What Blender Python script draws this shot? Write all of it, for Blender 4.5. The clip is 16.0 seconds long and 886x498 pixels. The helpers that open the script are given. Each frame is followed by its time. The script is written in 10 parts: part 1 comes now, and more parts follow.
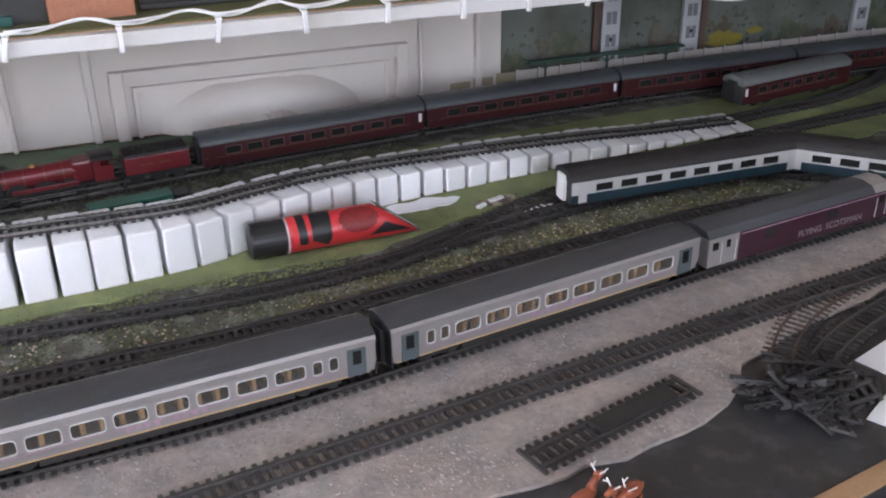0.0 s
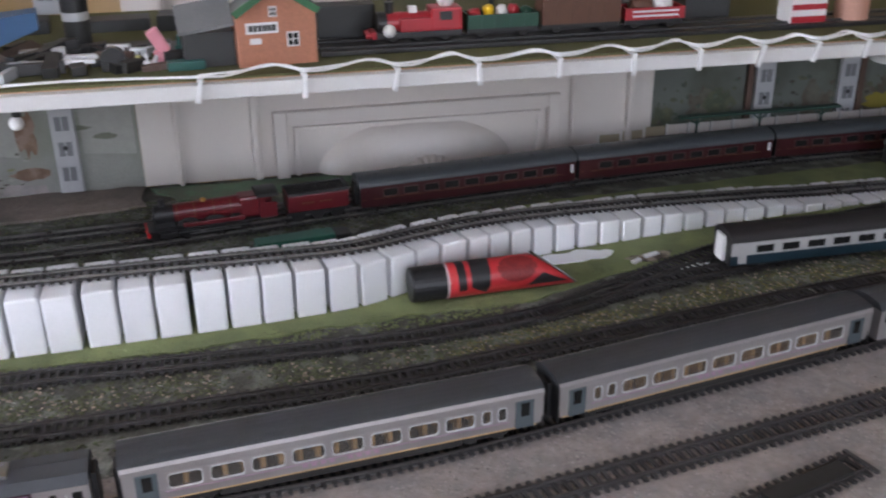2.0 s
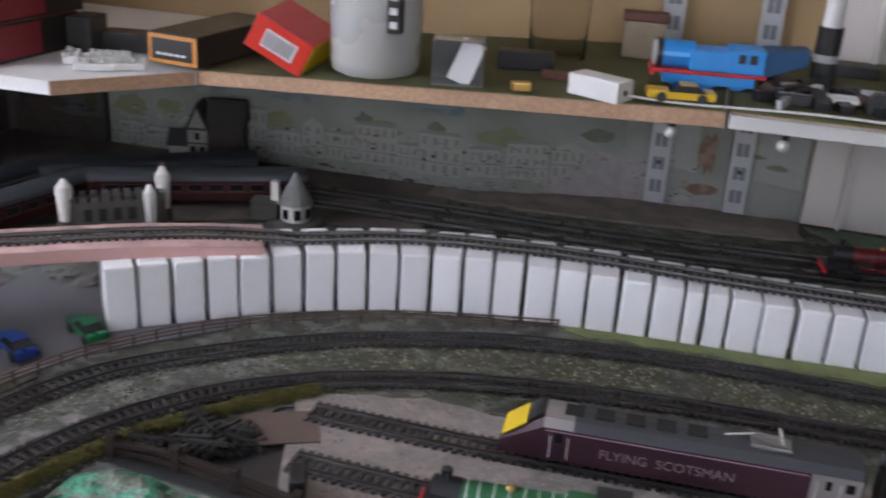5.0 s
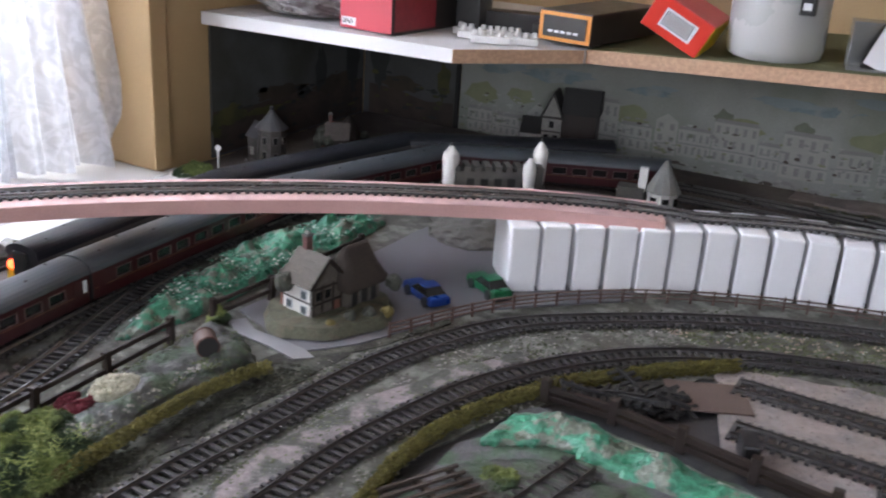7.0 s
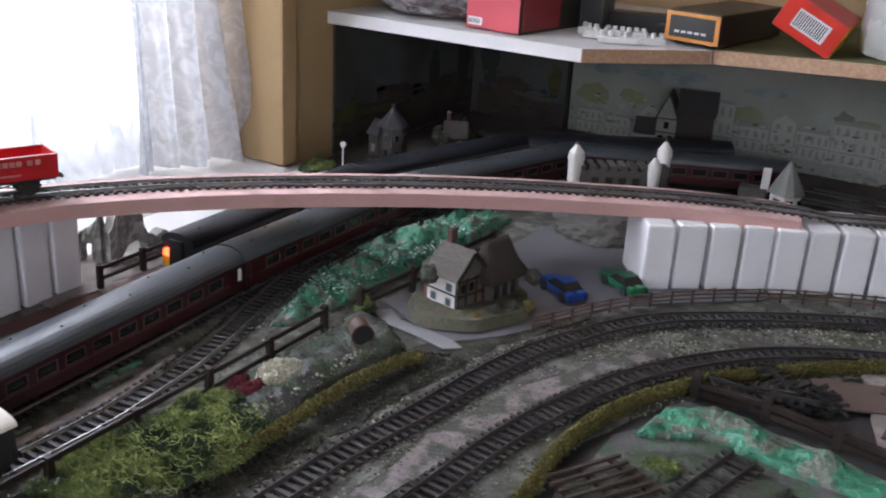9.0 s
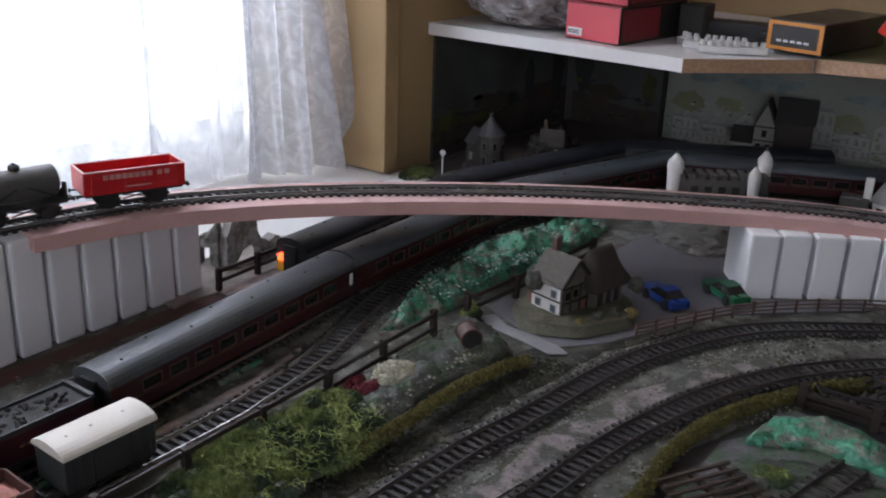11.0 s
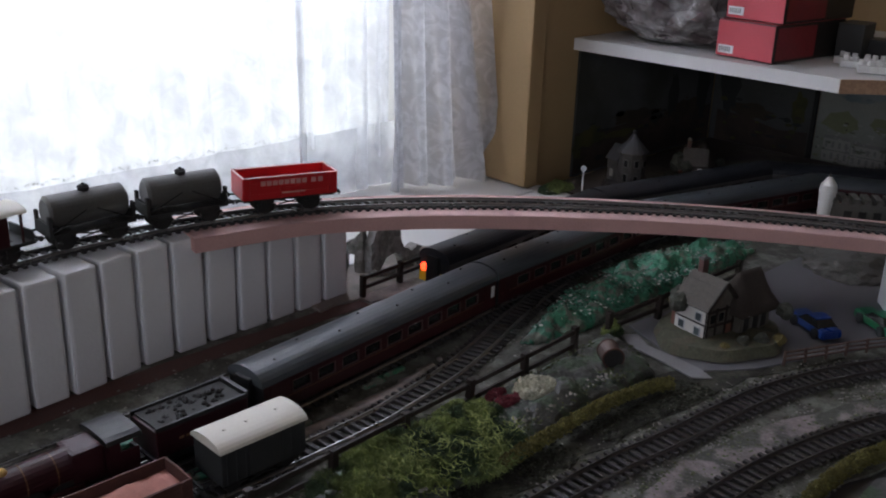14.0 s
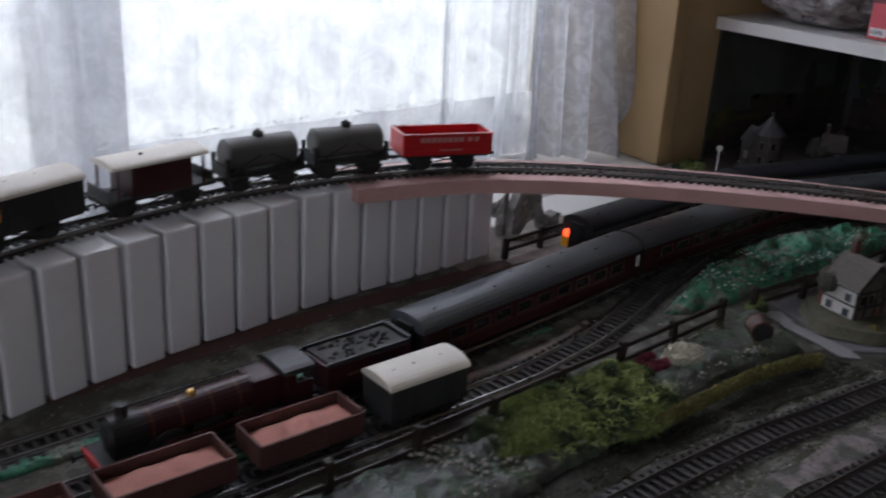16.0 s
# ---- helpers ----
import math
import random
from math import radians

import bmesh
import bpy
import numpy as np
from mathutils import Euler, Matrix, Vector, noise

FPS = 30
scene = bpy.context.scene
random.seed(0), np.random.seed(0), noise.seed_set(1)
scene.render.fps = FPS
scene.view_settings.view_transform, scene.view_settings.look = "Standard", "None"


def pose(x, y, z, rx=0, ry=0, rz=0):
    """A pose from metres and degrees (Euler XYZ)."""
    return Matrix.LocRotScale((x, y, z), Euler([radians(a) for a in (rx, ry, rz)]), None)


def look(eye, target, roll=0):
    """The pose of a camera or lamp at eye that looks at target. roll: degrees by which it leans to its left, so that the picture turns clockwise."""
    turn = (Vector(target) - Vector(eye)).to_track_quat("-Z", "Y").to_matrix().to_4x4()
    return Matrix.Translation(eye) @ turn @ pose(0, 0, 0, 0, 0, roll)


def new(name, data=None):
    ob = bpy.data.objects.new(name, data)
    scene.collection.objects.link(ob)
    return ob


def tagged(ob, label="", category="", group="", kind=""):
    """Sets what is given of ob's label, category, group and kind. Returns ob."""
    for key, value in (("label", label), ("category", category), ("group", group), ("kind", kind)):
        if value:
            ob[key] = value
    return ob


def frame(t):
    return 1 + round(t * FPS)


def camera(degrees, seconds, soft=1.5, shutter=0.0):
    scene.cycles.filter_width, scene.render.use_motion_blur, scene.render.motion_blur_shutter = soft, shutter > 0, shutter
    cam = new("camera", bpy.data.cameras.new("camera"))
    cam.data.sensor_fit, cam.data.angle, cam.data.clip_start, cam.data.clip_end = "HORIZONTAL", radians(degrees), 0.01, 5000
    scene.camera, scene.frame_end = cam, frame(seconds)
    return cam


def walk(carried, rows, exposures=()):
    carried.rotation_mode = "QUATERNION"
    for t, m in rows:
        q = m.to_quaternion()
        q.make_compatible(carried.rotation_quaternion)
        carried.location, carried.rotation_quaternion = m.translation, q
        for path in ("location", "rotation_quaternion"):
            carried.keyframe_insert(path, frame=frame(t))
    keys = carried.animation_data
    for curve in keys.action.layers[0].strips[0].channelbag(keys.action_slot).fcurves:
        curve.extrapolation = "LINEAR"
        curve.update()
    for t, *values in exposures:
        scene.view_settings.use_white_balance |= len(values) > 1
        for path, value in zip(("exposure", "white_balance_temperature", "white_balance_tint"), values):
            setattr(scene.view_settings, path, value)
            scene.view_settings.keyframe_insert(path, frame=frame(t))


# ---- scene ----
cam = camera(48.51, 16.0, soft=2.0, shutter=0.5)
PATH = [
    (0.0, 0.0001, 0.0000, 0.4158, -18.89, -26.89, 0.84),
    (0.5, -0.0019, 0.0010, 0.4194, -18.38, -26.69, 1.29),
    (1.0, -0.0086, 0.0089, 0.4267, -17.70, -26.43, 1.05),
    (1.5, -0.0263, 0.0090, 0.4311, -15.71, -25.74, 0.80),
    (2.0, -0.0512, 0.0104, 0.4296, -12.16, -24.56, 0.53),
    (2.5, -0.0814, -0.0004, 0.4349, -9.57, -24.09, -0.23),
    (3.0, -0.1314, -0.0088, 0.4412, -6.10, -23.56, -0.88),
    (3.5, -0.1899, -0.0350, 0.4452, -1.68, -22.59, -1.37),
    (4.0, -0.2459, -0.0704, 0.4526, 2.79, -22.18, -1.60),
    (4.5, -0.2851, -0.0668, 0.4364, 10.15, -23.29, -2.30),
    (5.0, -0.3112, -0.0789, 0.4322, 15.99, -22.63, -3.20),
    (7.5, -0.4863, -0.1728, 0.3480, 30.08, -20.74, -3.33),
    (8.0, -0.4958, -0.1925, 0.3524, 29.97, -20.45, -3.48),
    (8.5, -0.5088, -0.1901, 0.3483, 31.54, -20.76, -3.25),
    (9.0, -0.5120, -0.1968, 0.3517, 33.22, -21.06, -3.06),
    (11.5, -0.5232, -0.2340, 0.3638, 38.77, -20.81, -1.94),
    (12.0, -0.5250, -0.2392, 0.3672, 40.12, -20.66, -2.07),
    (12.5, -0.5261, -0.2410, 0.3669, 41.59, -20.53, -2.12),
    (13.0, -0.5255, -0.2417, 0.3666, 43.06, -20.49, -1.97),
    (13.5, -0.5288, -0.2441, 0.3668, 44.23, -20.58, -1.87),
    (14.0, -0.5316, -0.2420, 0.3625, 45.14, -20.50, -1.68),
    (14.5, -0.5327, -0.2450, 0.3598, 45.96, -20.59, -1.71),
    (15.0, -0.5376, -0.2472, 0.3558, 47.06, -20.65, -2.00),
    (15.5, -0.5441, -0.2612, 0.3543, 48.66, -20.99, -2.62),
    (16.0, -0.5531, -0.2977, 0.3484, 50.86, -21.71, -3.14),
]
walk(cam, [(t, pose(x, y, z, 90 + pitch, roll, yaw)) for t, x, y, z, yaw, pitch, roll in PATH],
     [(0.0, 1.45), (1.0, 1.4), (1.5, 1.2), (3.0, 0.72), (4.0, 0.28), (5.0, 0.36), (7.5, 0.74), (9.0, 0.34), (11.5, -0.4), (12.5, -0.65), (16.0, -1.05)])

# ---- world, lights ----
world = bpy.data.worlds.new("world")
scene.world = world
world.use_nodes = True
wn = world.node_tree.nodes
sky = wn.new("ShaderNodeTexSky")
sky.sky_type = "NISHITA"
sky.sun_disc = False
sky.sun_elevation, sky.sun_rotation = radians(35), radians(120)
wn["Background"].inputs["Strength"].default_value = 0.12
world.node_tree.links.new(sky.outputs[0], wn["Background"].inputs["Color"])


def area(name, eye, target, sx, sy, watts, colour):
    data = bpy.data.lights.new(name, "AREA")
    data.shape, data.size, data.size_y, data.energy, data.color = "RECTANGLE", sx, sy, watts, colour
    ob = new(name, data)
    ob.matrix_world = look(eye, target)
    return ob


# daylight through the curtained window, and an added fill light from across the room
area("window_daylight", (-1.46, 0.06, 0.60), (0.0, 0.06, 0.43), 1.08, 0.64, 25.0, (0.83, 0.862, 1.0))
area("far_window_daylight", (0.35, -1.60, 0.60), (0.1, 0.8, 0.0), 1.3, 1.0, 11.5, (0.865, 0.872, 1.0))

# ---- materials ----
def mat(name, base, rough=0.6, var=0.12, size=0.02, metal=0.0, bump=0.0, fine=0.0015, two=None, mix=(0.45, 0.6), spec=0.5, per="", trans=0.0, coat=0.0):
    """A node material: two noises vary the colour (and mix in a second one), a fine one gives relief. per: 'object' or 'island' variation."""
    m = bpy.data.materials.new(name)
    m.use_nodes = True
    nt = m.node_tree
    n, l = nt.nodes, nt.links
    p = n["Principled BSDF"]
    co = n.new("ShaderNodeTexCoord")
    def tex(scale, detail=4.0):
        t = n.new("ShaderNodeTexNoise")
        t.inputs["Scale"].default_value, t.inputs["Detail"].default_value = scale, detail
        l.new(co.outputs["Object"], t.inputs["Vector"])
        return t
    big, small = tex(1.0 / size), tex(1.0 / fine, 2.0)
    col = n.new("ShaderNodeMix")
    col.data_type = "RGBA"
    col.inputs["A"].default_value = (*[max(0.0, c * (1 - var)) for c in base], 1)
    col.inputs["B"].default_value = (*[min(1.0, c * (1 + var)) for c in base], 1)
    l.new(big.outputs["Fac"], col.inputs["Factor"])
    out = col.outputs["Result"]
    if two:
        ramp = n.new("ShaderNodeMapRange")
        ramp.inputs["From Min"].default_value, ramp.inputs["From Max"].default_value = mix
        t2 = tex(0.6 / size, 6.0)
        l.new(t2.outputs["Fac"], ramp.inputs["Value"])
        c2 = n.new("ShaderNodeMix")
        c2.data_type = "RGBA"
        l.new(ramp.outputs[0], c2.inputs["Factor"])
        l.new(out, c2.inputs["A"])
        c2.inputs["B"].default_value = (*two, 1)
        out = c2.outputs["Result"]
    # fine grain, and a shade of its own for each piece
    hsv = n.new("ShaderNodeHueSaturation")
    mr = n.new("ShaderNodeMapRange")
    mr.inputs["To Min"].default_value, mr.inputs["To Max"].default_value = 1 - var, 1 + var
    if per == "object":
        l.new(n.new("ShaderNodeObjectInfo").outputs["Random"], mr.inputs["Value"])
        mr.inputs["To Min"].default_value, mr.inputs["To Max"].default_value = 0.75, 1.25
    elif per == "island":
        l.new(n.new("ShaderNodeNewGeometry").outputs["Random Per Island"], mr.inputs["Value"])
        mr.inputs["To Min"].default_value, mr.inputs["To Max"].default_value = 0.70, 1.30
    else:
        l.new(small.outputs["Fac"], mr.inputs["Value"])
    l.new(mr.outputs[0], hsv.inputs["Value"])
    l.new(out, hsv.inputs["Color"])
    l.new(hsv.outputs[0], p.inputs["Base Color"])
    rr = n.new("ShaderNodeMapRange")
    rr.inputs["To Min"].default_value, rr.inputs["To Max"].default_value = max(0.02, rough - 0.1), min(1.0, rough + 0.1)
    l.new(big.outputs["Fac"], rr.inputs["Value"])
    l.new(rr.outputs[0], p.inputs["Roughness"])
    p.inputs["Metallic"].default_value = metal
    p.inputs["Specular IOR Level"].default_value = spec
    p.inputs["Transmission Weight"].default_value = trans
    p.inputs["Coat Weight"].default_value = coat
    if bump:
        b = n.new("ShaderNodeBump")
        b.inputs["Strength"].default_value, b.inputs["Distance"].default_value = 0.8, bump
        l.new(small.outputs["Fac"], b.inputs["Height"])
        l.new(b.outputs[0], p.inputs["Normal"])
    return m


def glow(name, colour, strength):
    m = bpy.data.materials.new(name)
    m.use_nodes = True
    p = m.node_tree.nodes["Principled BSDF"]
    p.inputs["Base Color"].default_value = (*colour, 1)
    p.inputs["Emission Color"].default_value = (*colour, 1)
    p.inputs["Emission Strength"].default_value = strength
    return m


M_board = mat("black_board", (0.032, 0.032, 0.035), 0.42, 0.4, 0.012, two=(0.070, 0.070, 0.072), mix=(0.52, 0.72), bump=0.0004)
M_wood = mat("pine", (0.36, 0.22, 0.12), 0.6, 0.2, 0.03, bump=0.0003)
M_tan = mat("tan_board", (0.42, 0.285, 0.14), 0.6, 0.1, 0.12, bump=0.0002)
M_chip = mat("chipboard_edge", (0.40, 0.245, 0.155), 0.75, 0.2, 0.0025, bump=0.0003, two=(0.48, 0.305, 0.19))
M_white = mat("white_paint", (0.72, 0.71, 0.70), 0.45, 0.04, 0.1, two=(0.62, 0.60, 0.58), mix=(0.55, 0.8))
M_edge = mat("off_white_edge_paint", (0.60, 0.59, 0.58), 0.5, 0.06, 0.05, two=(0.50, 0.48, 0.45), mix=(0.55, 0.75))
M_cream = mat("cream_wall_paint", (0.66, 0.61, 0.575), 0.36, 0.06, 0.2)
M_wall = mat("wall_plaster", (0.32, 0.29, 0.26), 0.85, 0.08, 0.3, bump=0.0004)
M_ceiling = mat("ceiling_plaster", (0.72, 0.71, 0.69), 0.9, 0.05, 0.4)
M_carpet = mat("floor_carpet", (0.16, 0.13, 0.11), 0.95, 0.2, 0.1, bump=0.002, fine=0.004)
M_darkearth = mat("dark_slope_earth", (0.026, 0.023, 0.018), 0.85, 0.5, 0.015, two=(0.0715, 0.0715, 0.052), bump=0.0016, fine=0.003)
M_earth = mat("scenic_earth", (0.075, 0.074, 0.060), 0.9, 0.5, 0.014, two=(0.161, 0.161, 0.14), mix=(0.48, 0.60), bump=0.0016, fine=0.003)
M_gravel = mat("sandy_gravel", (0.315, 0.262, 0.240), 0.95, 0.28, 0.014, two=(0.235, 0.212, 0.207), mix=(0.40, 0.64), bump=0.0012, fine=0.0050)
M_grass = mat("grass_mat", (0.196, 0.224, 0.0952), 0.95, 0.25, 0.03, two=(0.1512, 0.1736, 0.0784), bump=0.0008, fine=0.0012)
M_road = mat("grey_card_road", (0.125, 0.121, 0.130), 0.8, 0.08, 0.08)
M_brown = mat("brown_scenic_ground", (0.085, 0.068, 0.060), 0.9, 0.3, 0.06, two=(0.15, 0.125, 0.10), bump=0.001, fine=0.004)
M_green = mat("green_painted_plaster", (0.054, 0.228, 0.138), 0.3, 0.6, 0.008, two=(0.156, 0.174, 0.138), mix=(0.50, 0.57), bump=0.0035, fine=0.0045)
M_rock = mat("grey_rock_plaster", (0.070, 0.071, 0.067), 0.45, 0.6, 0.010, two=(0.0607, 0.0878, 0.0567), mix=(0.46, 0.58), bump=0.002, fine=0.003)
M_sleeper = mat("sleeper_plastic", (0.0459, 0.0432, 0.0432), 0.6, 0.2, 0.01, per="object")
M_sleeper2 = mat("sleeper_plastic_joined", (0.0459, 0.0432, 0.0432), 0.6, 0.2, 0.01, per="island")
M_rail = mat("dulled_rail", (0.085, 0.078, 0.075), 0.42, 0.25, 0.02, metal=0.6)
M_railbright = mat("polished_rail", (0.32, 0.31, 0.30), 0.3, 0.2, 0.02, metal=0.85)
M_railrust = mat("rusty_rail", (0.085, 0.055, 0.042), 0.6, 0.25, 0.02, metal=0.3)
M_ballast = mat("ballast_stones", (0.25, 0.2313, 0.2125), 0.9, 0.3, 0.01, per="island")
M_turf = mat("turf_clumps", (0.094, 0.106, 0.056), 0.95, 0.3, 0.01, per="island")
M_turfdark = mat("dark_green_turf", (0.066, 0.074, 0.046), 0.95, 0.4, 0.01, per="island")
M_turf_yellow = mat("yellow_turf", (0.155, 0.132, 0.055), 0.95, 0.3, 0.01, per="island")
M_foam = mat("white_polystyrene", (0.84, 0.84, 0.86), 0.6, 0.03, 0.02, bump=0.0002, fine=0.0025)
M_pink = mat("pink_foam_board", (0.62, 0.37, 0.34), 0.75, 0.12, 0.05, two=(0.45, 0.27, 0.23), mix=(0.6, 0.8), bump=0.0003)
M_black = mat("black_plastic", (0.018, 0.018, 0.019), 0.45, 0.2, 0.02)
M_under = mat("underframe_black", (0.02, 0.019, 0.018), 0.7, 0.3, 0.01)
M_silver = mat("silver_coach_paint", (0.335, 0.31, 0.305), 0.32, 0.05, 0.03, metal=0.35)
# near white instead of silver, so the glare is in the colour
M_rim = mat("glare_white_rim", (0.85, 0.85, 0.85), 0.25, 0.03, metal=0.2)
M_roofgrey = mat("dark_grey_roof", (0.052, 0.055, 0.062), 0.6, 0.12, 0.04)
M_doorgrey = mat("blue_grey_door", (0.075, 0.095, 0.105), 0.45, 0.08)
M_lilac = mat("lilac_lettering", (0.42, 0.27, 0.36), 0.5, 0.05)
M_seat = mat("beige_seats", (0.58, 0.38, 0.18), 0.8, 0.2, 0.01)
M_glass = mat("tinted_glazing", (0.02, 0.02, 0.02), 0.08, 0.05, spec=0.6)
M_claret = mat("claret_paint", (0.040, 0.0115, 0.021), 0.5, 0.1, 0.03)
M_yellow = mat("warning_yellow", (0.75, 0.52, 0.02), 0.4, 0.05)
M_letter = mat("pale_lettering", (0.27, 0.23, 0.245), 0.5, 0.05)
M_frame = mat("dull_window_frame", (0.115, 0.075, 0.070), 0.4, 0.1)
M_maroon = mat("maroon_paint", (0.040, 0.0055, 0.008), 0.38, 0.12, 0.02)
# the crimson paint again, with the shade of its backlit side in the colour
M_locored_dim = mat("shaded_crimson_loco_paint", (0.036, 0.007, 0.011), 0.4, 0.1, 0.02)
M_locored = mat("crimson_loco_paint", (0.135, 0.013, 0.018), 0.35, 0.1, 0.02)
M_mroof = mat("grey_coach_roof", (0.070, 0.078, 0.086), 0.36, 0.12, 0.03)
M_gold = mat("lining_gold", (0.17, 0.085, 0.04), 0.4, 0.1)
M_brass = mat("brass", (0.65, 0.42, 0.15), 0.35, 0.1, metal=1.0)
M_steel = mat("steel", (0.35, 0.35, 0.35), 0.4, 0.1, metal=0.9)
M_bluecoach = mat("deep_blue_coach_paint", (0.013, 0.034, 0.048), 0.35, 0.1, 0.03)
M_ivory = mat("pale_grey_coach_band", (0.44, 0.43, 0.42), 0.4, 0.05)
M_lamp = glow("lit_window_amber", (1.0, 0.22, 0.02), 2.6)
M_tail = glow("red_tail_lamp", (1.0, 0.05, 0.015), 9.0)
M_red = mat("red_plastic", (0.55, 0.02, 0.025), 0.35, 0.06)
M_rust = mat("rusty_brown_wagon", (0.09, 0.035, 0.028), 0.7, 0.3, 0.01)
M_sand = mat("pink_sand_load", (0.45, 0.20, 0.16), 0.95, 0.15, 0.006, bump=0.0008)
M_dkgrey = mat("dark_grey_wagon", (0.035, 0.036, 0.036), 0.6, 0.2, 0.02)
M_tank = mat("weathered_grey_tank", (0.095, 0.092, 0.086), 0.5, 0.2, 0.02, two=(0.05, 0.045, 0.04), mix=(0.55, 0.75))
M_whiteroof = mat("stained_white_roof", (0.70, 0.66, 0.58), 0.55, 0.06, 0.03, two=(0.45, 0.40, 0.32), mix=(0.62, 0.75))
M_locogreen = mat("apple_green_paint", (0.018, 0.11, 0.04), 0.35, 0.1)
M_crayon = mat("crayon_red_tube", (0.55, 0.034, 0.040), 0.35, 0.05, 0.05, coat=0.2)
M_darkred = mat("dark_red_print", (0.22, 0.02, 0.02), 0.5, 0.4, 0.004)
M_clear = mat("clear_plastic_tip", (0.5, 0.5, 0.48), 0.15, 0.05, trans=0.5)
M_fence = mat("dark_brown_fence", (0.022, 0.014, 0.011), 0.6, 0.3, 0.01)
M_fencelight = mat("faded_brown_rail", (0.105, 0.065, 0.052), 0.7, 0.2, 0.01)
M_brick = mat("orange_brick_card", (0.42, 0.18, 0.11), 0.8, 0.2, 0.004)
M_stone = mat("grey_stone_resin", (0.098, 0.092, 0.082), 0.7, 0.35, 0.008, bump=0.0006)
M_resinwhite = mat("white_glazed_resin", (0.70, 0.68, 0.64), 0.35, 0.06)
M_thatch = mat("dark_thatch", (0.042, 0.032, 0.026), 0.9, 0.3, 0.006, bump=0.0008)
M_tile = mat("weathered_roof_tile", (0.105, 0.092, 0.078), 0.85, 0.25, 0.004, bump=0.0006)
M_carblue = mat("blue_toy_car", (0.010, 0.040, 0.20), 0.3, 0.12, coat=0.3)
M_cargreen = mat("green_toy_car", (0.008, 0.12, 0.05), 0.3, 0.08, coat=0.4)
M_caryellow = mat("yellow_toy_car", (0.75, 0.47, 0.02), 0.3, 0.08, coat=0.4)
M_toyblue = mat("sky_blue_plastic", (0.03, 0.28, 0.72), 0.35, 0.05)
M_bush = mat("bright_foliage", (0.155, 0.190, 0.055), 0.9, 0.5, 0.02, per="island", two=(0.040, 0.066, 0.030), mix=(0.46, 0.56))
M_bushwhite = mat("cream_lichen", (0.42, 0.40, 0.31), 0.9, 0.2, 0.01, per="island")
M_bushred = mat("dark_red_lichen", (0.14, 0.02, 0.03), 0.9, 0.2, 0.01, per="island")
M_hedge = mat("olive_hedge", (0.100, 0.088, 0.020), 0.95, 0.3, 0.01, per="island")
M_cable = mat("white_cable", (0.75, 0.75, 0.75), 0.4, 0.05)
M_alu = mat("grey_shelf_upright", (0.50, 0.51, 0.53), 0.4, 0.1, metal=0.2)
M_chimney2 = mat("red_brown_plastic", (0.13, 0.050, 0.036), 0.5, 0.15)
M_slot = mat("shaded_upright_slot", (0.20, 0.205, 0.22), 0.6, 0.1)
M_card = mat("red_card_box", (0.55, 0.07, 0.09), 0.45, 0.08)
M_boxblack = mat("black_card_box", (0.025, 0.022, 0.02), 0.4, 0.2)
M_boxred = mat("scarlet_card_box", (0.60, 0.035, 0.02), 0.35, 0.06)
M_label = mat("white_label", (0.70, 0.70, 0.72), 0.5, 0.04)
M_orange = mat("orange_print", (0.65, 0.26, 0.05), 0.5, 0.05)
M_jar = mat("milky_plastic_jar", (0.44, 0.44, 0.42), 0.28, 0.05, 0.08, trans=0.06)
M_pastel = mat("dusty_pink_print", (0.55, 0.42, 0.42), 0.8, 0.1)
M_bspaper = mat("printed_backscene", (0.295, 0.30, 0.275), 0.8, 0.2, 0.05, two=(0.235, 0.25, 0.21), mix=(0.45, 0.65))
M_bscountry = mat("printed_country_sky", (0.130, 0.142, 0.128), 0.8, 0.3, 0.05, two=(0.075, 0.082, 0.060), mix=(0.45, 0.65))
M_bsblue = mat("printed_blue_cloud", (0.235, 0.275, 0.285), 0.8, 0.15, 0.03)
M_bsgreen = mat("printed_yellow_green", (0.215, 0.225, 0.135), 0.8, 0.2, 0.02)
M_bsgrey = mat("printed_grey_roof", (0.235, 0.23, 0.22), 0.8, 0.15, 0.02)
M_bsbrown = mat("printed_brown_house", (0.085, 0.068, 0.055), 0.8, 0.2, 0.02)
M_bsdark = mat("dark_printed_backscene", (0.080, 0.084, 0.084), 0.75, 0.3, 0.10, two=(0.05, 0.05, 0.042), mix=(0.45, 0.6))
M_bshouse = mat("printed_pale_houses", (0.345, 0.335, 0.305), 0.8, 0.12, 0.02)
M_bstree = mat("printed_dark_trees", (0.165, 0.175, 0.135), 0.8, 0.3, 0.02)
M_cltree = mat("printed_dull_trees", (0.075, 0.09, 0.06), 0.8, 0.35, 0.012, two=(0.11, 0.115, 0.07), mix=(0.45, 0.6))
M_clbrown = mat("printed_dull_brown", (0.095, 0.08, 0.06), 0.8, 0.35, 0.012, two=(0.13, 0.125, 0.10), mix=(0.45, 0.6))
M_bspale = mat("printed_pale_ground", (0.34, 0.34, 0.315), 0.8, 0.15, 0.01)
M_bsteal = mat("printed_teal_cloud", (0.185, 0.23, 0.245), 0.8, 0.25, 0.015, two=(0.26, 0.28, 0.27), mix=(0.48, 0.6))
M_pastelpale = mat("printed_pinkish_quay", (0.37, 0.325, 0.325), 0.8, 0.2, 0.012, two=(0.30, 0.285, 0.28), mix=(0.45, 0.6))
M_bsyellow = mat("printed_yellow_field", (0.23, 0.19, 0.03), 0.8, 0.2, 0.02)



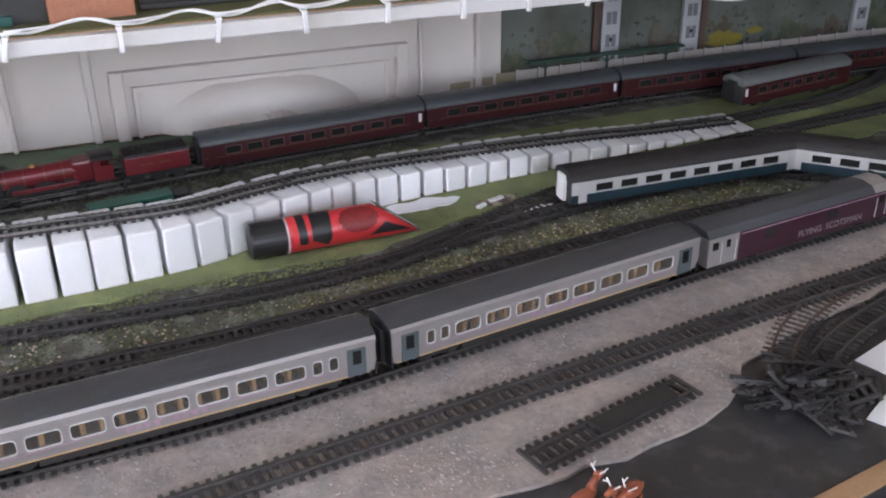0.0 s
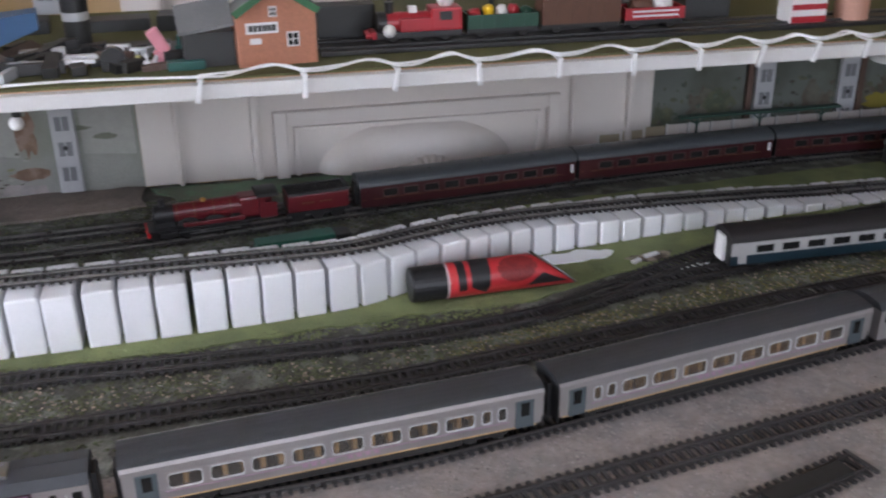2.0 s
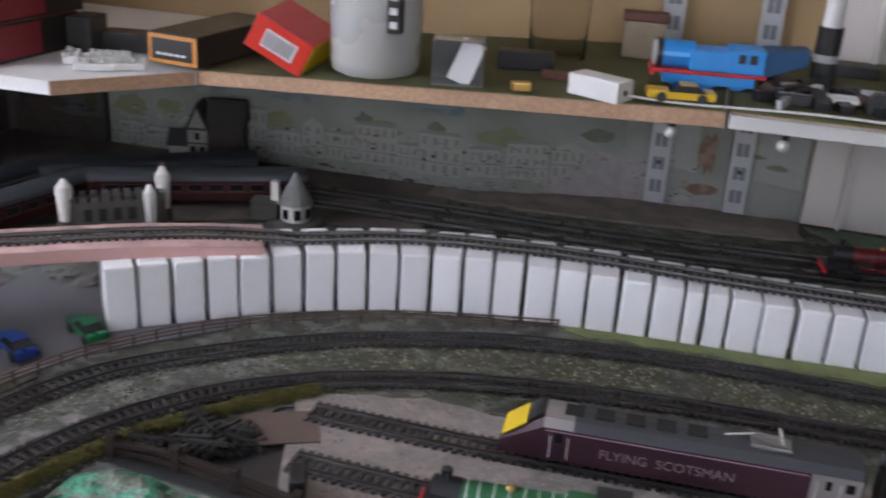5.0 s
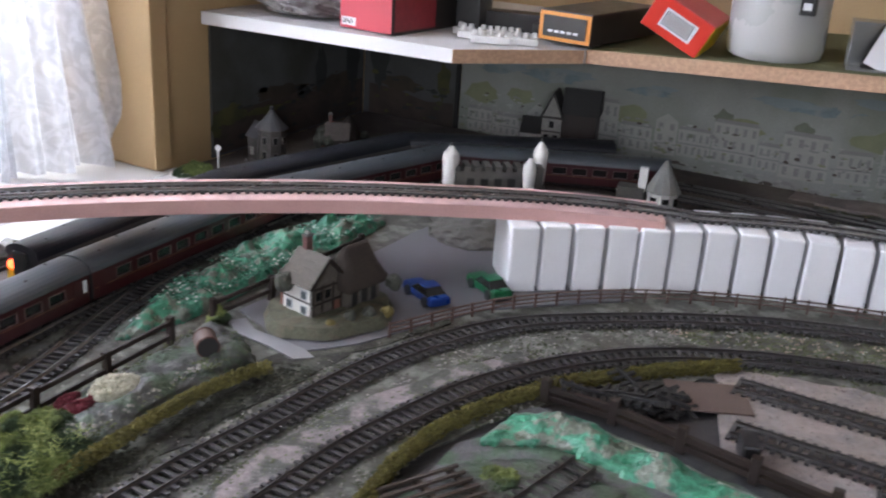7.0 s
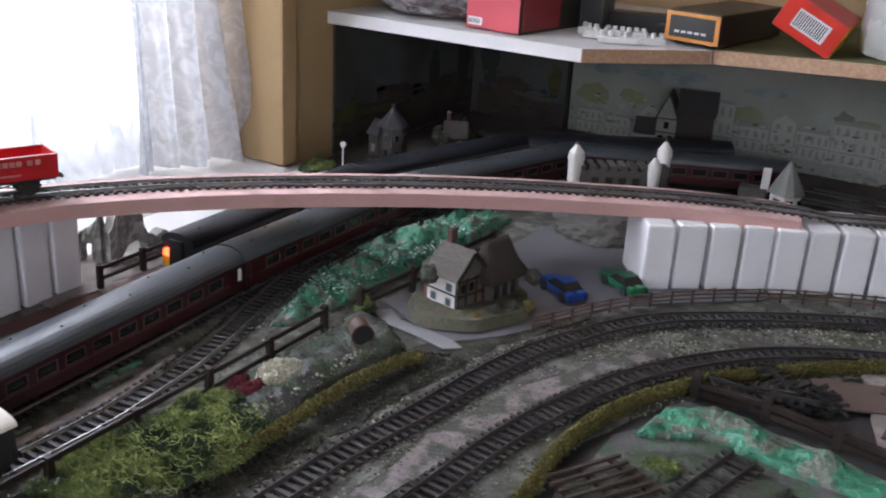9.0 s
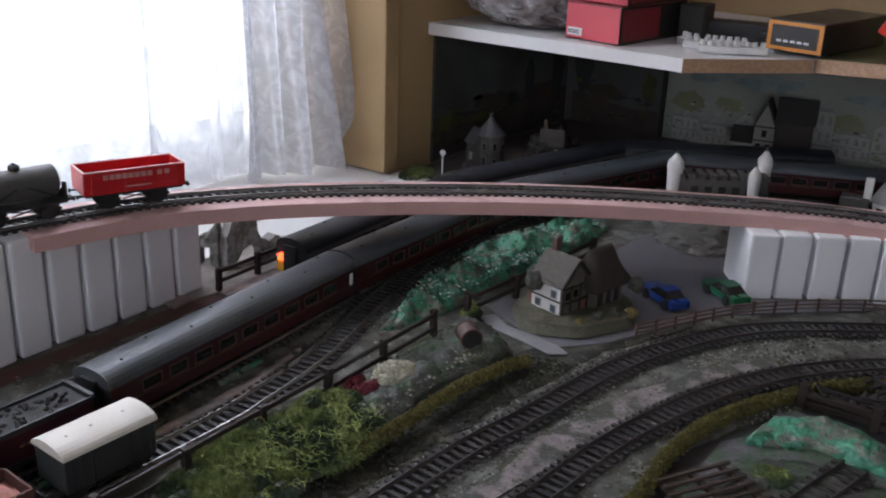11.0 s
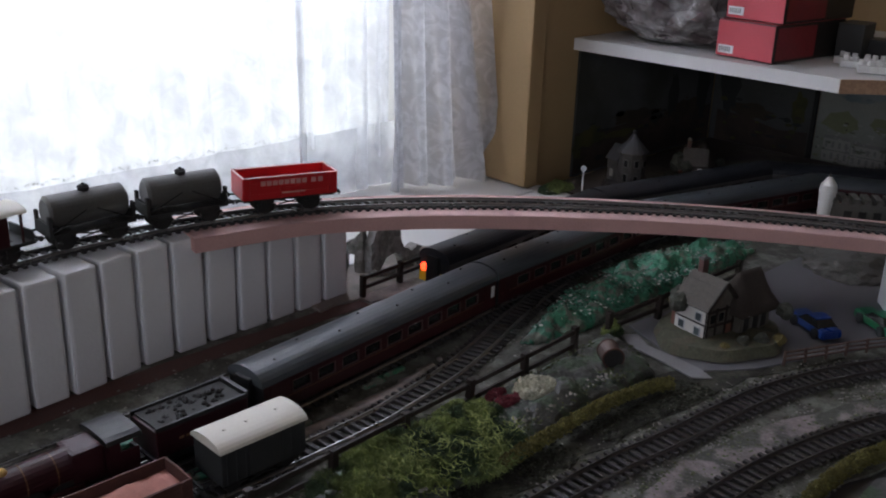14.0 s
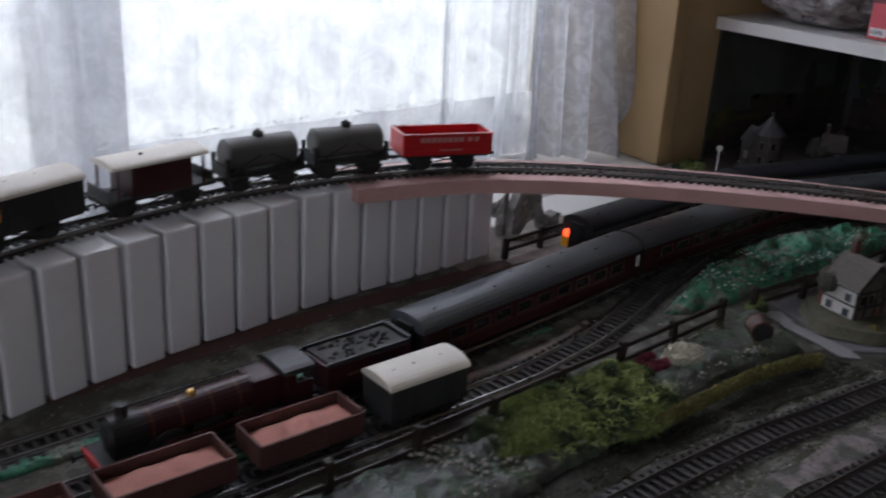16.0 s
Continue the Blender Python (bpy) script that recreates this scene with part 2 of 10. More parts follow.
def lace(name, clear=(0.06, 0.20), motif=0.25, scale=26.0):
    """White net curtain: thin cloth that lets the daylight through, with a woven leaf and flower pattern."""
    m = bpy.data.materials.new(name)
    m.use_nodes = True
    n, l = m.node_tree.nodes, m.node_tree.links
    out = n["Material Output"]
    d, t, tr = n.new("ShaderNodeBsdfDiffuse"), n.new("ShaderNodeBsdfTranslucent"), n.new("ShaderNodeBsdfTransparent")
    # denser leaves and rings woven into the thin ground
    tc, leaf, step = n.new("ShaderNodeTexCoord"), n.new("ShaderNodeTexNoise"), n.new("ShaderNodeMapRange")
    leaf.inputs["Scale"].default_value, leaf.inputs["Detail"].default_value, leaf.inputs["Distortion"].default_value = scale, 3.0, 2.2
    l.new(tc.outputs["Object"], leaf.inputs["Vector"])
    step.inputs["From Min"].default_value, step.inputs["From Max"].default_value = 0.44, 0.60
    l.new(leaf.outputs["Fac"], step.inputs["Value"])
    for sh, base in ((d, (0.72, 0.72, 0.75)), (t, (0.74, 0.75, 0.80))):
        cm = n.new("ShaderNodeMix")
        cm.data_type = "RGBA"
        cm.inputs["A"].default_value = (*[v * (1 - motif) for v in base], 1)
        cm.inputs["B"].default_value = (*[min(0.95, v * (1 + motif * 0.5)) for v in base], 1)
        l.new(step.outputs[0], cm.inputs["Factor"]), l.new(cm.outputs["Result"], sh.inputs["Color"])
    a, b = n.new("ShaderNodeMixShader"), n.new("ShaderNodeMixShader")
    a.inputs[0].default_value = 0.6
    l.new(d.outputs[0], a.inputs[1]), l.new(t.outputs[0], a.inputs[2])
    co, v, nz = n.new("ShaderNodeTexCoord"), n.new("ShaderNodeTexVoronoi"), n.new("ShaderNodeTexNoise")
    v.inputs["Scale"].default_value, nz.inputs["Scale"].default_value = 34.0, 60.0
    nz.inputs["Detail"].default_value, nz.inputs["Roughness"].default_value = 6.0, 0.7
    l.new(co.outputs["Object"], v.inputs["Vector"]), l.new(co.outputs["Object"], nz.inputs["Vector"])
    mul = n.new("ShaderNodeMath")
    mul.operation = "MULTIPLY"
    l.new(v.outputs["Distance"], mul.inputs[0]), l.new(nz.outputs["Fac"], mul.inputs[1])
    r = n.new("ShaderNodeMapRange")
    r.inputs["From Min"].default_value, r.inputs["From Max"].default_value = 0.08, 0.40
    r.inputs["To Min"].default_value, r.inputs["To Max"].default_value = clear
    l.new(mul.outputs[0], r.inputs["Value"]), l.new(r.outputs[0], b.inputs[0])
    l.new(a.outputs[0], b.inputs[1]), l.new(tr.outputs[0], b.inputs[2])
    l.new(b.outputs[0], out.inputs[0])
    return m


M_lace = lace("white_lace", motif=0.06, scale=40.0)
M_lacehem = lace("doubled_white_net", (0.34, 0.50), 0.05, 60.0)
M_lacefold = lace("gathered_white_lace", (0.05, 0.17), 0.13, 38.0)
M_sky = glow("bright_overcast_daylight", (0.90, 0.95, 1.0), 5.0)

# ---- mesh helpers ----
def part(name, bm, material, parent=None, label="", smooth=False):
    """Links a bmesh as one mesh object under a thing or a part."""
    me = bpy.data.meshes.new(name)
    bm.normal_update()
    bm.to_mesh(me)
    bm.free()
    for m in (material if isinstance(material, (list, tuple)) else [material]):
        me.materials.append(m)
    if smooth:
        me.shade_smooth()
    ob = new(name, me)
    if parent is not None:
        ob.parent = parent
    if label:
        ob["label"] = label
    return ob


def thing(name, label, category, at=None, group="", kind=""):
    ob = tagged(new(name), label, category, group, kind)
    ob.empty_display_size = 0.01
    if at is not None:
        ob.matrix_world = at
    return ob


def solid(name, bm, material, label, category, at=None, group="", kind="", smooth=False):
    ob = tagged(part(name, bm, material, None, "", smooth), label, category, group, kind)
    if at is not None:
        ob.matrix_world = at
    return ob


def box(bm, x0, x1, y0, y1, z0, z1, bevel=0.0, m=None):
    r = bmesh.ops.create_cube(bm, size=1.0)
    vs = r["verts"]
    for v in vs:
        v.co = Vector((x0 + (v.co.x + 0.5) * (x1 - x0), y0 + (v.co.y + 0.5) * (y1 - y0), z0 + (v.co.z + 0.5) * (z1 - z0)))
    if bevel:
        es = list({e for v in vs for e in v.link_edges})
        r = bmesh.ops.bevel(bm, geom=es, offset=bevel, segments=2, affect="EDGES", profile=0.6)
        vs = list({v for f in r["faces"] for v in f.verts} | {v for v in vs if v.is_valid})
    if m is not None:
        for v in vs:
            v.co = m @ v.co
    return vs


def B(*a, **k):
    bm = bmesh.new()
    box(bm, *a, **k)
    return bm


def cyl(bm, r0, r1, h, m, seg=16, caps=True):
    """A cone or cylinder of height h along +z from the origin of m."""
    r = bmesh.ops.create_cone(bm, cap_ends=caps, segments=seg, radius1=r0, radius2=r1, depth=h)
    for v in r["verts"]:
        v.co = m @ (v.co + Vector((0, 0, h / 2)))
    return r["verts"]


def along(a, b):
    """A pose at a whose z axis runs to b."""
    a, b = Vector(a), Vector(b)
    return Matrix.Translation(a) @ (b - a).to_track_quat("Z", "Y").to_matrix().to_4x4()


def rod(bm, a, b, r, seg=8):
    return cyl(bm, r, r, (Vector(b) - Vector(a)).length, along(a, b), seg)


def prism(bm, profile, x0, x1, taper0=1.0, taper1=1.0):
    """A profile of (y, z) points drawn along x."""
    n = len(profile)
    rows = []
    for x, s in ((x0, taper0), (x1, taper1)):
        rows.append([bm.verts.new((x, y * s, z)) for y, z in profile])
    for i in range(n):
        bm.faces.new((rows[0][i], rows[0][(i + 1) % n], rows[1][(i + 1) % n], rows[1][i]))
    bm.faces.new(rows[0][::-1])
    bm.faces.new(rows[1])
    bmesh.ops.recalc_face_normals(bm, faces=bm.faces)


def curve_points(pts, step):
    """Evenly spaced points (place, heading) along a smooth line through pts."""
    P = [Vector(p) if len(p) == 3 else Vector((p[0], p[1], 0.0)) for p in pts]
    P = [P[0] * 2 - P[1]] + P + [P[-1] * 2 - P[-2]]
    dense = []
    for i in range(1, len(P) - 2):
        a, b, c, d = P[i - 1:i + 3]
        for k in range(24):
            t = k / 24
            dense.append(0.5 * ((2 * b) + (c - a) * t + (2 * a - 5 * b + 4 * c - d) * t * t + (3 * b - a - 3 * c + d) * t ** 3))
    dense.append(P[-2])
    out, need = [], 0.0
    run = 0.0
    for a, b in zip(dense, dense[1:]):
        L = (b - a).length
        while need <= run + L:
            out.append((a + (b - a) * ((need - run) / max(L, 1e-9)), (b - a).normalized()))
            need += step
        run += L
    return out


def on_line(pts, s):
    """The pose at s metres along the line: x ahead, z up."""
    q = curve_points(pts, 0.002)
    p, d = q[max(0, min(len(q) - 1, int(s / 0.002)))]
    x = d
    y = Vector((0, 0, 1)).cross(x).normalized()
    z = x.cross(y)
    m = Matrix((x, y, z)).transposed().to_4x4()
    m.translation = p
    return m


def chord(pts, s, L):
    """The pose of a rigid vehicle of length L whose rear end is at s."""
    a, b = on_line(pts, s).translation, on_line(pts, s + L).translation
    x = (b - a).normalized()
    y = Vector((0, 0, 1)).cross(x).normalized()
    m = Matrix((x, y, x.cross(y))).transposed().to_4x4()
    m.translation = (a + b) / 2
    return m


def sweep(bm, line, profile):
    """Draws a closed (side, up) profile along curve_points()."""
    rows = []
    for p, d in line:
        side = Vector((0, 0, 1)).cross(d).normalized()
        rows.append([bm.verts.new(p + side * a + Vector((0, 0, b))) for a, b in profile])
    n = len(profile)
    for r, s in zip(rows, rows[1:]):
        for i in range(n):
            bm.faces.new((r[i], r[(i + 1) % n], s[(i + 1) % n], s[i]))
    bm.faces.new(rows[0][::-1])
    bm.faces.new(rows[-1])
    bmesh.ops.recalc_face_normals(bm, faces=bm.faces)


def sheet(name, outline, z, material, label, category="ground", thick=0.003, wobble=0.004, kind="structure", fine=0.02):
    """A thin layer with an uneven outline, lying on the board."""
    rng = random.Random(len(outline) * 7 + int(abs(outline[0][0]) * 1000))
    pts = []
    for (ax, ay), (bx, by) in zip(outline, outline[1:] + outline[:1]):
        k = max(1, int(math.hypot(bx - ax, by - ay) / fine))
        for i in range(k):
            t = i / k
            pts.append((ax + (bx - ax) * t + rng.uniform(-wobble, wobble), ay + (by - ay) * t + rng.uniform(-wobble, wobble)))
    bm = bmesh.new()
    top = [bm.verts.new((x, y, z)) for x, y in pts]
    low = [bm.verts.new((x, y, z - thick)) for x, y in pts]
    f = bm.faces.new(top)
    n = len(pts)
    for i in range(n):
        bm.faces.new((top[i], low[i], low[(i + 1) % n], top[(i + 1) % n]))
    bmesh.ops.recalc_face_normals(bm, faces=bm.faces)
    bmesh.ops.triangulate(bm, faces=[f])
    return solid(name, bm, material, label, category, kind=kind)


def inside(x, y, poly):
    hit = False
    for (ax, ay), (bx, by) in zip(poly, poly[1:] + poly[:1]):
        if (ay > y) != (by > y) and x < (bx - ax) * (y - ay) / (by - ay) + ax:
            hit = not hit
    return hit


def bits(name, spots, material, label, category, squash=0.7, rng=None, kind="stuff"):
    """Many small uneven lumps in one mesh: spots are (x, y, z, size)."""
    rng = rng or random.Random(5)
    verts, faces = [], []
    for x, y, z, s in spots:
        a = rng.uniform(0, 6.28)
        base = len(verts)
        ring = []
        for k in range(4):
            r = s * rng.uniform(0.7, 1.25)
            ring.append((x + r * math.cos(a + k * 1.57), y + r * math.sin(a + k * 1.57), z + s * squash * rng.uniform(0.1, 0.6)))
        verts += ring
        verts.append((x + s * rng.uniform(-0.3, 0.3), y + s * rng.uniform(-0.3, 0.3), z + s * squash * rng.uniform(0.9, 1.5)))
        verts.append((x, y, z - s * 0.4))
        for k in range(4):
            faces.append((base + k, base + (k + 1) % 4, base + 4))
            faces.append((base + (k + 1) % 4, base + k, base + 5))
    me = bpy.data.meshes.new(name)
    me.from_pydata(verts, [], faces)
    me.materials.append(material)
    return tagged(new(name, me), label, category, kind=kind)


def letters(name, text, size, material, parent, at, label=""):
    cu = bpy.data.curves.new(name, "FONT")
    cu.body, cu.size, cu.extrude, cu.align_x, cu.align_y = text, size, 0.0001, "CENTER", "CENTER"
    cu.materials.append(material)
    ob = new(name, cu)
    ob.parent = parent
    ob.matrix_basis = at
    if label:
        ob["label"] = label
    return ob


# ---- the room and the baseboard ----
WX, BY = -1.295, 1.195   # faces of the window wall and the back wall


def structure(name, bm, material, label, category="wall"):
    return solid(name, bm, material, label, category, kind="structure")


structure("floor", B(-1.6, 2.6, -1.8, 1.4, -0.95, -0.88), M_carpet, "dark brown carpeted floor of the room", "floor")
structure("ceiling", B(-1.7, 2.6, -1.8, 1.4, 1.50, 1.56), M_ceiling, "plain white plaster ceiling", "ceiling")
structure("wall_north", B(-1.55, 2.6, BY, BY + 0.12, -0.88, 1.50), M_tan, "tan hardboard lining of the back wall")
bm = B(2.45, 2.6, -1.8, BY, -0.88, 1.50)
structure("wall_east", bm, M_wall, "plain plastered end wall")
# the unseen wall across the room; its opening is added for the fill light
bm = bmesh.new()
box(bm, -1.7, -0.35, -1.8, -1.7, -0.88, 1.50)
box(bm, 1.05, 2.6, -1.8, -1.7, -0.88, 1.50)
box(bm, -0.35, 1.05, -1.8, -1.7, -0.88, 0.05)
box(bm, -0.35, 1.05, -1.8, -1.7, 1.15, 1.50)
structure("wall_south", bm, M_wall, "unseen plastered wall with an opening added for the fill light")
# the window wall, open from y -0.52 to 0.68
bm = bmesh.new()
box(bm, WX - 0.22, WX, 0.68, BY, -0.88, 1.50)
box(bm, WX - 0.22, WX, -1.7, -0.52, -0.88, 1.50)
box(bm, WX - 0.22, WX, -0.52, 0.68, -0.88, -0.03)
box(bm, WX - 0.22, WX, -0.52, 0.68, 1.02, 1.50)
structure("wall_west", bm, M_tan, "tan boarded wall with a deep window opening")
structure("window_sill", B(WX - 0.21, WX + 0.02, -0.515, 0.675, -0.028, 0.006, bevel=0.004), M_white, "white painted window sill behind the tracks", "window sill")
win = thing("window_1", "white framed window glowing with bright daylight", "window", kind="structure")
for y0, y1 in ((-0.515, -0.475), (-0.02, 0.02), (0.601, 0.675)):
    part("window_frame", B(WX - 0.20, WX - 0.16, y0, y1, 0.006, 1.02, bevel=0.003), M_white, win)
part("window_frame", B(WX - 0.20, WX - 0.16, -0.475, 0.601, 0.006, 0.034, bevel=0.003), M_white, win)
part("window_frame", B(WX - 0.20, WX - 0.16, -0.475, 0.601, 0.97, 1.02, bevel=0.003), M_white, win)
for y0, y1 in ((-0.475, -0.02), (0.02, 0.601)):
    pane = part("pane", B(WX - 0.184, WX - 0.180, y0, y1, 0.034, 0.97), mat("clear_glass", (0.9, 0.92, 0.92), 0.03, 0.01, trans=1.0), win)
    pane.visible_shadow = False
structure("backdrop", B(-2.6, -2.59, -1.6, 1.8, -0.9, 2.2), M_sky, "bright overcast daylight outside the window", "backdrop")

# net curtains with folds, hanging in the window recess
def curtain(name, y0, y1, x, z0, z1, folds, depth, label, cloth, flare=0.0, out=0.0, rise=0.0, n=140):
    """Cloth between y0 and y1; flare spreads its right hem sideways, out brings that hem into the room, rise lifts the hem there."""
    bm = bmesh.new()
    k = 18
    grid = []
    for j in range(k + 1):
        row = []
        tz = (j / k) ** 1.6
        for i in range(n + 1):
            ty = i / n
            y = y0 + (y1 - y0) * ty
            ph = ty * folds * 6.283 + 0.5 * math.sin(tz * 5.0 + ty * 7.0)
            d = depth * (0.5 + 0.5 * math.sin(ph + 0.9 * math.sin(ty * 9.1)) + 0.3 * math.sin(ph * 2.3 + 1.0) + 0.12 * math.sin(ph * 5.1 + tz * 9.0))
            low = (1 - tz) ** 2.5
            row.append(bm.verts.new((x + d * (1.15 - 0.5 * tz) + out * low * ty, y + flare * low * ty, z0 + rise * ty * ty * (1 - tz) + (z1 - z0) * tz)))
        grid.append(row)
    for a, b in zip(grid, grid[1:]):
        for i in range(n):
            bm.faces.new((a[i], a[i + 1], b[i + 1], b[i]))
    return solid(name, bm, cloth, label, "curtain", smooth=True)


net = curtain("net_curtain", 0.0, 0.425, WX - 0.130, 0.010, 1.0, 5, 0.010, "white patterned net curtain hanging across the bright window", M_lace)
curtain("net_curtain", -0.50, 0.035, WX - 0.118, 0.010, 1.0, 6, 0.020, "fuller white net curtain gathered at the window side", M_lace)
curtain("net_curtain", 0.410, 0.548, WX - 0.122, 0.010, 1.0, 2, 0.012, "white net curtain panel overlapping the wide one", M_lace)
curtain("net_curtain", 0.520, 0.628, WX - 0.100, 0.012, 1.0, 3, 0.026, "gathered white lace curtain bunched beside the window jamb", M_lacefold, flare=0.046, out=0.040, n=200)
curtain("curtain_hem", 0.0, 0.56, WX - 0.116, 0.009, 0.086, 5, 0.007, "doubled lower hem of the white net curtain", M_lacehem)
hem_rng = random.Random(5)
bm = bmesh.new()
for k in range(150):
    y, z = 0.01 + k * 0.0028 + hem_rng.uniform(-0.002, 0.002), 0.088 + 0.004 * abs(math.sin(k * 0.42)) + hem_rng.uniform(-0.001, 0.001)
    box(bm, WX - 0.1085, WX - 0.1078, y, y + hem_rng.uniform(0.0006, 0.0022), z, z + hem_rng.uniform(0.0005, 0.0018))
tagged(part("lace_edging", bm, M_alu, net, "open lace edging"), kind="stuff")
structure("trim", B(WX - 0.215, WX + 0.010, 0.664, 0.690, 0.008, 1.02, bevel=0.002), M_tan, "tan boarded window jamb", "trim")

# baseboard
OUT = [(-1.293, 1.193), (2.3, 1.193), (2.3, 0.74), (0.62, 0.415), (0.30, 0.345), (-0.30, 0.29), (-0.55, 0.18), (-0.66, -0.20), (-0.70, -1.2), (-1.293, -1.2)]
bm = bmesh.new()
f0 = bm.faces.new([bm.verts.new((x, y, -0.022)) for x, y in OUT])
r = bmesh.ops.extrude_face_region(bm, geom=[f0])
for v in r["geom"]:
    if isinstance(v, bmesh.types.BMVert):
        v.co.z = -0.001
bmesh.ops.recalc_face_normals(bm, faces=bm.faces)
table = thing("layout_table", "black topped plywood layout table with a bare wooden edge", "table")
part("tabletop", bm, M_board, table, "black painted board")
def edge(a, b):
    bm = bmesh.new()
    a, b = Vector((*a, -0.011)), Vector((*b, -0.011))
    d = (b - a).normalized()
    s = Vector((d.y, -d.x, 0))
    mm = Matrix((d, s, Vector((0, 0, 1)))).transposed().to_4x4()
    mm.translation = a
    box(bm, 0, (b - a).length, 0.0005, 0.016, -0.030, 0.0115, bevel=0.001, m=mm)
    return bm
for a, b in zip(OUT[2:9], OUT[3:9]):
    part("edge_strip", edge(a, b), M_wood, table, "bare pine edging")
for x, y in ((-1.2, 1.1), (-1.2, -1.1), (-0.75, -1.1), (-0.45, 0.40), (0.55, 0.48), (2.2, 1.1), (2.2, 0.85), (0.5, 1.1)):
    part("leg", B(x - 0.022, x + 0.022, y - 0.022, y + 0.022, -0.88, -0.022), M_wood, table)

# ground covers, each a thin layer
EARTH = [(-1.28, 1.19), (2.2, 1.19), (2.2, 0.80), (0.9, 0.75), (0.55, 0.69), (0.30, 0.650), (0.0, 0.605), (-0.30, 0.590), (-0.50, 0.595), (-0.60, 0.555), (-0.70, 0.43), (-0.735, 0.32), (-0.745, 0.10), (-0.76, -1.1), (-1.28, -1.1)]
sheet("ground", EARTH, 0.001, M_earth, "mottled dark green and brown scenic ground cover")
GRAVEL = [(-0.60, 0.575), (-0.50, 0.602), (-0.30, 0.596), (0.0, 0.612), (0.30, 0.658), (0.60, 0.710), (1.2, 0.80), (1.2, 0.60), (0.60, 0.575), (0.46, 0.535), (0.405, 0.515), (0.39, 0.492), (0.345, 0.462), (0.272, 0.449), (0.18, 0.440), (0.05, 0.420), (-0.20, 0.405), (-0.42, 0.41), (-0.555, 0.44)]
sheet("gravel_bed", GRAVEL, 0.0022, M_gravel, "pinkish sandy gravel bed under the sidings", wobble=0.003)
GRASS = [(-0.41, 0.768), (-0.27, 0.772), (-0.12, 0.772), (0.0, 0.785), (0.10, 0.792), (0.20, 0.795), (0.30, 0.83), (0.45, 0.845), (0.65, 0.85), (0.95, 0.90), (1.5, 1.0), (1.5, 1.08), (0.9, 1.075), (0.6, 1.05), (0.3, 1.03), (0.15, 1.0), (0.05, 0.90), (-0.1, 0.86), (-0.41, 0.82)]
sheet("grass_mat", GRASS, 0.0026, M_grass, "flat light green grass mat beside the incline", "grass")
ROAD = [(-0.965, 0.435), (-0.88, 0.40), (-0.85, 0.44), (-0.80, 0.56), (-0.70, 0.66), (-0.70, 0.78), (-0.86, 0.80), (-0.945, 0.73), (-0.95, 0.60)]
sheet("road", ROAD, 0.0030, M_road, "plain grey card road and car park", "road", wobble=0.001)
BROWN = [(-1.285, 0.70), (-1.15, 0.72), (-1.02, 0.80), (-0.80, 0.92), (-0.62, 0.955), (-0.60, 1.19), (-1.285, 1.19)]
sheet("ground", BROWN, 0.0035, M_brown, "bare brown scenic ground in the dark corner")
sheet("grass_mat", [(-0.13, 1.128), (0.10, 1.135), (0.26, 1.142), (0.30, 1.178), (-0.17, 1.178)], 0.003, mat("green_card", (0.125, 0.21, 0.13), 0.8, 0.3, 0.015, two=(0.13, 0.16, 0.11)), "dark green card strip along the wall foot", "grass")
sheet("ground", [(-0.640, 1.085), (-0.42, 1.092), (-0.20, 1.112), (-0.172, 1.125), (-0.172, 1.186), (-0.40, 1.186), (-0.60, 1.124), (-0.640, 1.120)], 0.0042, mat("pinkish_brown_ground", (0.20, 0.166, 0.146), 0.9, 0.35, 0.03, two=(0.29, 0.24, 0.21), mix=(0.45, 0.65), bump=0.0008, fine=0.003), "bare pinkish brown ground along the wall foot")
sheet("ground", [(-1.240, 0.250), (-1.166, 0.250), (-1.166, 0.660), (-1.215, 0.668), (-1.240, 0.450)], 0.0032, mat("pale_pinkish_dirt", (0.27, 0.235, 0.215), 0.9, 0.3, 0.02, two=(0.18, 0.165, 0.145), mix=(0.45, 0.65), bump=0.0006, fine=0.003), "pale pinkish dirt along the window fence", wobble=0.003)
sheet("sill_strip", [(-1.29, 0.29), (-1.238, 0.29), (-1.228, 0.43), (-1.205, 0.46), (-1.20, 0.66), (-1.24, 0.70), (-1.29, 0.70)], 0.0040, M_white, "white painted board beside the window", "board", wobble=0.001)

# ---- tracks ----
sleeper_bm = B(-0.0016, 0.0016, -0.015, 0.015, 0.0, 0.0020)
sleeper_me = bpy.data.meshes.new("sleeper")
sleeper_bm.to_mesh(sleeper_me)
sleeper_bm.free()
sleeper_me.materials.append(M_sleeper)
RAIL = [(-0.0011, 0.0018), (0.0011, 0.0018), (0.0004, 0.0026), (0.0006, 0.0042), (-0.0006, 0.0042), (-0.0004, 0.0026)]
PITCH = 0.0076


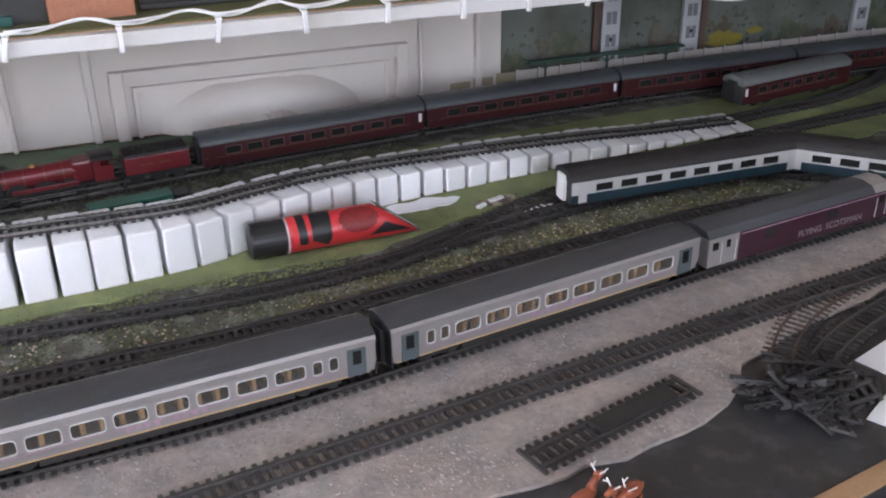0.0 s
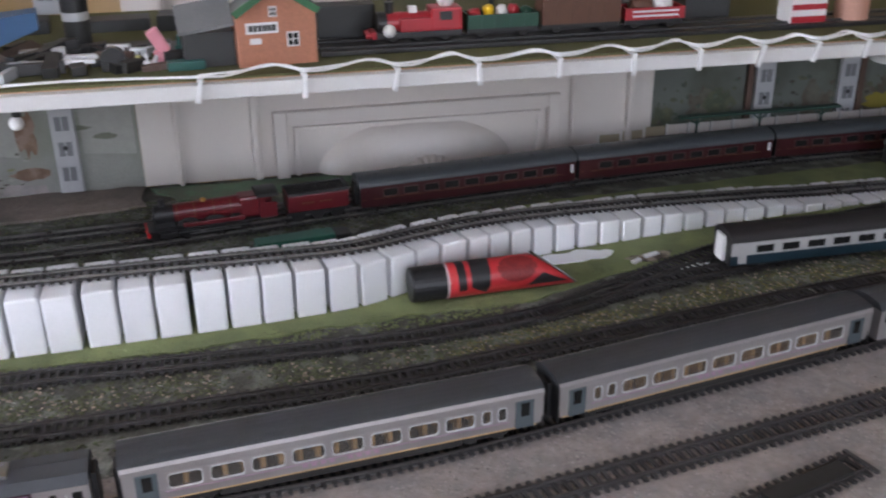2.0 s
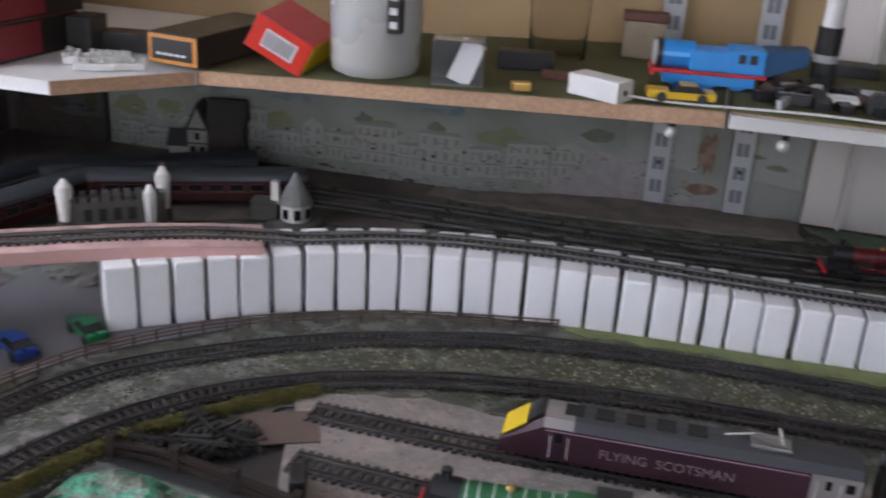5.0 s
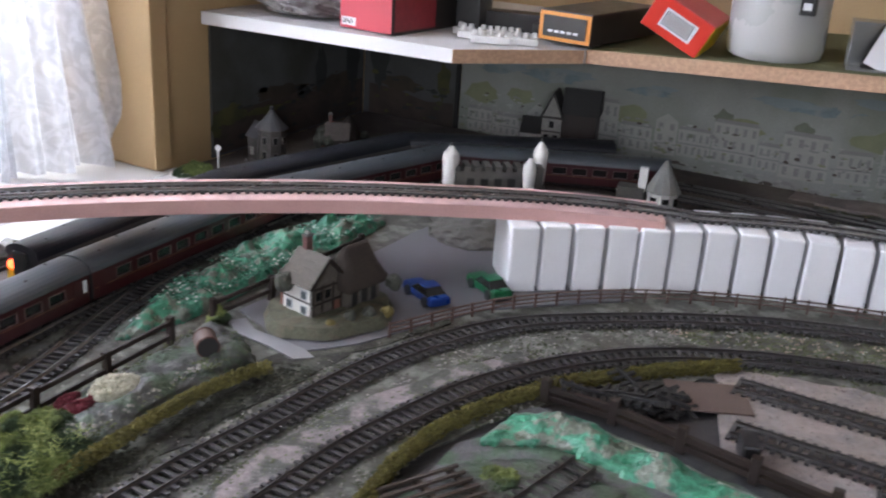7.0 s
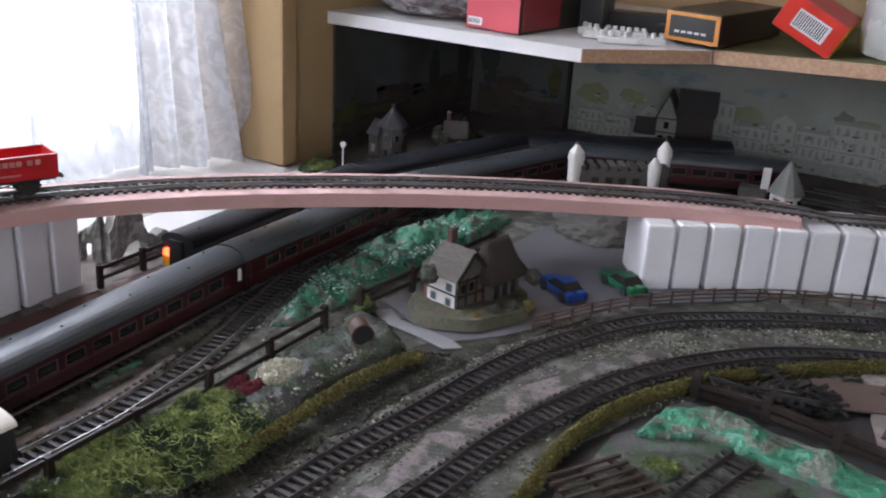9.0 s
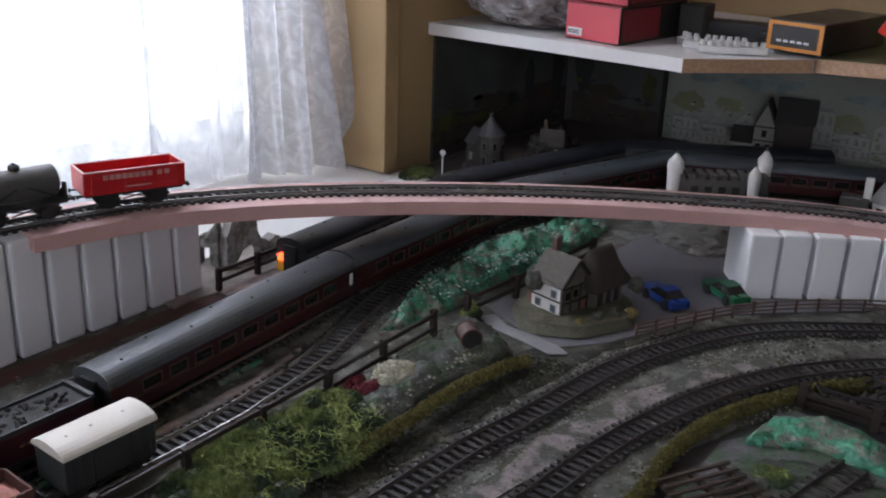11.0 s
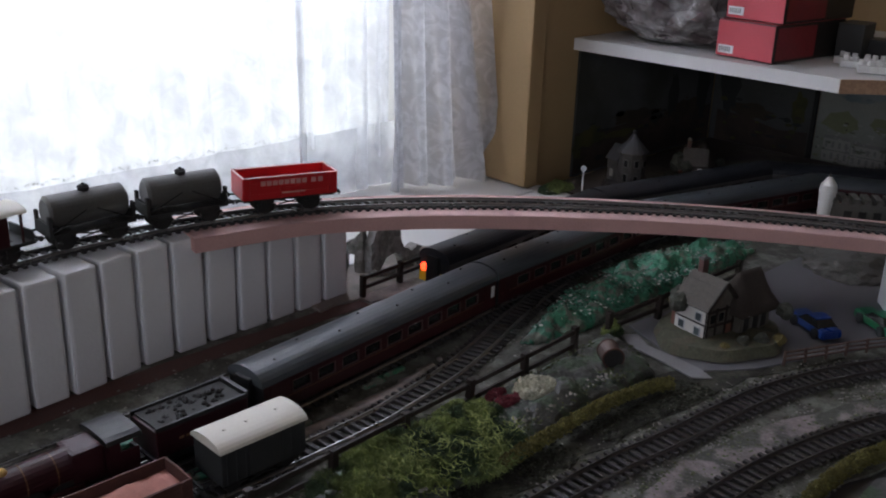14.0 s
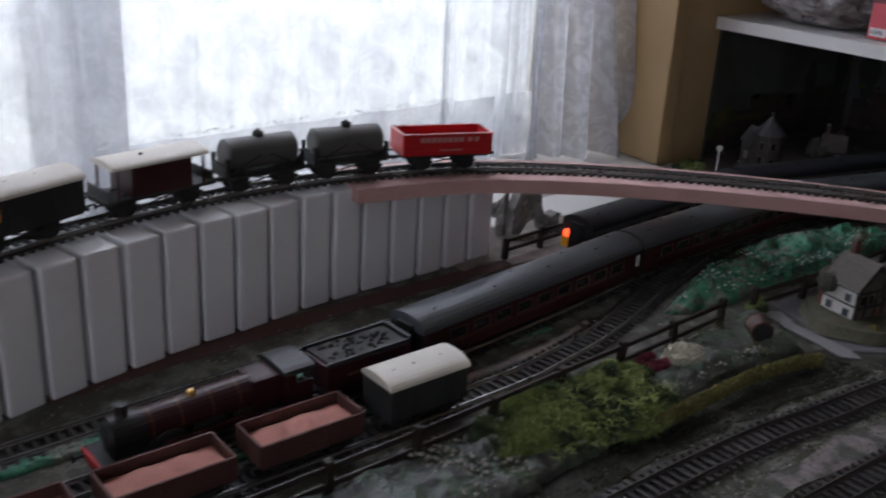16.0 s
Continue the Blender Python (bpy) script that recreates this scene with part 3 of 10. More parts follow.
def track(name, pts, label, single=None, base=0.003, gauge=0.0165, steel=None):
    """Rails and sleepers along a line. single: the stretch (x0, x1, y0, y1) whose sleepers are pieces of their own."""
    ob = thing(name, label, "railway track", group="model railway tracks")
    fine = curve_points([(*p[:2], (p[2] if len(p) > 2 else 0.0) + base) for p in pts], 0.010)
    for s in (-1, 1):
        bm = bmesh.new()
        line = [(p + Vector((0, 0, 1)).cross(d).normalized() * (s * gauge / 2), d) for p, d in fine]
        sweep(bm, line, RAIL)
        part("rail", bm, steel or M_rail, ob)
        bm = bmesh.new()
        sweep(bm, line, [(-0.0024, 0.0002), (0.0024, 0.0002), (0.0020, 0.0015), (-0.0020, 0.0015)])
        part("webbing", bm, M_sleeper, ob)
    rest, count = bmesh.new(), 0
    for p, d in curve_points([(*q[:2], (q[2] if len(q) > 2 else 0.0) + base) for q in pts], PITCH):
        y = Vector((0, 0, 1)).cross(d).normalized()
        m = Matrix((d, y, d.cross(y))).transposed().to_4x4()
        m.translation = p
        if single and single[0] < p.x < single[1] and single[2] < p.y < single[3] and count < 290:
            s = new("sleeper", sleeper_me)
            s.parent = ob
            s.matrix_basis = m
            count += 1
        else:
            box(rest, -0.0016, 0.0016, -0.015, 0.015, 0.0, 0.0020, m=m)
    if len(rest.verts):
        tagged(part("sleeper_strip", rest, M_sleeper2, ob), kind="stuff")
    return ob


T_M2 = [(-0.845, -0.9), (-0.845, -0.3), (-0.845, 0.10), (-0.841, 0.230), (-0.833, 0.292), (-0.817, 0.421), (-0.770, 0.535), (-0.693, 0.609), (-0.607, 0.667), (-0.530, 0.702), (-0.423, 0.734), (-0.265, 0.750), (-0.105, 0.748), (0.055, 0.747), (0.154, 0.755), (0.225, 0.770), (0.303, 0.793), (0.44, 0.818), (0.575, 0.831), (0.65, 0.817), (0.73, 0.766), (0.80, 0.700), (0.85, 0.64)]
T_M1 = [(-0.778, -0.9), (-0.778, -0.3), (-0.778, 0.10), (-0.775, 0.233), (-0.766, 0.331), (-0.732, 0.448), (-0.671, 0.538), (-0.593, 0.595), (-0.522, 0.625), (-0.453, 0.645), (-0.310, 0.667), (-0.163, 0.674), (0.034, 0.683), (0.16, 0.700), (0.30, 0.722), (0.47, 0.747), (0.58, 0.757), (0.67, 0.745), (0.74, 0.715)]
T_S1 = [(-0.575, 0.550), (-0.50, 0.549), (-0.428, 0.550), (-0.257, 0.557), (-0.10, 0.567), (0.03, 0.577), (0.156, 0.598), (0.307, 0.626), (0.454, 0.653), (0.60, 0.678), (0.80, 0.705)]
T_S4 = [(-0.462, 0.4465), (-0.38, 0.452), (-0.21, 0.464)]
T_S2 = [(-0.562, 0.483), (-0.50, 0.481), (-0.30, 0.478), (-0.10, 0.485), (0.022, 0.502), (0.113, 0.517), (0.326, 0.552), (0.608, 0.596), (1.2, 0.66)]
T_S3 = [(0.213, 0.462), (0.285, 0.483), (0.355, 0.504)]
T_A = [(1.8, 1.085), (0.90, 1.095), (0.55, 1.090), (0.228, 1.062), (0.05, 1.040), (-0.16, 1.010), (-0.40, 0.994), (-0.61, 0.994), (-0.80, 0.985), (-0.92, 0.945), (-1.02, 0.86), (-1.07, 0.73), (-1.081, 0.56), (-1.072, 0.376), (-1.057, 0.244), (-1.045, 0.10), (-1.035, -0.1), (-1.03, -0.9)]
T_B = [(0.55, 1.135), (0.228, 1.108), (0.05, 1.086), (-0.16, 1.058), (-0.40, 1.042), (-0.61, 1.042), (-0.82, 1.034), (-0.96, 0.985), (-1.07, 0.89), (-1.125, 0.75), (-1.142, 0.58), (-1.133, 0.438), (-1.118, 0.30), (-1.110, 0.18), (-1.098, 0.0), (-1.090, -0.3), (-1.09, -0.9)]
T_W3 = [(-1.068, 0.470), (-1.058, 0.425), (-1.040, 0.363), (-1.022, 0.311), (-1.005, 0.251), (-0.995, 0.191), (-0.990, 0.143), (-0.990, 0.0), (-0.992, -0.2), (-0.995, -0.9)]
T_BR = [(0.20, 0.762), (0.26, 0.787), (0.315, 0.812), (0.40, 0.848), (0.52, 0.885), (0.70, 0.922), (0.90, 0.948), (1.2, 1.0)]
T_FAR = [(0.62, 0.965), (0.74, 0.985), (0.85, 1.0), (0.93, 1.025), (1.0, 1.06), (1.05, 1.12)]

near = (-1.3, 0.9, -0.3, 0.9)
track("railway_track", T_M1, "inner main line of dark sleepered model track", near)
track("railway_track", T_M2, "outer main line of dark sleepered model track", near)
track("railway_track", T_S1, "siding track under the silver coaches", (-0.6, 0.9, 0, 1))
track("railway_track", T_S4, "short siding track under the green locomotive", (-0.6, 0.9, 0, 1))
track("railway_track", T_S2, "empty siding track on pinkish gravel", (-0.6, 0.9, 0, 1))
track("railway_track", T_S3, "short loose length of dark track on the gravel", (-1, 1, 0, 1))
track("railway_track", T_A, "rear running line along the wall, curving to the window", (-1.2, -0.9, -0.3, 0.75), steel=M_railbright)
track("railway_track", T_B, "rearmost running line along the wall", (-1.2, -0.9, -0.3, 0.75), steel=M_railbright)
track("railway_track", T_W3, "window side siding behind the brown fence", (-1.2, -0.9, -0.3, 0.75), steel=M_railbright)
track("railway_track", T_BR, "branch track leaving the points", (0, 0.7, 0, 1))
track("railway_track", T_FAR, "far curved track on the grass mat")

# the incline: white foam blocks, the pink board bridge, and the track on them
FRONT = [(-0.800, 0.606, 0.066), (-0.757, 0.641, 0.065), (-0.713, 0.673, 0.065), (-0.667, 0.703, 0.065), (-0.620, 0.729, 0.065), (-0.570, 0.748, 0.065), (-0.530, 0.760, 0.065), (-0.416, 0.781, 0.062), (-0.266, 0.790, 0.057), (-0.100, 0.800, 0.053), (0.014, 0.812, 0.048), (0.070, 0.826, 0.045), (0.130, 0.853, 0.042), (0.199, 0.876, 0.037), (0.255, 0.889, 0.033), (0.308, 0.897, 0.0295), (0.359, 0.905, 0.0265), (0.411, 0.911, 0.0235), (0.462, 0.917, 0.020), (0.513, 0.922, 0.0165), (0.559, 0.926, 0.013), (0.629, 0.933, 0.0085), (0.716, 0.938, 0.005)]
foam = thing("foam_incline", "row of white polystyrene blocks carrying the rising track", "incline")
rng = random.Random(3)
DEEP = 0.066
fine_front = curve_points(FRONT, 0.001)
joints, at = [0.0], 0.0
for k in range(70):
    # one block in the row was cut in two
    here = fine_front[min(int(at / 0.001), len(fine_front) - 1)][0].x
    at += {18: 0.0185, 19: 0.0225}.get(k, 0.0303 if here < 0.13 else 0.0258)
    joints.append(at)
for j0, j1 in zip(joints, joints[1:]):
    k = int((j0 + j1) / 2 / 0.001)
    if k >= len(fine_front):
        break
    p, d = fine_front[k]
    half = (j1 - j0) / 2 - 0.0017
    d = Vector((d.x, d.y, 0)).normalized()
    y = Vector((0, 0, 1)).cross(d)
    m = Matrix((d, y, Vector((0, 0, 1)))).transposed().to_4x4()
    m.translation = (p.x, p.y, 0)
    bm = bmesh.new()
    a = rng.uniform(-0.0008, 0.0008)
    box(bm, -half + a, half + a, rng.uniform(-0.0015, 0.0015), DEEP, 0.0015, p.z - rng.uniform(0, 0.001), bevel=0.0026, m=m @ pose(0, 0, 0, rng.uniform(-1, 1), rng.uniform(-0.8, 0.8), rng.uniform(-1.5, 1.5)))
    part("foam_block", bm, M_foam, foam, smooth=False)
INC = []
for p, d in curve_points(FRONT, 0.06):
    s = Vector((0, 0, 1)).cross(Vector((d.x, d.y, 0)).normalized())
    q = p + s * 0.034
    INC.append((q.x, q.y, p.z))
BRIDGE = [(-0.800, 0.668, 0.0755), (-0.848, 0.632, 0.078), (-0.920, 0.573, 0.082), (-0.990, 0.505, 0.086), (-1.060, 0.427, 0.0895), (-1.115, 0.353, 0.0925), (-1.152, 0.288, 0.095), (-1.176, 0.225, 0.0975)]
WEST = [(-1.196, 0.133, 0.0985), (-1.203, 0.035, 0.0985), (-1.193, -0.058, 0.0985), (-1.172, -0.141, 0.0985), (-1.135, -0.24, 0.0985), (-1.10, -0.36, 0.0985), (-1.08, -0.55, 0.0985)]
deck = [(p[0], p[1], p[2]) for p in ([(-0.700, 0.722, 0.0705), (-0.750, 0.697, 0.0730)] + BRIDGE + WEST[:1])]
bm = bmesh.new()
sweep(bm, curve_points(deck, 0.015), [(-0.030, -0.0115), (0.030, -0.0115), (0.030, 0.0), (-0.030, 0.0)])
bridge = thing("foam_bridge", "curved pink foam board bridge carrying track over the village", "bridge")
part("deck_board", bm, M_pink, bridge, "pink foam board")
bm = bmesh.new()
sweep(bm, curve_points(deck, 0.015), [(-0.0296, 0.00005), (0.0296, 0.00005), (0.0296, 0.0006), (-0.0296, 0.0006)])
part("top_sheet", bm, mat("faded_pink_card", (0.60, 0.40, 0.38), 0.8, 0.2, 0.02, two=(0.42, 0.27, 0.25), mix=(0.5, 0.7)), bridge, "faded pink top sheet")
westfoam = thing("foam_viaduct", "row of tall white polystyrene blocks under the raised window track", "incline")
WFRONT = [(-1.1815, 0.296), (-1.178, 0.22), (-1.175, 0.12), (-1.167, 0.04), (-1.159, -0.03), (-1.147, -0.10), (-1.130, -0.17), (-1.098, -0.27), (-1.062, -0.40), (-1.045, -0.55)]
for p, d in curve_points(WFRONT, 0.0305)[:-1]:
    d = Vector((d.x, d.y, 0)).normalized()
    y = Vector((0, 0, 1)).cross(d)
    m = Matrix((d, y, Vector((0, 0, 1)))).transposed().to_4x4()
    m.translation = (p.x, p.y, 0)
    bm = bmesh.new()
    top = (0.0845 if p.y > 0.165 else 0.0975) - rng.uniform(0, 0.001)
    box(bm, 0.0016, 0.0276, -0.062, rng.uniform(-0.001, 0.001), 0.0015, top, bevel=0.0024, m=m @ pose(0, 0, 0, 0, rng.uniform(-0.6, 0.6), rng.uniform(-1.2, 1.2)))
    part("foam_block", bm, M_foam, westfoam)
T_INC = [(x, y, z + 0.0) for x, y, z in reversed(INC[3:])] + [(-0.690, 0.727, 0.0690), (-0.745, 0.702, 0.0728)] + BRIDGE + WEST
track("railway_track", T_INC, "single track climbing the foam incline and over the bridge", (-1.3, -0.3, -0.4, 0.9), base=0.001, steel=M_railbright)

# ---- rolling stock: x ahead, rail top at z 0 ----
RT = 0.0072   # rail top over the board


def wheelset(parent, x, r=0.0062, half=0.0085, material=None):
    bm = bmesh.new()
    for s in (-1, 1):
        cyl(bm, r, r, 0.0022, pose(x, s * half - 0.0011, r, -90, 0, 0), 14)
        cyl(bm, r * 1.12, r * 1.12, 0.0006, pose(x, s * (half - 0.0014) - 0.0003, r, -90, 0, 0), 14)
    rod(bm, (x, -half, r), (x, half, r), 0.0009, 6)
    return part("wheelset", bm, material or M_under, parent)


def bogie(parent, x, length=0.034):
    bm = bmesh.new()
    for s in (-1, 1):
        box(bm, x - length / 2, x + length / 2, s * 0.0115 - 0.0012, s * 0.0115 + 0.0012, 0.0045, 0.0082, bevel=0.0004)
        for k in (-1, 1):
            box(bm, x + k * length * 0.31 - 0.003, x + k * length * 0.31 + 0.003, s * 0.0125 - 0.001, s * 0.0125 + 0.001, 0.003, 0.0075)
    box(bm, x - 0.004, x + 0.004, -0.011, 0.011, 0.005, 0.0095)
    b = part("bogie", bm, M_under, parent)
    for k in (-1, 1):
        wheelset(b, x + k * length * 0.31)
    return b


def roof_profile(w, z0, z1, n=10, flat=0.0):
    """Half an ellipse over the sides, open below at z0."""
    pts = []
    for i in range(n + 1):
        a = math.pi * i / n
        y = w * math.cos(a)
        z = z0 + (z1 - z0) * (math.sin(a) ** (0.75 + flat))
        pts.append((y, z))
    return pts


def side_with_openings(bm, x0, x1, y0, y1, z0, zw0, zw1, z1, wins):
    """One side wall, open at the windows."""
    box(bm, x0, x1, y0, y1, z0, zw0)
    box(bm, x0, x1, y0, y1, zw1, z1)
    at = x0
    for a, b in wins:
        if a > at:
            box(bm, at, a, y0, y1, zw0, zw1)
        at = b
    box(bm, at, x1, y0, y1, zw0, zw1)


def rounded(x0, x1, z0, z1, r, n=5):
    """Corner-rounded rectangle as (x, z) points."""
    out = []
    for cx, cz, a0 in ((x1 - r, z1 - r, 0), (x0 + r, z1 - r, 90), (x0 + r, z0 + r, 180), (x1 - r, z0 + r, 270)):
        for i in range(n):
            a = math.radians(a0 + 90 * i / (n - 1))
            out.append((cx + r * math.cos(a), cz + r * math.sin(a)))
    return out


def ring(outer, inner, y0, y1):
    """A flat frame between two outlines of equal length."""
    bm = bmesh.new()
    loops = [[bm.verts.new((x, y, z)) for x, z in o] for o, y in ((outer, y0), (outer, y1), (inner, y1), (inner, y0))]
    n = len(outer)
    for a, b in zip(loops, loops[1:] + loops[:1]):
        for i in range(n):
            bm.faces.new((a[i], a[(i + 1) % n], b[(i + 1) % n], b[i]))
    bmesh.ops.recalc_face_normals(bm, faces=bm.faces)
    return bm


def silver_coach(at, label, mirror=1):
    L, W, Z0, ZW0, ZW1, ZS, ZR = 0.290, 0.0178, 0.0085, 0.0208, 0.0318, 0.0375, 0.0445
    c = thing("railway_coach", label, "train coach", at, "silver express coaches")
    h = L / 2
    wins = []
    x = -h + 0.0285
    for k in range(8):
        wins.append((x, x + 0.0215))
        x += 0.0268
    wins += [(wins[7][1] + 0.0055, wins[7][1] + 0.0125), (wins[7][1] + 0.0175, wins[7][1] + 0.0240)]
    for s in (-1, 1):
        bm = bmesh.new()
        side_with_openings(bm, -h, h, s * W - 0.0006, s * W + 0.0006, 0.0116, ZW0, ZW1, ZS, wins)
        for v in bm.verts:
            if v.co.z < ZW0 - 0.004:
                v.co.y -= s * 0.0022
        part("side_panel", bm, M_silver, c, "silver painted side")
        for a, b in wins:
            w = part("window", B(a, b, s * (W - 0.0009) - 0.0002, s * (W - 0.0009) + 0.0002, ZW0, ZW1), M_glaze, c)
            w.visible_shadow = False
            rr = min(0.0026, (b - a) * 0.3)
            part("window_surround", ring(rounded(a - 0.0012, b + 0.0012, ZW0 - 0.0012, ZW1 + 0.0012, 0.0004), rounded(a, b, ZW0, ZW1, rr), s * (W - 0.0002), s * (W + 0.0009)), M_silver, w)
            part("window_rim", ring(rounded(a - 0.0003, b + 0.0003, ZW0 - 0.0003, ZW1 + 0.0003, rr + 0.0002), rounded(a + 0.0002, b - 0.0002, ZW0 + 0.0002, ZW1 - 0.0002, rr), s * (W + 0.0002), s * (W + 0.0013)), M_rim, w, "silver rim whitened for its glare")
        for a in (-h + 0.008, h - 0.0215):
            d = part("door", B(a, a + 0.0140, s * (W + 0.0006) - 0.0006, s * (W + 0.0006) + 0.0006, 0.0122, ZS - 0.003, bevel=0.0003), M_doorgrey, c, "blue grey plug door")
            part("door_window", B(a + 0.004, a + 0.0105, s * (W + 0.0013) - 0.0002, s * (W + 0.0013) + 0.0002, ZW0 + 0.001, ZW1 + 0.001, bevel=0.0001), M_glass, d)
        part("stripe", B(-h + 0.026, h - 0.026, s * (W + 0.0007) - 0.0001, s * (W + 0.0007) + 0.0001, ZW0 - 0.0024, ZW0 - 0.0018), M_lilac, c, "thin lilac line")
        bm = bmesh.new()
        for k in range(9):
            if k != 4:
                box(bm, -0.030 + k * 0.0062, -0.0265 + k * 0.0062, s * (W - 0.0001) - 0.0001, s * (W - 0.0001) + 0.0001, 0.0150, 0.0180)
        part("lettering", bm, M_lilac, c, "blurred lilac lettering bars")
    for k in (-1, 1):
        part("end_wall", B(k * h - 0.0006, k * h + 0.0006, -W, W, Z0, ZS), M_black, c)
        part("gangway", B(k * (h + 0.002) - 0.002, k * (h + 0.002) + 0.002, -0.007, 0.007, Z0, 0.036, bevel=0.0008), M_black, c)
    bm = bmesh.new()
    prism(bm, [(W + 0.0004, ZS - 0.0008), *roof_profile(W + 0.0004, ZS, ZR), (-W - 0.0004, ZS - 0.0008)], -h - 0.001, h + 0.001)
    part("roof", bm, M_silverroof, c, "dark grey roof with silver cantrail", smooth=False)
    bm = bmesh.new()
    for s in (-1, 1):
        prism(bm, [(s * (W + 0.0009), ZS - 0.001), (s * (W + 0.0009), ZS + 0.0012), (s * (W - 0.0006), ZS + 0.0035), (s * (W - 0.0010), ZS + 0.0030)], -h - 0.0005, h + 0.0005)
    part("cantrail", bm, M_silver, c, "silver cantrail")
    bm = bmesh.new()
    box(bm, -h + 0.060, h - 0.060, -0.0148, 0.0148, 0.0038, 0.0100, bevel=0.001)
    box(bm, -h + 0.003, h - 0.003, -0.0152, 0.0152, 0.0095, 0.0122)
    part("underframe", bm, M_under, c)
    bm = bmesh.new()
    for k in range(18):
        sx = -h + 0.038 + k * 0.0125
        for s in (-1, 1):
            box(bm, sx, sx + 0.0035, s * 0.009 - 0.0055, s * 0.009 + 0.0055, 0.012, 0.0285, bevel=0.0012)
    box(bm, -h + 0.004, h - 0.004, -W + 0.002, W - 0.002, 0.0102, 0.0118)
    part("seating", bm, M_seat, c, "beige seat mouldings")
    for k in (-1, 1):
        bogie(c, k * (h - 0.042))
    return c


M_glaze = mat("clear_coach_glazing", (0.50, 0.46, 0.42), 0.06, 0.02, trans=0.92)
M_silverroof = mat("dark_grey_coach_roof", (0.0406, 0.0429, 0.0484), 0.5, 0.15, 0.02)
M_roofblack = mat("blue_black_roof", (0.020, 0.022, 0.028), 0.5, 0.15, 0.03)


def claret_power_car(at, label, streamlined=True, flip=False):
    """Claret electric locomotive or driving trailer: sloped yellow nose at +x, white panel at the other end."""
    L, W, Z0, ZS, ZR = 0.252, 0.0178, 0.0080, 0.0350, 0.0430
    c = thing("locomotive" if streamlined else "driving_trailer", label, "locomotive" if streamlined else "train coach", at)
    h = L / 2
    nose = h - 0.030
    prof = [(W, Z0), (W, ZS), (W * 0.72, ZR - 0.002), (0.0, ZR), (-W * 0.72, ZR - 0.002), (-W, ZS), (-W, Z0)]
    bm = bmesh.new()
    prism(bm, [(W, Z0), (W, ZS), (-W, ZS), (-W, Z0)], -h + 0.034, nose)
    part("body", bm, M_claret, c, "deep claret side")
    bm = bmesh.new()
    prism(bm, [(W, Z0), (W, ZS), (-W, ZS), (-W, Z0)], -h, -h + 0.034)
    part("rear_panel", bm, M_silver, c, "silver end panel")
    bm = bmesh.new()
    prism(bm, [(W, ZS), (W * 0.72, ZR - 0.002), (0.0, ZR), (-W * 0.72, ZR - 0.002), (-W, ZS)], -h, nose - 0.022)
    part("roof", bm, M_roofgrey, c, "dark grey roof")
    bm = bmesh.new()
    prism(bm, [(W, ZS), (W * 0.72, ZR - 0.002), (0.0, ZR), (-W * 0.72, ZR - 0.002), (-W, ZS)], nose - 0.022, nose)
    part("cab_roof", bm, M_silver, c, "silver cab roof")
    # the sloped cab front
    bm = bmesh.new()
    a = [bm.verts.new((nose, y, z)) for y, z in prof]
    q = [(W, Z0), (W, 0.018), (W * 0.8, 0.0205), (0, 0.021), (-W * 0.8, 0.0205), (-W, 0.018), (-W, Z0)]
    b = [bm.verts.new((h - (0.0 if z < 0.0182 else 0.001), y * 0.93, z)) for y, z in q]
    for i in range(7):
        bm.faces.new((a[i], a[(i + 1) % 7], b[(i + 1) % 7], b[i]))
    bm.faces.new(b)
    bmesh.ops.recalc_face_normals(bm, faces=bm.faces)
    part("cab_front", bm, M_claret, c, "claret cab")
    sl = math.degrees(math.atan2(ZR - 0.0205, h - nose))
    mid = Vector(((nose + h) / 2, 0, (ZR + 0.0205) / 2))
    for x0, x1, w, m, nm, lb in ((-0.0185, -0.004, 0.0125, M_glass, "windscreen", "dark windscreen"), (-0.003, 0.0185, 0.0150, M_yellow, "nose_panel", "bright yellow nose panel")):
        bm = B(x0, x1, -w, w, 0.0002, 0.0012, bevel=0.0003)
        for v in bm.verts:
            v.co = Matrix.Translation(mid) @ pose(0, 0, 0, 0, sl, 0) @ v.co
        part(nm, bm, m, c, lb)
    part("buffer_beam", B(h - 0.002, h + 0.003, -0.013, 0.013, 0.006, 0.011, bevel=0.0008), M_under, c)
    for s in (-1, 1):
        for x, w in ((nose - 0.012, 0.006), (-h + 0.0075, 0.006), (-h + 0.022, 0.004)):
            part("cab_window", B(x - w / 2, x + w / 2, s * (W + 0.0003) - 0.0003, s * (W + 0.0003) + 0.0003, 0.024, 0.031), M_glass, c)
        for x in (nose - 0.019, nose - 0.006, -h + 0.014, -h + 0.030):
            bm = bmesh.new()
            rod(bm, (x, s * (W + 0.0012), 0.011), (x, s * (W + 0.0012), 0.030), 0.0004, 5)
            part("handrail", bm, M_rim, c)
        letters("lettering", "FLYING  SCOTSMAN", 0.0105 if streamlined else 0.0088, M_letter, c, pose(0.006 if streamlined else 0.020, s * (W + 0.0002), 0.0200 if streamlined else 0.0150, 90, 0, 0 if s < 0 else 180), "pale FLYING SCOTSMAN lettering")
        if not streamlined:
            for x in (-0.055, 0.020):
                part("vent_grille", B(x - 0.006, x + 0.006, s * (W + 0.0003) - 0.0002, s * (W + 0.0003) + 0.0002, 0.0215, 0.0300), M_under, c)
        part("stripe", B(-h + 0.036, nose - 0.002, s * (W + 0.0003) - 0.0002, s * (W + 0.0003) + 0.0002, ZS - 0.0022, ZS - 0.0016), M_lilac, c)
    part("gangway", B(-h - 0.004, -h, -0.008, 0.008, Z0, 0.036, bevel=0.0008), M_black, c)
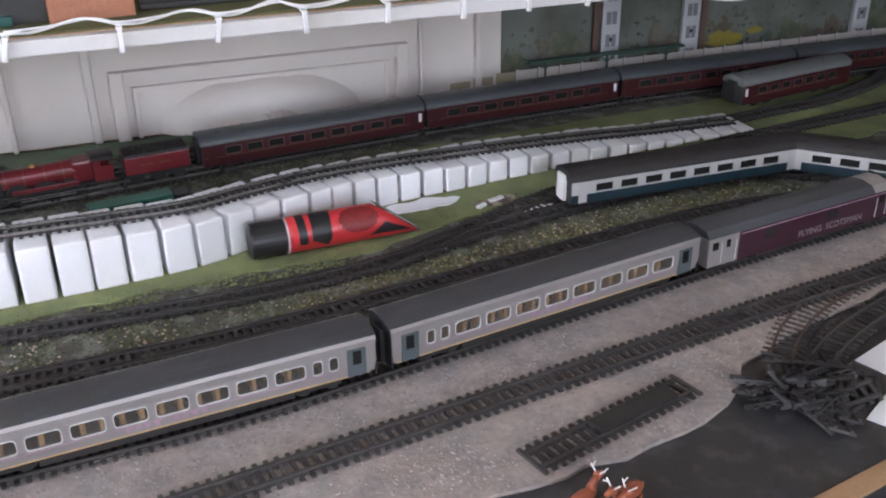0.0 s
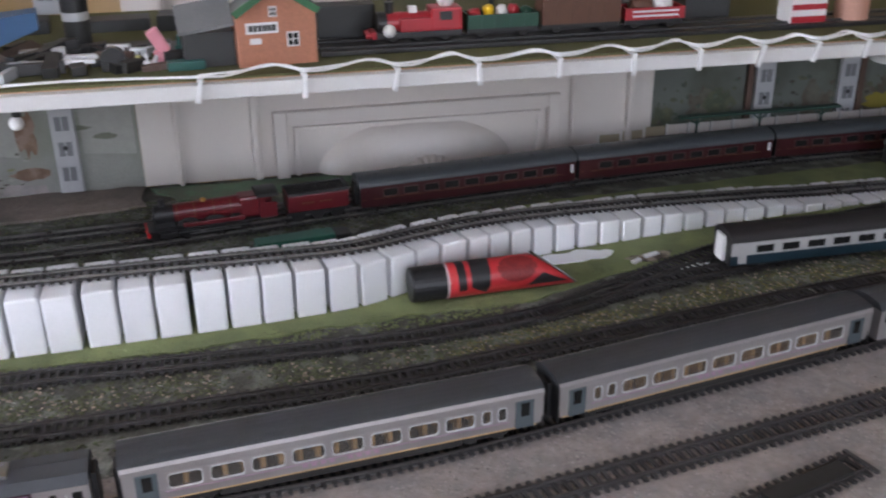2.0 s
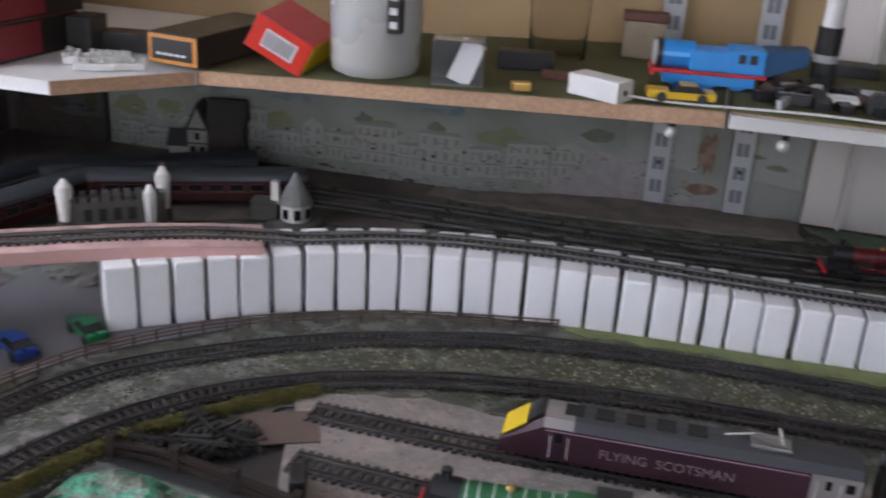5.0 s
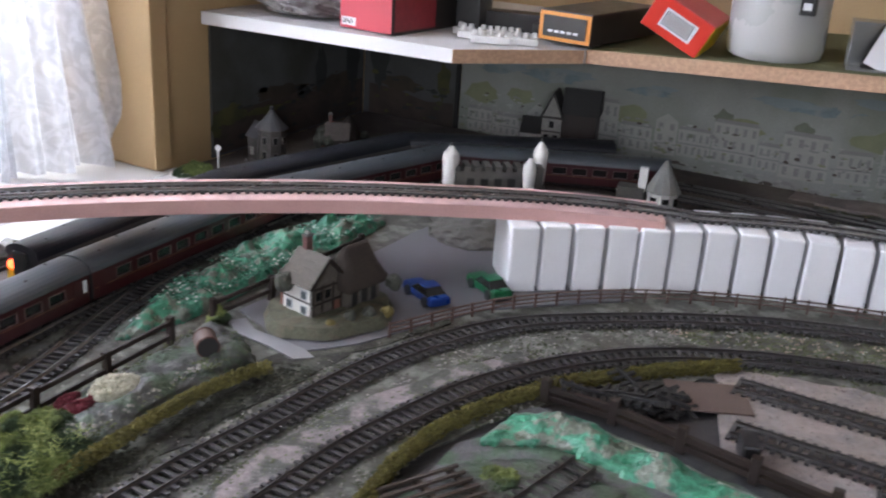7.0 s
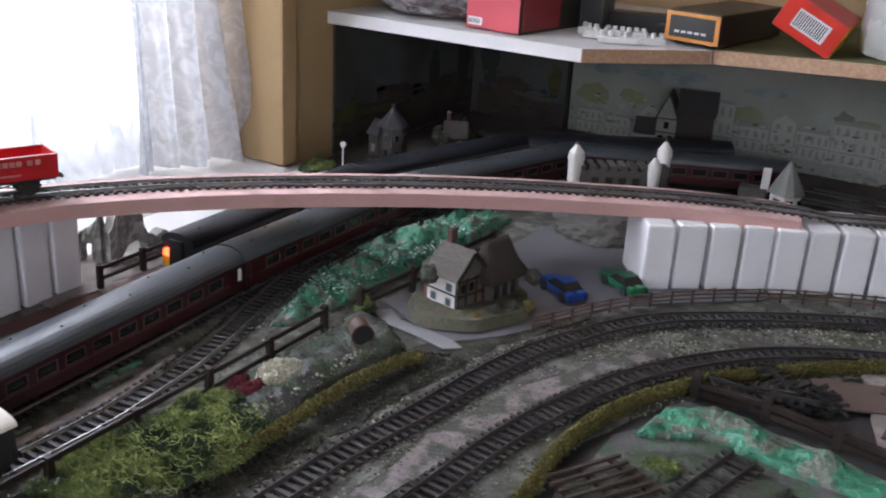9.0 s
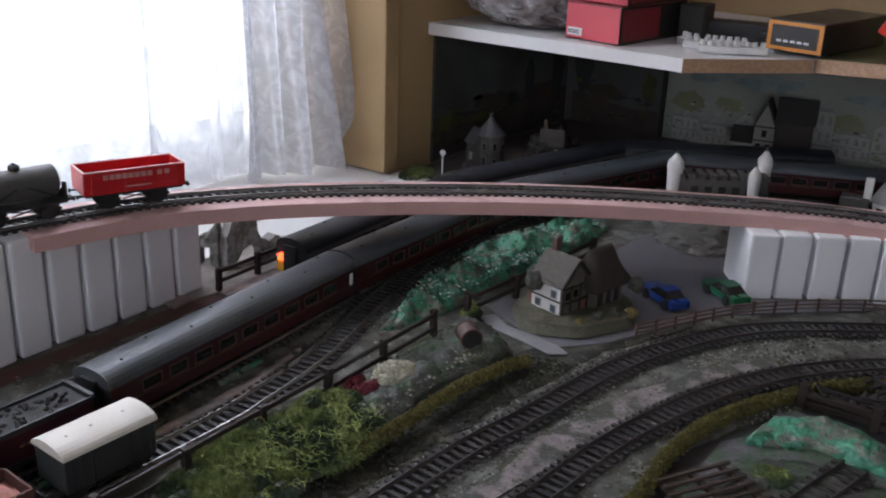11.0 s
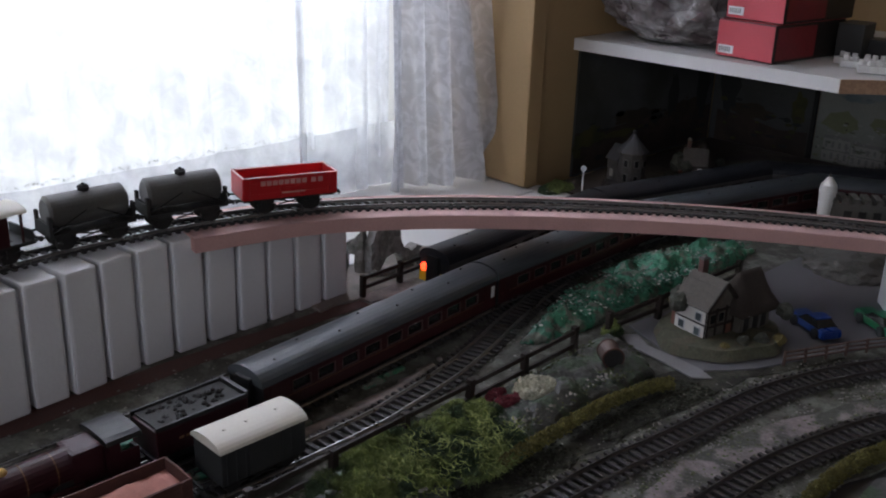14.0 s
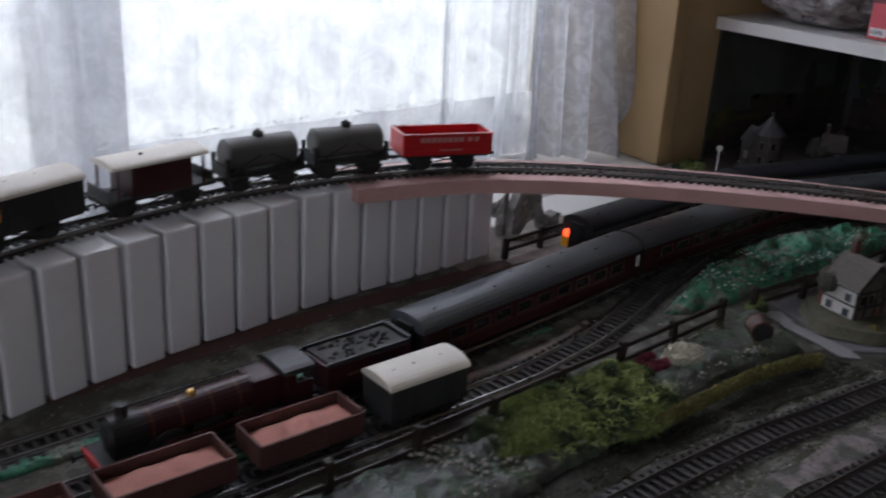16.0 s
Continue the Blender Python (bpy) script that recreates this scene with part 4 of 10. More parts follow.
    if streamlined:
        bm = bmesh.new()
        px = -h + 0.072
        for s in (-1, 1):
            rod(bm, (px - 0.020, s * 0.006, ZR + 0.001), (px + 0.002, s * 0.003, ZR + 0.0045), 0.0006, 6)
            rod(bm, (px + 0.002, s * 0.003, ZR + 0.0045), (px - 0.016, 0, ZR + 0.0062), 0.0006, 6)
            cyl(bm, 0.0012, 0.0012, 0.004, pose(px - 0.020, s * 0.006, ZR - 0.002), 8)
        box(bm, px - 0.024, px + 0.004, -0.008, 0.008, ZR - 0.0015, ZR + 0.0010, bevel=0.0004)
        p = part("pantograph", bm, M_steel, c, "grey folded pantograph")
        bm = bmesh.new()
        box(bm, px - 0.0170, px - 0.0150, -0.011, 0.011, ZR + 0.0060, ZR + 0.0068, bevel=0.0003)
        rod(bm, (px + 0.002, -0.003, ZR + 0.0040), (px + 0.022, 0.003, ZR + 0.0030), 0.0007, 6)
        part("collector_head", bm, M_rim, p, "white collector bow")
        bm = bmesh.new()
        for k in range(5):
            box(bm, -0.02 + k * 0.022, -0.006 + k * 0.022, -0.007, 0.007, ZR - 0.001, ZR + 0.0006, bevel=0.0003)
        part("roof_vent", bm, M_under, c)
    part("underframe", B(-h + 0.065, h - 0.07, -0.013, 0.013, 0.004, Z0 + 0.001, bevel=0.001), M_under, c)
    for k in (-1, 1):
        bogie(c, k * (h - 0.045), 0.042)
    return c


def corridor_coach(at, label, group, lower, upper, roof, band=None, lit=False, tail=False, L=0.262, nwin=10, gap=0.0, rounded=0.0):
    """A coach with a row of windows in an upper band; lower and upper are the paints."""
    W, Z0, ZW0, ZW1, ZS, ZR = 0.0176, 0.0085, 0.0195, 0.0275, 0.0320, 0.0425
    c = thing("railway_coach", label, "train coach", at, group)
    h = L / 2
    pitch = (L - 0.044) / nwin
    wins = [(-h + 0.022 + k * pitch + pitch * 0.16, -h + 0.022 + (k + 1) * pitch - pitch * 0.16) for k in range(nwin)]
    for s in (-1, 1):
        part("lower_panel", B(-h, h, s * W - 0.0006, s * W + 0.0006, Z0, ZW0 - 0.0015), lower, c)
        bm = bmesh.new()
        side_with_openings(bm, -h, h, s * W - 0.0006, s * W + 0.0006, ZW0 - 0.0015, ZW0, ZW1, ZS, wins)
        part("window_band", bm, upper, c, band or "")
        for k, (a, b) in enumerate(wins):
            part("window", B(a, b, s * (W - 0.0008) - 0.0002, s * (W - 0.0008) + 0.0002, ZW0, ZW1), M_glass, c)
            if lit and 1 < k < nwin - 1:
                part("lamp", B((a + b) / 2 - 0.0018, (a + b) / 2 + 0.0018, s * (W - 0.0004) - 0.0003, s * (W - 0.0004) + 0.0003, ZW0 + 0.002, ZW0 + 0.0037), M_lamp, c, "amber lit table lamp")
            if lower is M_maroon:
                bm = bmesh.new()
                y0, y1 = sorted((s * (W + 0.0006), s * (W + 0.0009)))
                for x0, x1, z0, z1 in ((a - 0.0006, b + 0.0006, ZW0 - 0.0006, ZW0), (a - 0.0006, b + 0.0006, ZW1, ZW1 + 0.0006), (a - 0.0006, a, ZW0, ZW1), (b, b + 0.0006, ZW0, ZW1)):
                    box(bm, x0, x1, y0, y1, z0, z1)
                part("window_frame", bm, M_frame, c)
        if lower is M_maroon:
            part("end_notice", B(-h + 0.0030, -h + 0.0068, s * (W + 0.0010) - 0.0003, s * (W + 0.0010) + 0.0003, ZW0 - 0.001, ZW1 + 0.001), M_label, c, "small white end notice")
        for x in (-h + 0.012, h - 0.010):
            part("door", B(x - 0.0045, x + 0.0045, s * (W + 0.0005) - 0.0004, s * (W + 0.0005) + 0.0004, Z0 + 0.001, ZS - 0.001, bevel=0.0002), lower if lower is upper else upper, c)
        if lower is upper:
            part("lining", B(-h + 0.002, h - 0.002, s * (W + 0.0007) - 0.0001, s * (W + 0.0007) + 0.0001, ZW0 - 0.0022, ZW0 - 0.0017), M_gold, c, "thin gold line")
    for k in (-1, 1):
        part("end_wall", B(k * h - 0.0006, k * h + 0.0006, -W, W, Z0, ZS + 0.004), M_black if not (lit or lower is M_bluecoach) else M_dkgrey, c)
        # white on the blue coaches stands for window light on the end door
        part("gangway", B(k * (h + 0.0022) - 0.0022, k * (h + 0.0022) + 0.0022, -0.0075, 0.0075, Z0 + 0.001, 0.036, bevel=0.0008), M_white if (lower is M_bluecoach and not lit) else M_black, c)
    bm = bmesh.new()
    prism(bm, [(W + 0.0006, ZS - 0.0006), *roof_profile(W + 0.0006, ZS, ZR, 12), (-W - 0.0006, ZS - 0.0006)], -h - 0.0015, h + 0.0015)
    rf = part("roof", bm, roof, c, smooth=False)
    for k in range(8):
        bm = bmesh.new()
        y = 0.006 * (1 if k % 2 else -1)
        cyl(bm, 0.0010, 0.0008, 0.0016, pose(-h + 0.02 + k * (L - 0.04) / 7, y, ZR - 0.0012), 8)
        part("vent", bm, M_under, rf)
    if tail:
        bm = bmesh.new()
        cyl(bm, 0.0037, 0.0037, 0.0020, pose(-h - 0.0022, 0.0105, 0.0235, 0, -90, 0), 12)
        part("tail_lamp", bm, M_tail, c, "glowing red tail lamp")
        part("end_panel", B(-h - 0.0016, -h - 0.0008, -W, W, Z0, 0.020), M_yellow, c, "yellow cab end")
    part("underframe", B(-h + 0.055, h - 0.055, -0.012, 0.012, 0.0045, Z0, bevel=0.001), M_under, c)
    part("solebar", B(-h + 0.002, h - 0.002, -0.0165, 0.0165, Z0 - 0.0012, Z0 + 0.0004), M_under, c)
    for k in (-1, 1):
        bogie(c, k * (h - 0.040))
    return c


def steam_loco(at, label, paint, group=""):
    c = thing("steam_locomotive", label, "locomotive", at, group)
    part("running_plate", B(-0.070, 0.066, -0.0165, 0.0165, 0.0125, 0.0140, bevel=0.0004), M_black, c)
    for s in (-1, 1):
        part("splasher", B(-0.035, 0.030, s * 0.0135 - 0.0015, s * 0.0135 + 0.0015, 0.0140, 0.0185, bevel=0.0008), paint, c)
    bm = bmesh.new()
    cyl(bm, 0.0112, 0.0098, 0.072, pose(-0.034, 0, 0.0262, 0, 90, 0), 24)
    part("boiler", bm, paint, c, "crimson boiler" if paint is M_locored else "", smooth=False)
    bm = bmesh.new()
    for x in ((-0.022, -0.004, 0.016, 0.034) if paint is not M_locogreen else (-0.030, -0.022, -0.013, -0.004, 0.006, 0.016, 0.026, 0.034)):
        cyl(bm, 0.0113 - 0.0014 * (x + 0.034) / 0.072, 0.0113 - 0.0014 * (x + 0.034) / 0.072, 0.0008, pose(x, 0, 0.0262, 0, 90, 0), 24)
    part("boiler_band", bm, M_gold if paint is not M_locogreen else M_white, c)
    bm = bmesh.new()
    cyl(bm, 0.0105, 0.0105, 0.020, pose(0.038, 0, 0.0262, 0, 90, 0), 24)
    cyl(bm, 0.0088, 0.0070, 0.0018, pose(0.058, 0, 0.0262, 0, 90, 0), 20)
    box(bm, 0.038, 0.058, -0.008, 0.008, 0.0140, 0.0200)
    part("smokebox", bm, M_black, c, "black smokebox")
    bm = bmesh.new()
    cyl(bm, 0.0040, 0.0032, 0.0040, pose(0.049, 0, 0.0355), 14)
    cyl(bm, 0.0034, 0.0040, 0.0052, pose(0.049, 0, 0.0385), 14)
    part("chimney", bm, M_black, c)
    bm = bmesh.new()
    bmesh.ops.create_uvsphere(bm, u_segments=14, v_segments=8, radius=0.0034, matrix=pose(0.006, 0, 0.0362))
    part("safety_valve", bm, M_brass, c, "brass safety valve cover")
    bm = bmesh.new()
    box(bm, -0.052, -0.030, -0.0110, 0.0110, 0.0140, 0.0372, bevel=0.0030)
    part("firebox", bm, paint, c)
    bm = bmesh.new()
    for s in (-1, 1):
        box(bm, -0.070, -0.051, s * 0.0155 - 0.0006, s * 0.0155 + 0.0006, 0.0140, 0.0300)
        box(bm, -0.058, -0.051, s * 0.0155 - 0.0006, s * 0.0155 + 0.0006, 0.0300, 0.0372)
    box(bm, -0.0525, -0.0510, -0.0155, 0.0155, 0.0140, 0.0372)
    part("cab", bm, paint, c)
    bm = bmesh.new()
    prism(bm, [(0.0170, 0.0368), *roof_profile(0.0170, 0.0375, 0.0415, 8), (-0.0170, 0.0368)], -0.072, -0.049)
    part("cab_roof", bm, M_black, c)
    bm = bmesh.new()
    box(bm, 0.064, 0.068, -0.0165, 0.0165, 0.0080, 0.0135, bevel=0.0005)
    part("buffer_beam", bm, M_red, c, "red buffer beam")
    for s in (-1, 1):
        bm = bmesh.new()
        rod(bm, (0.068, s * 0.0115, 0.0108), (0.074, s * 0.0115, 0.0108), 0.0011, 8)
        cyl(bm, 0.0026, 0.0026, 0.0008, pose(0.074, s * 0.0115, 0.0108, 0, 90, 0), 12)
        part("buffer", bm, M_black, c)
        part("cylinder_block", B(0.036, 0.054, s * 0.0150 - 0.0030, s * 0.0150 + 0.0030, 0.0055, 0.0120, bevel=0.0012), M_black, c)
        bm = bmesh.new()
        rod(bm, (-0.040, s * 0.0132, 0.0080), (0.040, s * 0.0132, 0.0085), 0.0007, 6)
        rod(bm, (-0.030, s * 0.0126, 0.0055), (0.024, s * 0.0126, 0.0055), 0.0008, 6)
        part("connecting_rod", bm, M_steel, c)
    for x, r in ((-0.030, 0.0118), (-0.003, 0.0118), (0.024, 0.0118), (0.046, 0.0058), (0.060, 0.0058)):
        wheelset(c, x, r)
    # tender, coupled behind
    t = part("tender", B(-0.150, -0.082, -0.0155, 0.0155, 0.0135, 0.0325, bevel=0.0010), paint, c, "tender in the same paint")
    part("tender_frame", B(-0.152, -0.080, -0.0160, 0.0160, 0.0100, 0.0135), M_black, t)
    bm = bmesh.new()
    for s in (-1, 1):
        box(bm, -0.150, -0.082, s * 0.0150 - 0.0008, s * 0.0150 + 0.0008, 0.0325, 0.0355)
    box(bm, -0.151, -0.148, -0.0150, 0.0150, 0.0325, 0.0365)
    part("tender_rim", bm, M_black, t)
    bits_me = bmesh.new()
    box(bits_me, -0.1475, -0.084, -0.0142, 0.0142, 0.0322, 0.0338)
    r = random.Random(8)
    for k in range(60):
        bmesh.ops.create_icosphere(bits_me, subdivisions=1, radius=r.uniform(0.0012, 0.0026), matrix=pose(r.uniform(-0.143, -0.088), r.uniform(-0.011, 0.011), 0.0322 + r.uniform(0, 0.0025)))
    part("coal", bits_me, M_under, t, "black coal load")
    for s in (-1, 1):
        bm = bmesh.new()
        for k in range(7):
            if k != 3:
                box(bm, -0.130 + k * 0.0048, -0.1265 + k * 0.0048, s * 0.0156 - 0.0001, s * 0.0156 + 0.0001, 0.0222, 0.0240)
        part("lettering", bm, M_gold, t, "small gold lettering bars")
    for x in (-0.138, -0.116, -0.094):
        wheelset(c, x, 0.0075)
    part("drawbar", B(-0.082, -0.070, -0.004, 0.004, 0.0095, 0.0120), M_under, c)
    return c


def wagon_base(c, L, wb=0.020):
    h = L / 2
    part("chassis", B(-h, h, -0.0135, 0.0135, 0.0085, 0.0110, bevel=0.0004), M_under, c)
    for k in (-1, 1):
        wheelset(c, k * wb, 0.0060)
        for s in (-1, 1):
            bm = bmesh.new()
            box(bm, k * wb - 0.004, k * wb + 0.004, s * 0.0115 - 0.0008, s * 0.0115 + 0.0008, 0.0042, 0.0090)
            box(bm, k * wb - 0.008, k * wb + 0.008, s * 0.0122 - 0.0006, s * 0.0122 + 0.0006, 0.0058, 0.0070)
            part("axle_guard", bm, M_under, c)
            bm = bmesh.new()
            rod(bm, (k * h, s * 0.0105, 0.0098), (k * (h + 0.0055), s * 0.0105, 0.0098), 0.0009, 6)
            cyl(bm, 0.0020, 0.0020, 0.0007, pose(k * (h + 0.0055) - 0.00035, s * 0.0105, 0.0098, 0, 90, 0), 10)
            part("buffer", bm, M_under, c)
        bm = bmesh.new()
        rod(bm, (k * h, 0, 0.0075), (k * (h + 0.0085), 0, 0.0075), 0.0007, 6)
        box(bm, k * (h + 0.0085) - 0.0008, k * (h + 0.0085) + 0.0008, -0.0055, 0.0055, 0.0070, 0.0082)
        part("coupling", bm, M_under, c)
    for s in (-1, 1):
        bm = bmesh.new()
        rod(bm, (-0.010, s * 0.0125, 0.0085), (0.010, s * 0.0125, 0.0048), 0.0006, 5)
        rod(bm, (0.010, s * 0.0125, 0.0085), (-0.010, s * 0.0125, 0.0048), 0.0006, 5)
        part("brake_gear", bm, M_under, c)


def open_wagon(at, label, paint, L=0.070, H=0.0165, load=None, bars=None, top=None, group=""):
    c = thing("open_wagon", label, "wagon", at, group)
    wagon_base(c, L - 0.002)
    h, w, z0, z1 = L / 2, 0.0150, 0.0110, 0.0110 + H
    part("wagon_floor", B(-h, h, -w, w, z0, z0 + 0.0015), paint, c)
    for s in (-1, 1):
        p = part("side_board", B(-h, h, s * w - 0.0008, s * w + 0.0008, z0, z1, bevel=0.0003), paint, c)
        part("end_board", B(s * h - 0.0008, s * h + 0.0008, -w, w, z0, z1, bevel=0.0003), paint, c)
        bm = bmesh.new()
        for k in range(1, 4):
            box(bm, -h, h, s * (w + 0.0009) - 0.00012, s * (w + 0.0009) + 0.00012, z0 + k * H / 4 - 0.0002, z0 + k * H / 4 + 0.0002)
        for x in (-h + 0.006, -0.0085, 0.0085, h - 0.006):
            box(bm, x - 0.0009, x + 0.0009, s * (w + 0.0011) - 0.0003, s * (w + 0.0011) + 0.0003, z0, z1)
        part("strapping", bm, paint, p)
        if bars:
            bm = bmesh.new()
            for k, (a, b) in enumerate(((-0.027, -0.023), (-0.021, -0.017), (-0.013, -0.009), (-0.008, -0.004), (-0.003, 0.001), (0.002, 0.006), (0.007, 0.011), (0.012, 0.016), (0.017, 0.021), (0.022, 0.026))):
                box(bm, a, b, s * (w + 0.0016) - 0.0001, s * (w + 0.0016) + 0.0001, z1 - 0.0065, z1 - 0.0025)
            box(bm, -0.012, 0.008, s * (w + 0.0016) - 0.0001, s * (w + 0.0016) + 0.0001, z0 + 0.004, z0 + 0.0052)
            part("lettering", bm, bars, p, "pale lettering bars")
        if top:
            part("top_edge", B(-h - 0.0009, h + 0.0009, s * w - 0.0009, s * w + 0.0009, z1, z1 + 0.0006), top, p)
            part("top_edge", B(s * h - 0.0009, s * h + 0.0009, -w + 0.001, w - 0.001, z1, z1 + 0.0006), top, c)
    if load:
        bm = bmesh.new()
        n = 20
        rr = random.Random(int(L * 1e5) + int(at.translation.y * 1e4))
        ph = rr.uniform(0, 6)
        g = [[bm.verts.new((-h + 0.001 + (L - 0.002) * i / n, -w + 0.001 + (2 * w - 0.002) * j / 8, z1 - 0.008 + 0.0065 * math.sin(math.pi * i / n) ** 0.6 * math.sin(math.pi * j / 8) ** 0.7 * (0.75 + 0.25 * math.sin(i * 0.9 + ph)) + rr.uniform(-0.0004, 0.0004))) for j in range(9)] for i in range(n + 1)]
        for a, b in zip(g, g[1:]):
            for j in range(8):
                bm.faces.new((a[j], b[j], b[j + 1], a[j + 1]))
        part("load", bm, load, c, "heaped pink sand load", smooth=True)
    return c


def box_van(at, label, body, roof, L=0.072):
    c = thing("covered_van", label, "wagon", at)
    wagon_base(c, L - 0.002)
    h, w, z0, z1 = L / 2, 0.0155, 0.0105, 0.0335
    b = part("body", B(-h, h, -w, w, z0, z1, bevel=0.0005), body, c)
    for s in (-1, 1):
        for k in range(9):
            x = -h + 0.004 + k * (L - 0.008) / 8
            if abs(x) > 0.0118:
                part("strap", B(x - 0.0006, x + 0.0006, s * (w + 0.0003) - 0.0004, s * (w + 0.0003) + 0.0004, z0, z1), body, b)
        part("door", B(-0.011, 0.011, s * (w + 0.0003) - 0.0005, s * (w + 0.0003) + 0.0005, z0 + 0.001, z1 - 0.001), body, b)
    bm = bmesh.new()
    prism(bm, [(w + 0.0012, z1 - 0.0004), *roof_profile(w + 0.0012, z1, z1 + 0.0062, 12, 0.2), (-w - 0.0012, z1 - 0.0004)], -h - 0.0012, h + 0.0012)
    r = part("roof", bm, roof, c, "stained white roof")
    for x in (-0.018, 0.004, 0.020):
        bm = bmesh.new()
        cyl(bm, 0.0013, 0.0009, 0.0014, pose(x, 0.002, z1 + 0.0055), 8)
        part("vent", bm, roof, r)
    return c


def tank_wagon(at, label):
    c = thing("tank_wagon", label, "wagon", at, "tank wagons on the raised track")
    L = 0.066
    wagon_base(c, L)
    bm = bmesh.new()
    cyl(bm, 0.0122, 0.0122, 0.056, pose(-0.028, 0, 0.0245, 0, 90, 0), 28)
    cyl(bm, 0.0122, 0.0095, 0.0020, pose(0.028, 0, 0.0245, 0, 90, 0), 28)
    cyl(bm, 0.0095, 0.0122, 0.0020, pose(-0.030, 0, 0.0245, 0, 90, 0), 28)
    part("tank", bm, M_tank, c, "weathered grey barrel")
    bm = bmesh.new()
    cyl(bm, 0.0042, 0.0042, 0.0030, pose(0, 0, 0.0360), 14)
    cyl(bm, 0.0046, 0.0030, 0.0014, pose(0, 0, 0.0390), 14)
    cyl(bm, 0.0012, 0.0012, 0.0014, pose(0, 0, 0.0404), 8)
    part("filler_dome", bm, M_under, c)
    for k in (-1, 1):
        bm = bmesh.new()
        box(bm, k * 0.0315 - 0.0012, k * 0.0315 + 0.0012, -0.0125, 0.0125, 0.0110, 0.0185)
        box(bm, k * 0.0315 - 0.0012, k * 0.0315 + 0.0012, -0.0135, -0.0100, 0.0110, 0.0245)
        box(bm, k * 0.0315 - 0.0012, k * 0.0315 + 0.0012, 0.0100, 0.0135, 0.0110, 0.0245)
        part("end_stanchion", bm, M_under, c)
        for s in (-1, 1):
            bm = bmesh.new()
            rod(bm, (k * 0.031, s * 0.0126, 0.0115), (k * 0.004, s * 0.0122, 0.0250), 0.0005, 5)
            part("tie_rod", bm, M_under, c)
    part("label_patch", B(-0.020, -0.012, -0.0124, -0.0118, 0.0205, 0.0235), M_rust, c)
    return c


def brake_van(at, label):
    c = thing("brake_van", label, "wagon", at)
    L = 0.088
    h, w = L / 2, 0.0150
    wagon_base(c, L, 0.026)
    part("body", B(-0.024, 0.024, -w, w, 0.0110, 0.0335, bevel=0.0004), M_maroon, c, "dark red cabin")
    part("platform_floor", B(-h, h, -w, w, 0.0105, 0.0120), M_dkgrey, c)
    for k in (-1, 1):
        for s in (-1, 1):
            part("post", B(k * (h - 0.010) - 0.0008, k * (h - 0.010) + 0.0008, s * (w - 0.001) - 0.0008, s * (w - 0.001) + 0.0008, 0.0120, 0.0335), M_maroon, c)
        part("end_panel", B(k * (h - 0.003) - 0.001, k * (h - 0.003) + 0.001, -w, w, 0.0120, 0.0190), M_dkgrey, c)
    bm = bmesh.new()
    prism(bm, [(w + 0.001, 0.0331), *roof_profile(w + 0.001, 0.0335, 0.0382, 12, 0.2), (-w - 0.001, 0.0331)], -h + 0.006, h - 0.006)
    r = part("roof", bm, M_whiteroof, c, "dirty white roof")
    bm = bmesh.new()
    cyl(bm, 0.0012, 0.0012, 0.0022, pose(0.010, 0.004, 0.0372), 8)
    part("chimney", bm, M_under, r)
    return c


def up(m):
    return Matrix.Translation((0, 0, RT)) @ m


TURN = pose(0, 0, 0, 0, 0, 180)

# the silver express on the first siding: locomotive, two coaches, driving trailer
def at_x(line, x):
    """How far along the line its x is reached (for lines whose x grows)."""
    q = curve_points(line, 0.002)
    for k, (p, d) in enumerate(q):
        if p.x >= x:
            return k * 0.002
    return 0.0


s0 = at_x(T_S1, -0.150)
silver_coach(up(chord(T_S1, s0, 0.290)), "silver express coach with a dark grey roof and small windows")
silver_coach(up(chord(T_S1, s0 + 0.302, 0.290)) @ TURN, "silver express coach coupled before the claret driving trailer")
claret_power_car(up(chord(T_S1, s0 - 0.268, 0.252)) @ TURN, "claret electric locomotive with yellow nose and grey roof")
claret_power_car(up(chord(T_S1, s0 + 0.604, 0.252)), "claret driving trailer at the end of the silver train", streamlined=False)

# blue and grey coaches on the outer main line
sB = at_x(T_M2, 0.400)
for k, lb in enumerate(("blue and pale grey coach with its lit end door painted white", "blue and pale grey coach with a brown black roof")):
    corridor_coach(up(chord(T_M2, sB + k * 0.272, 0.264)), lb, "blue and grey coaches", M_bluecoach, M_ivory, mat("brown_black_roof", (0.022, 0.019, 0.019), 0.6, 0.15), "pale grey window band", nwin=8, L=0.264)

# maroon passenger train on the rear line
def at_y_back(line, x):
    q = curve_points(line, 0.002)
    for k, (p, d) in enumerate(q):
        if p.x <= x:
            return k * 0.002
    return 0.0


def maroon_train(s, ncoach, sort, label, paint=None):
    """s: where the nose of the locomotive is along the rear line."""
    steam_loco(up(chord(T_A, s - 0.148, 0.136)), label, paint or M_locored)
    at = s - 0.148 - 0.090
    for k in range(ncoach):
        at -= 0.268
        corridor_coach(up(chord(T_A, at, 0.262)), "maroon corridor coach, grey roof, on the " + sort, "maroon coaches on the " + sort, M_maroon, M_maroon, M_mroof, nwin=9)


maroon_train(at_y_back(T_A, -0.172), 4, "wall line", "crimson steam locomotive with tender on the wall line")

# the maroon train again, beside the window, rounding the bridge; backlit loco paint darkened
def at_y(line, y):
    """How far along the line its y is reached, on the stretch beside the window."""
    for k, (p, d) in enumerate(curve_points(line, 0.002)):
        if p.x < -0.97 and p.y <= y:
            return k * 0.002
    return 0.0


maroon_train(at_y(T_A, -0.150), 4, "window line", "crimson steam locomotive with tender again, paint darkened against the window", M_locored_dim)
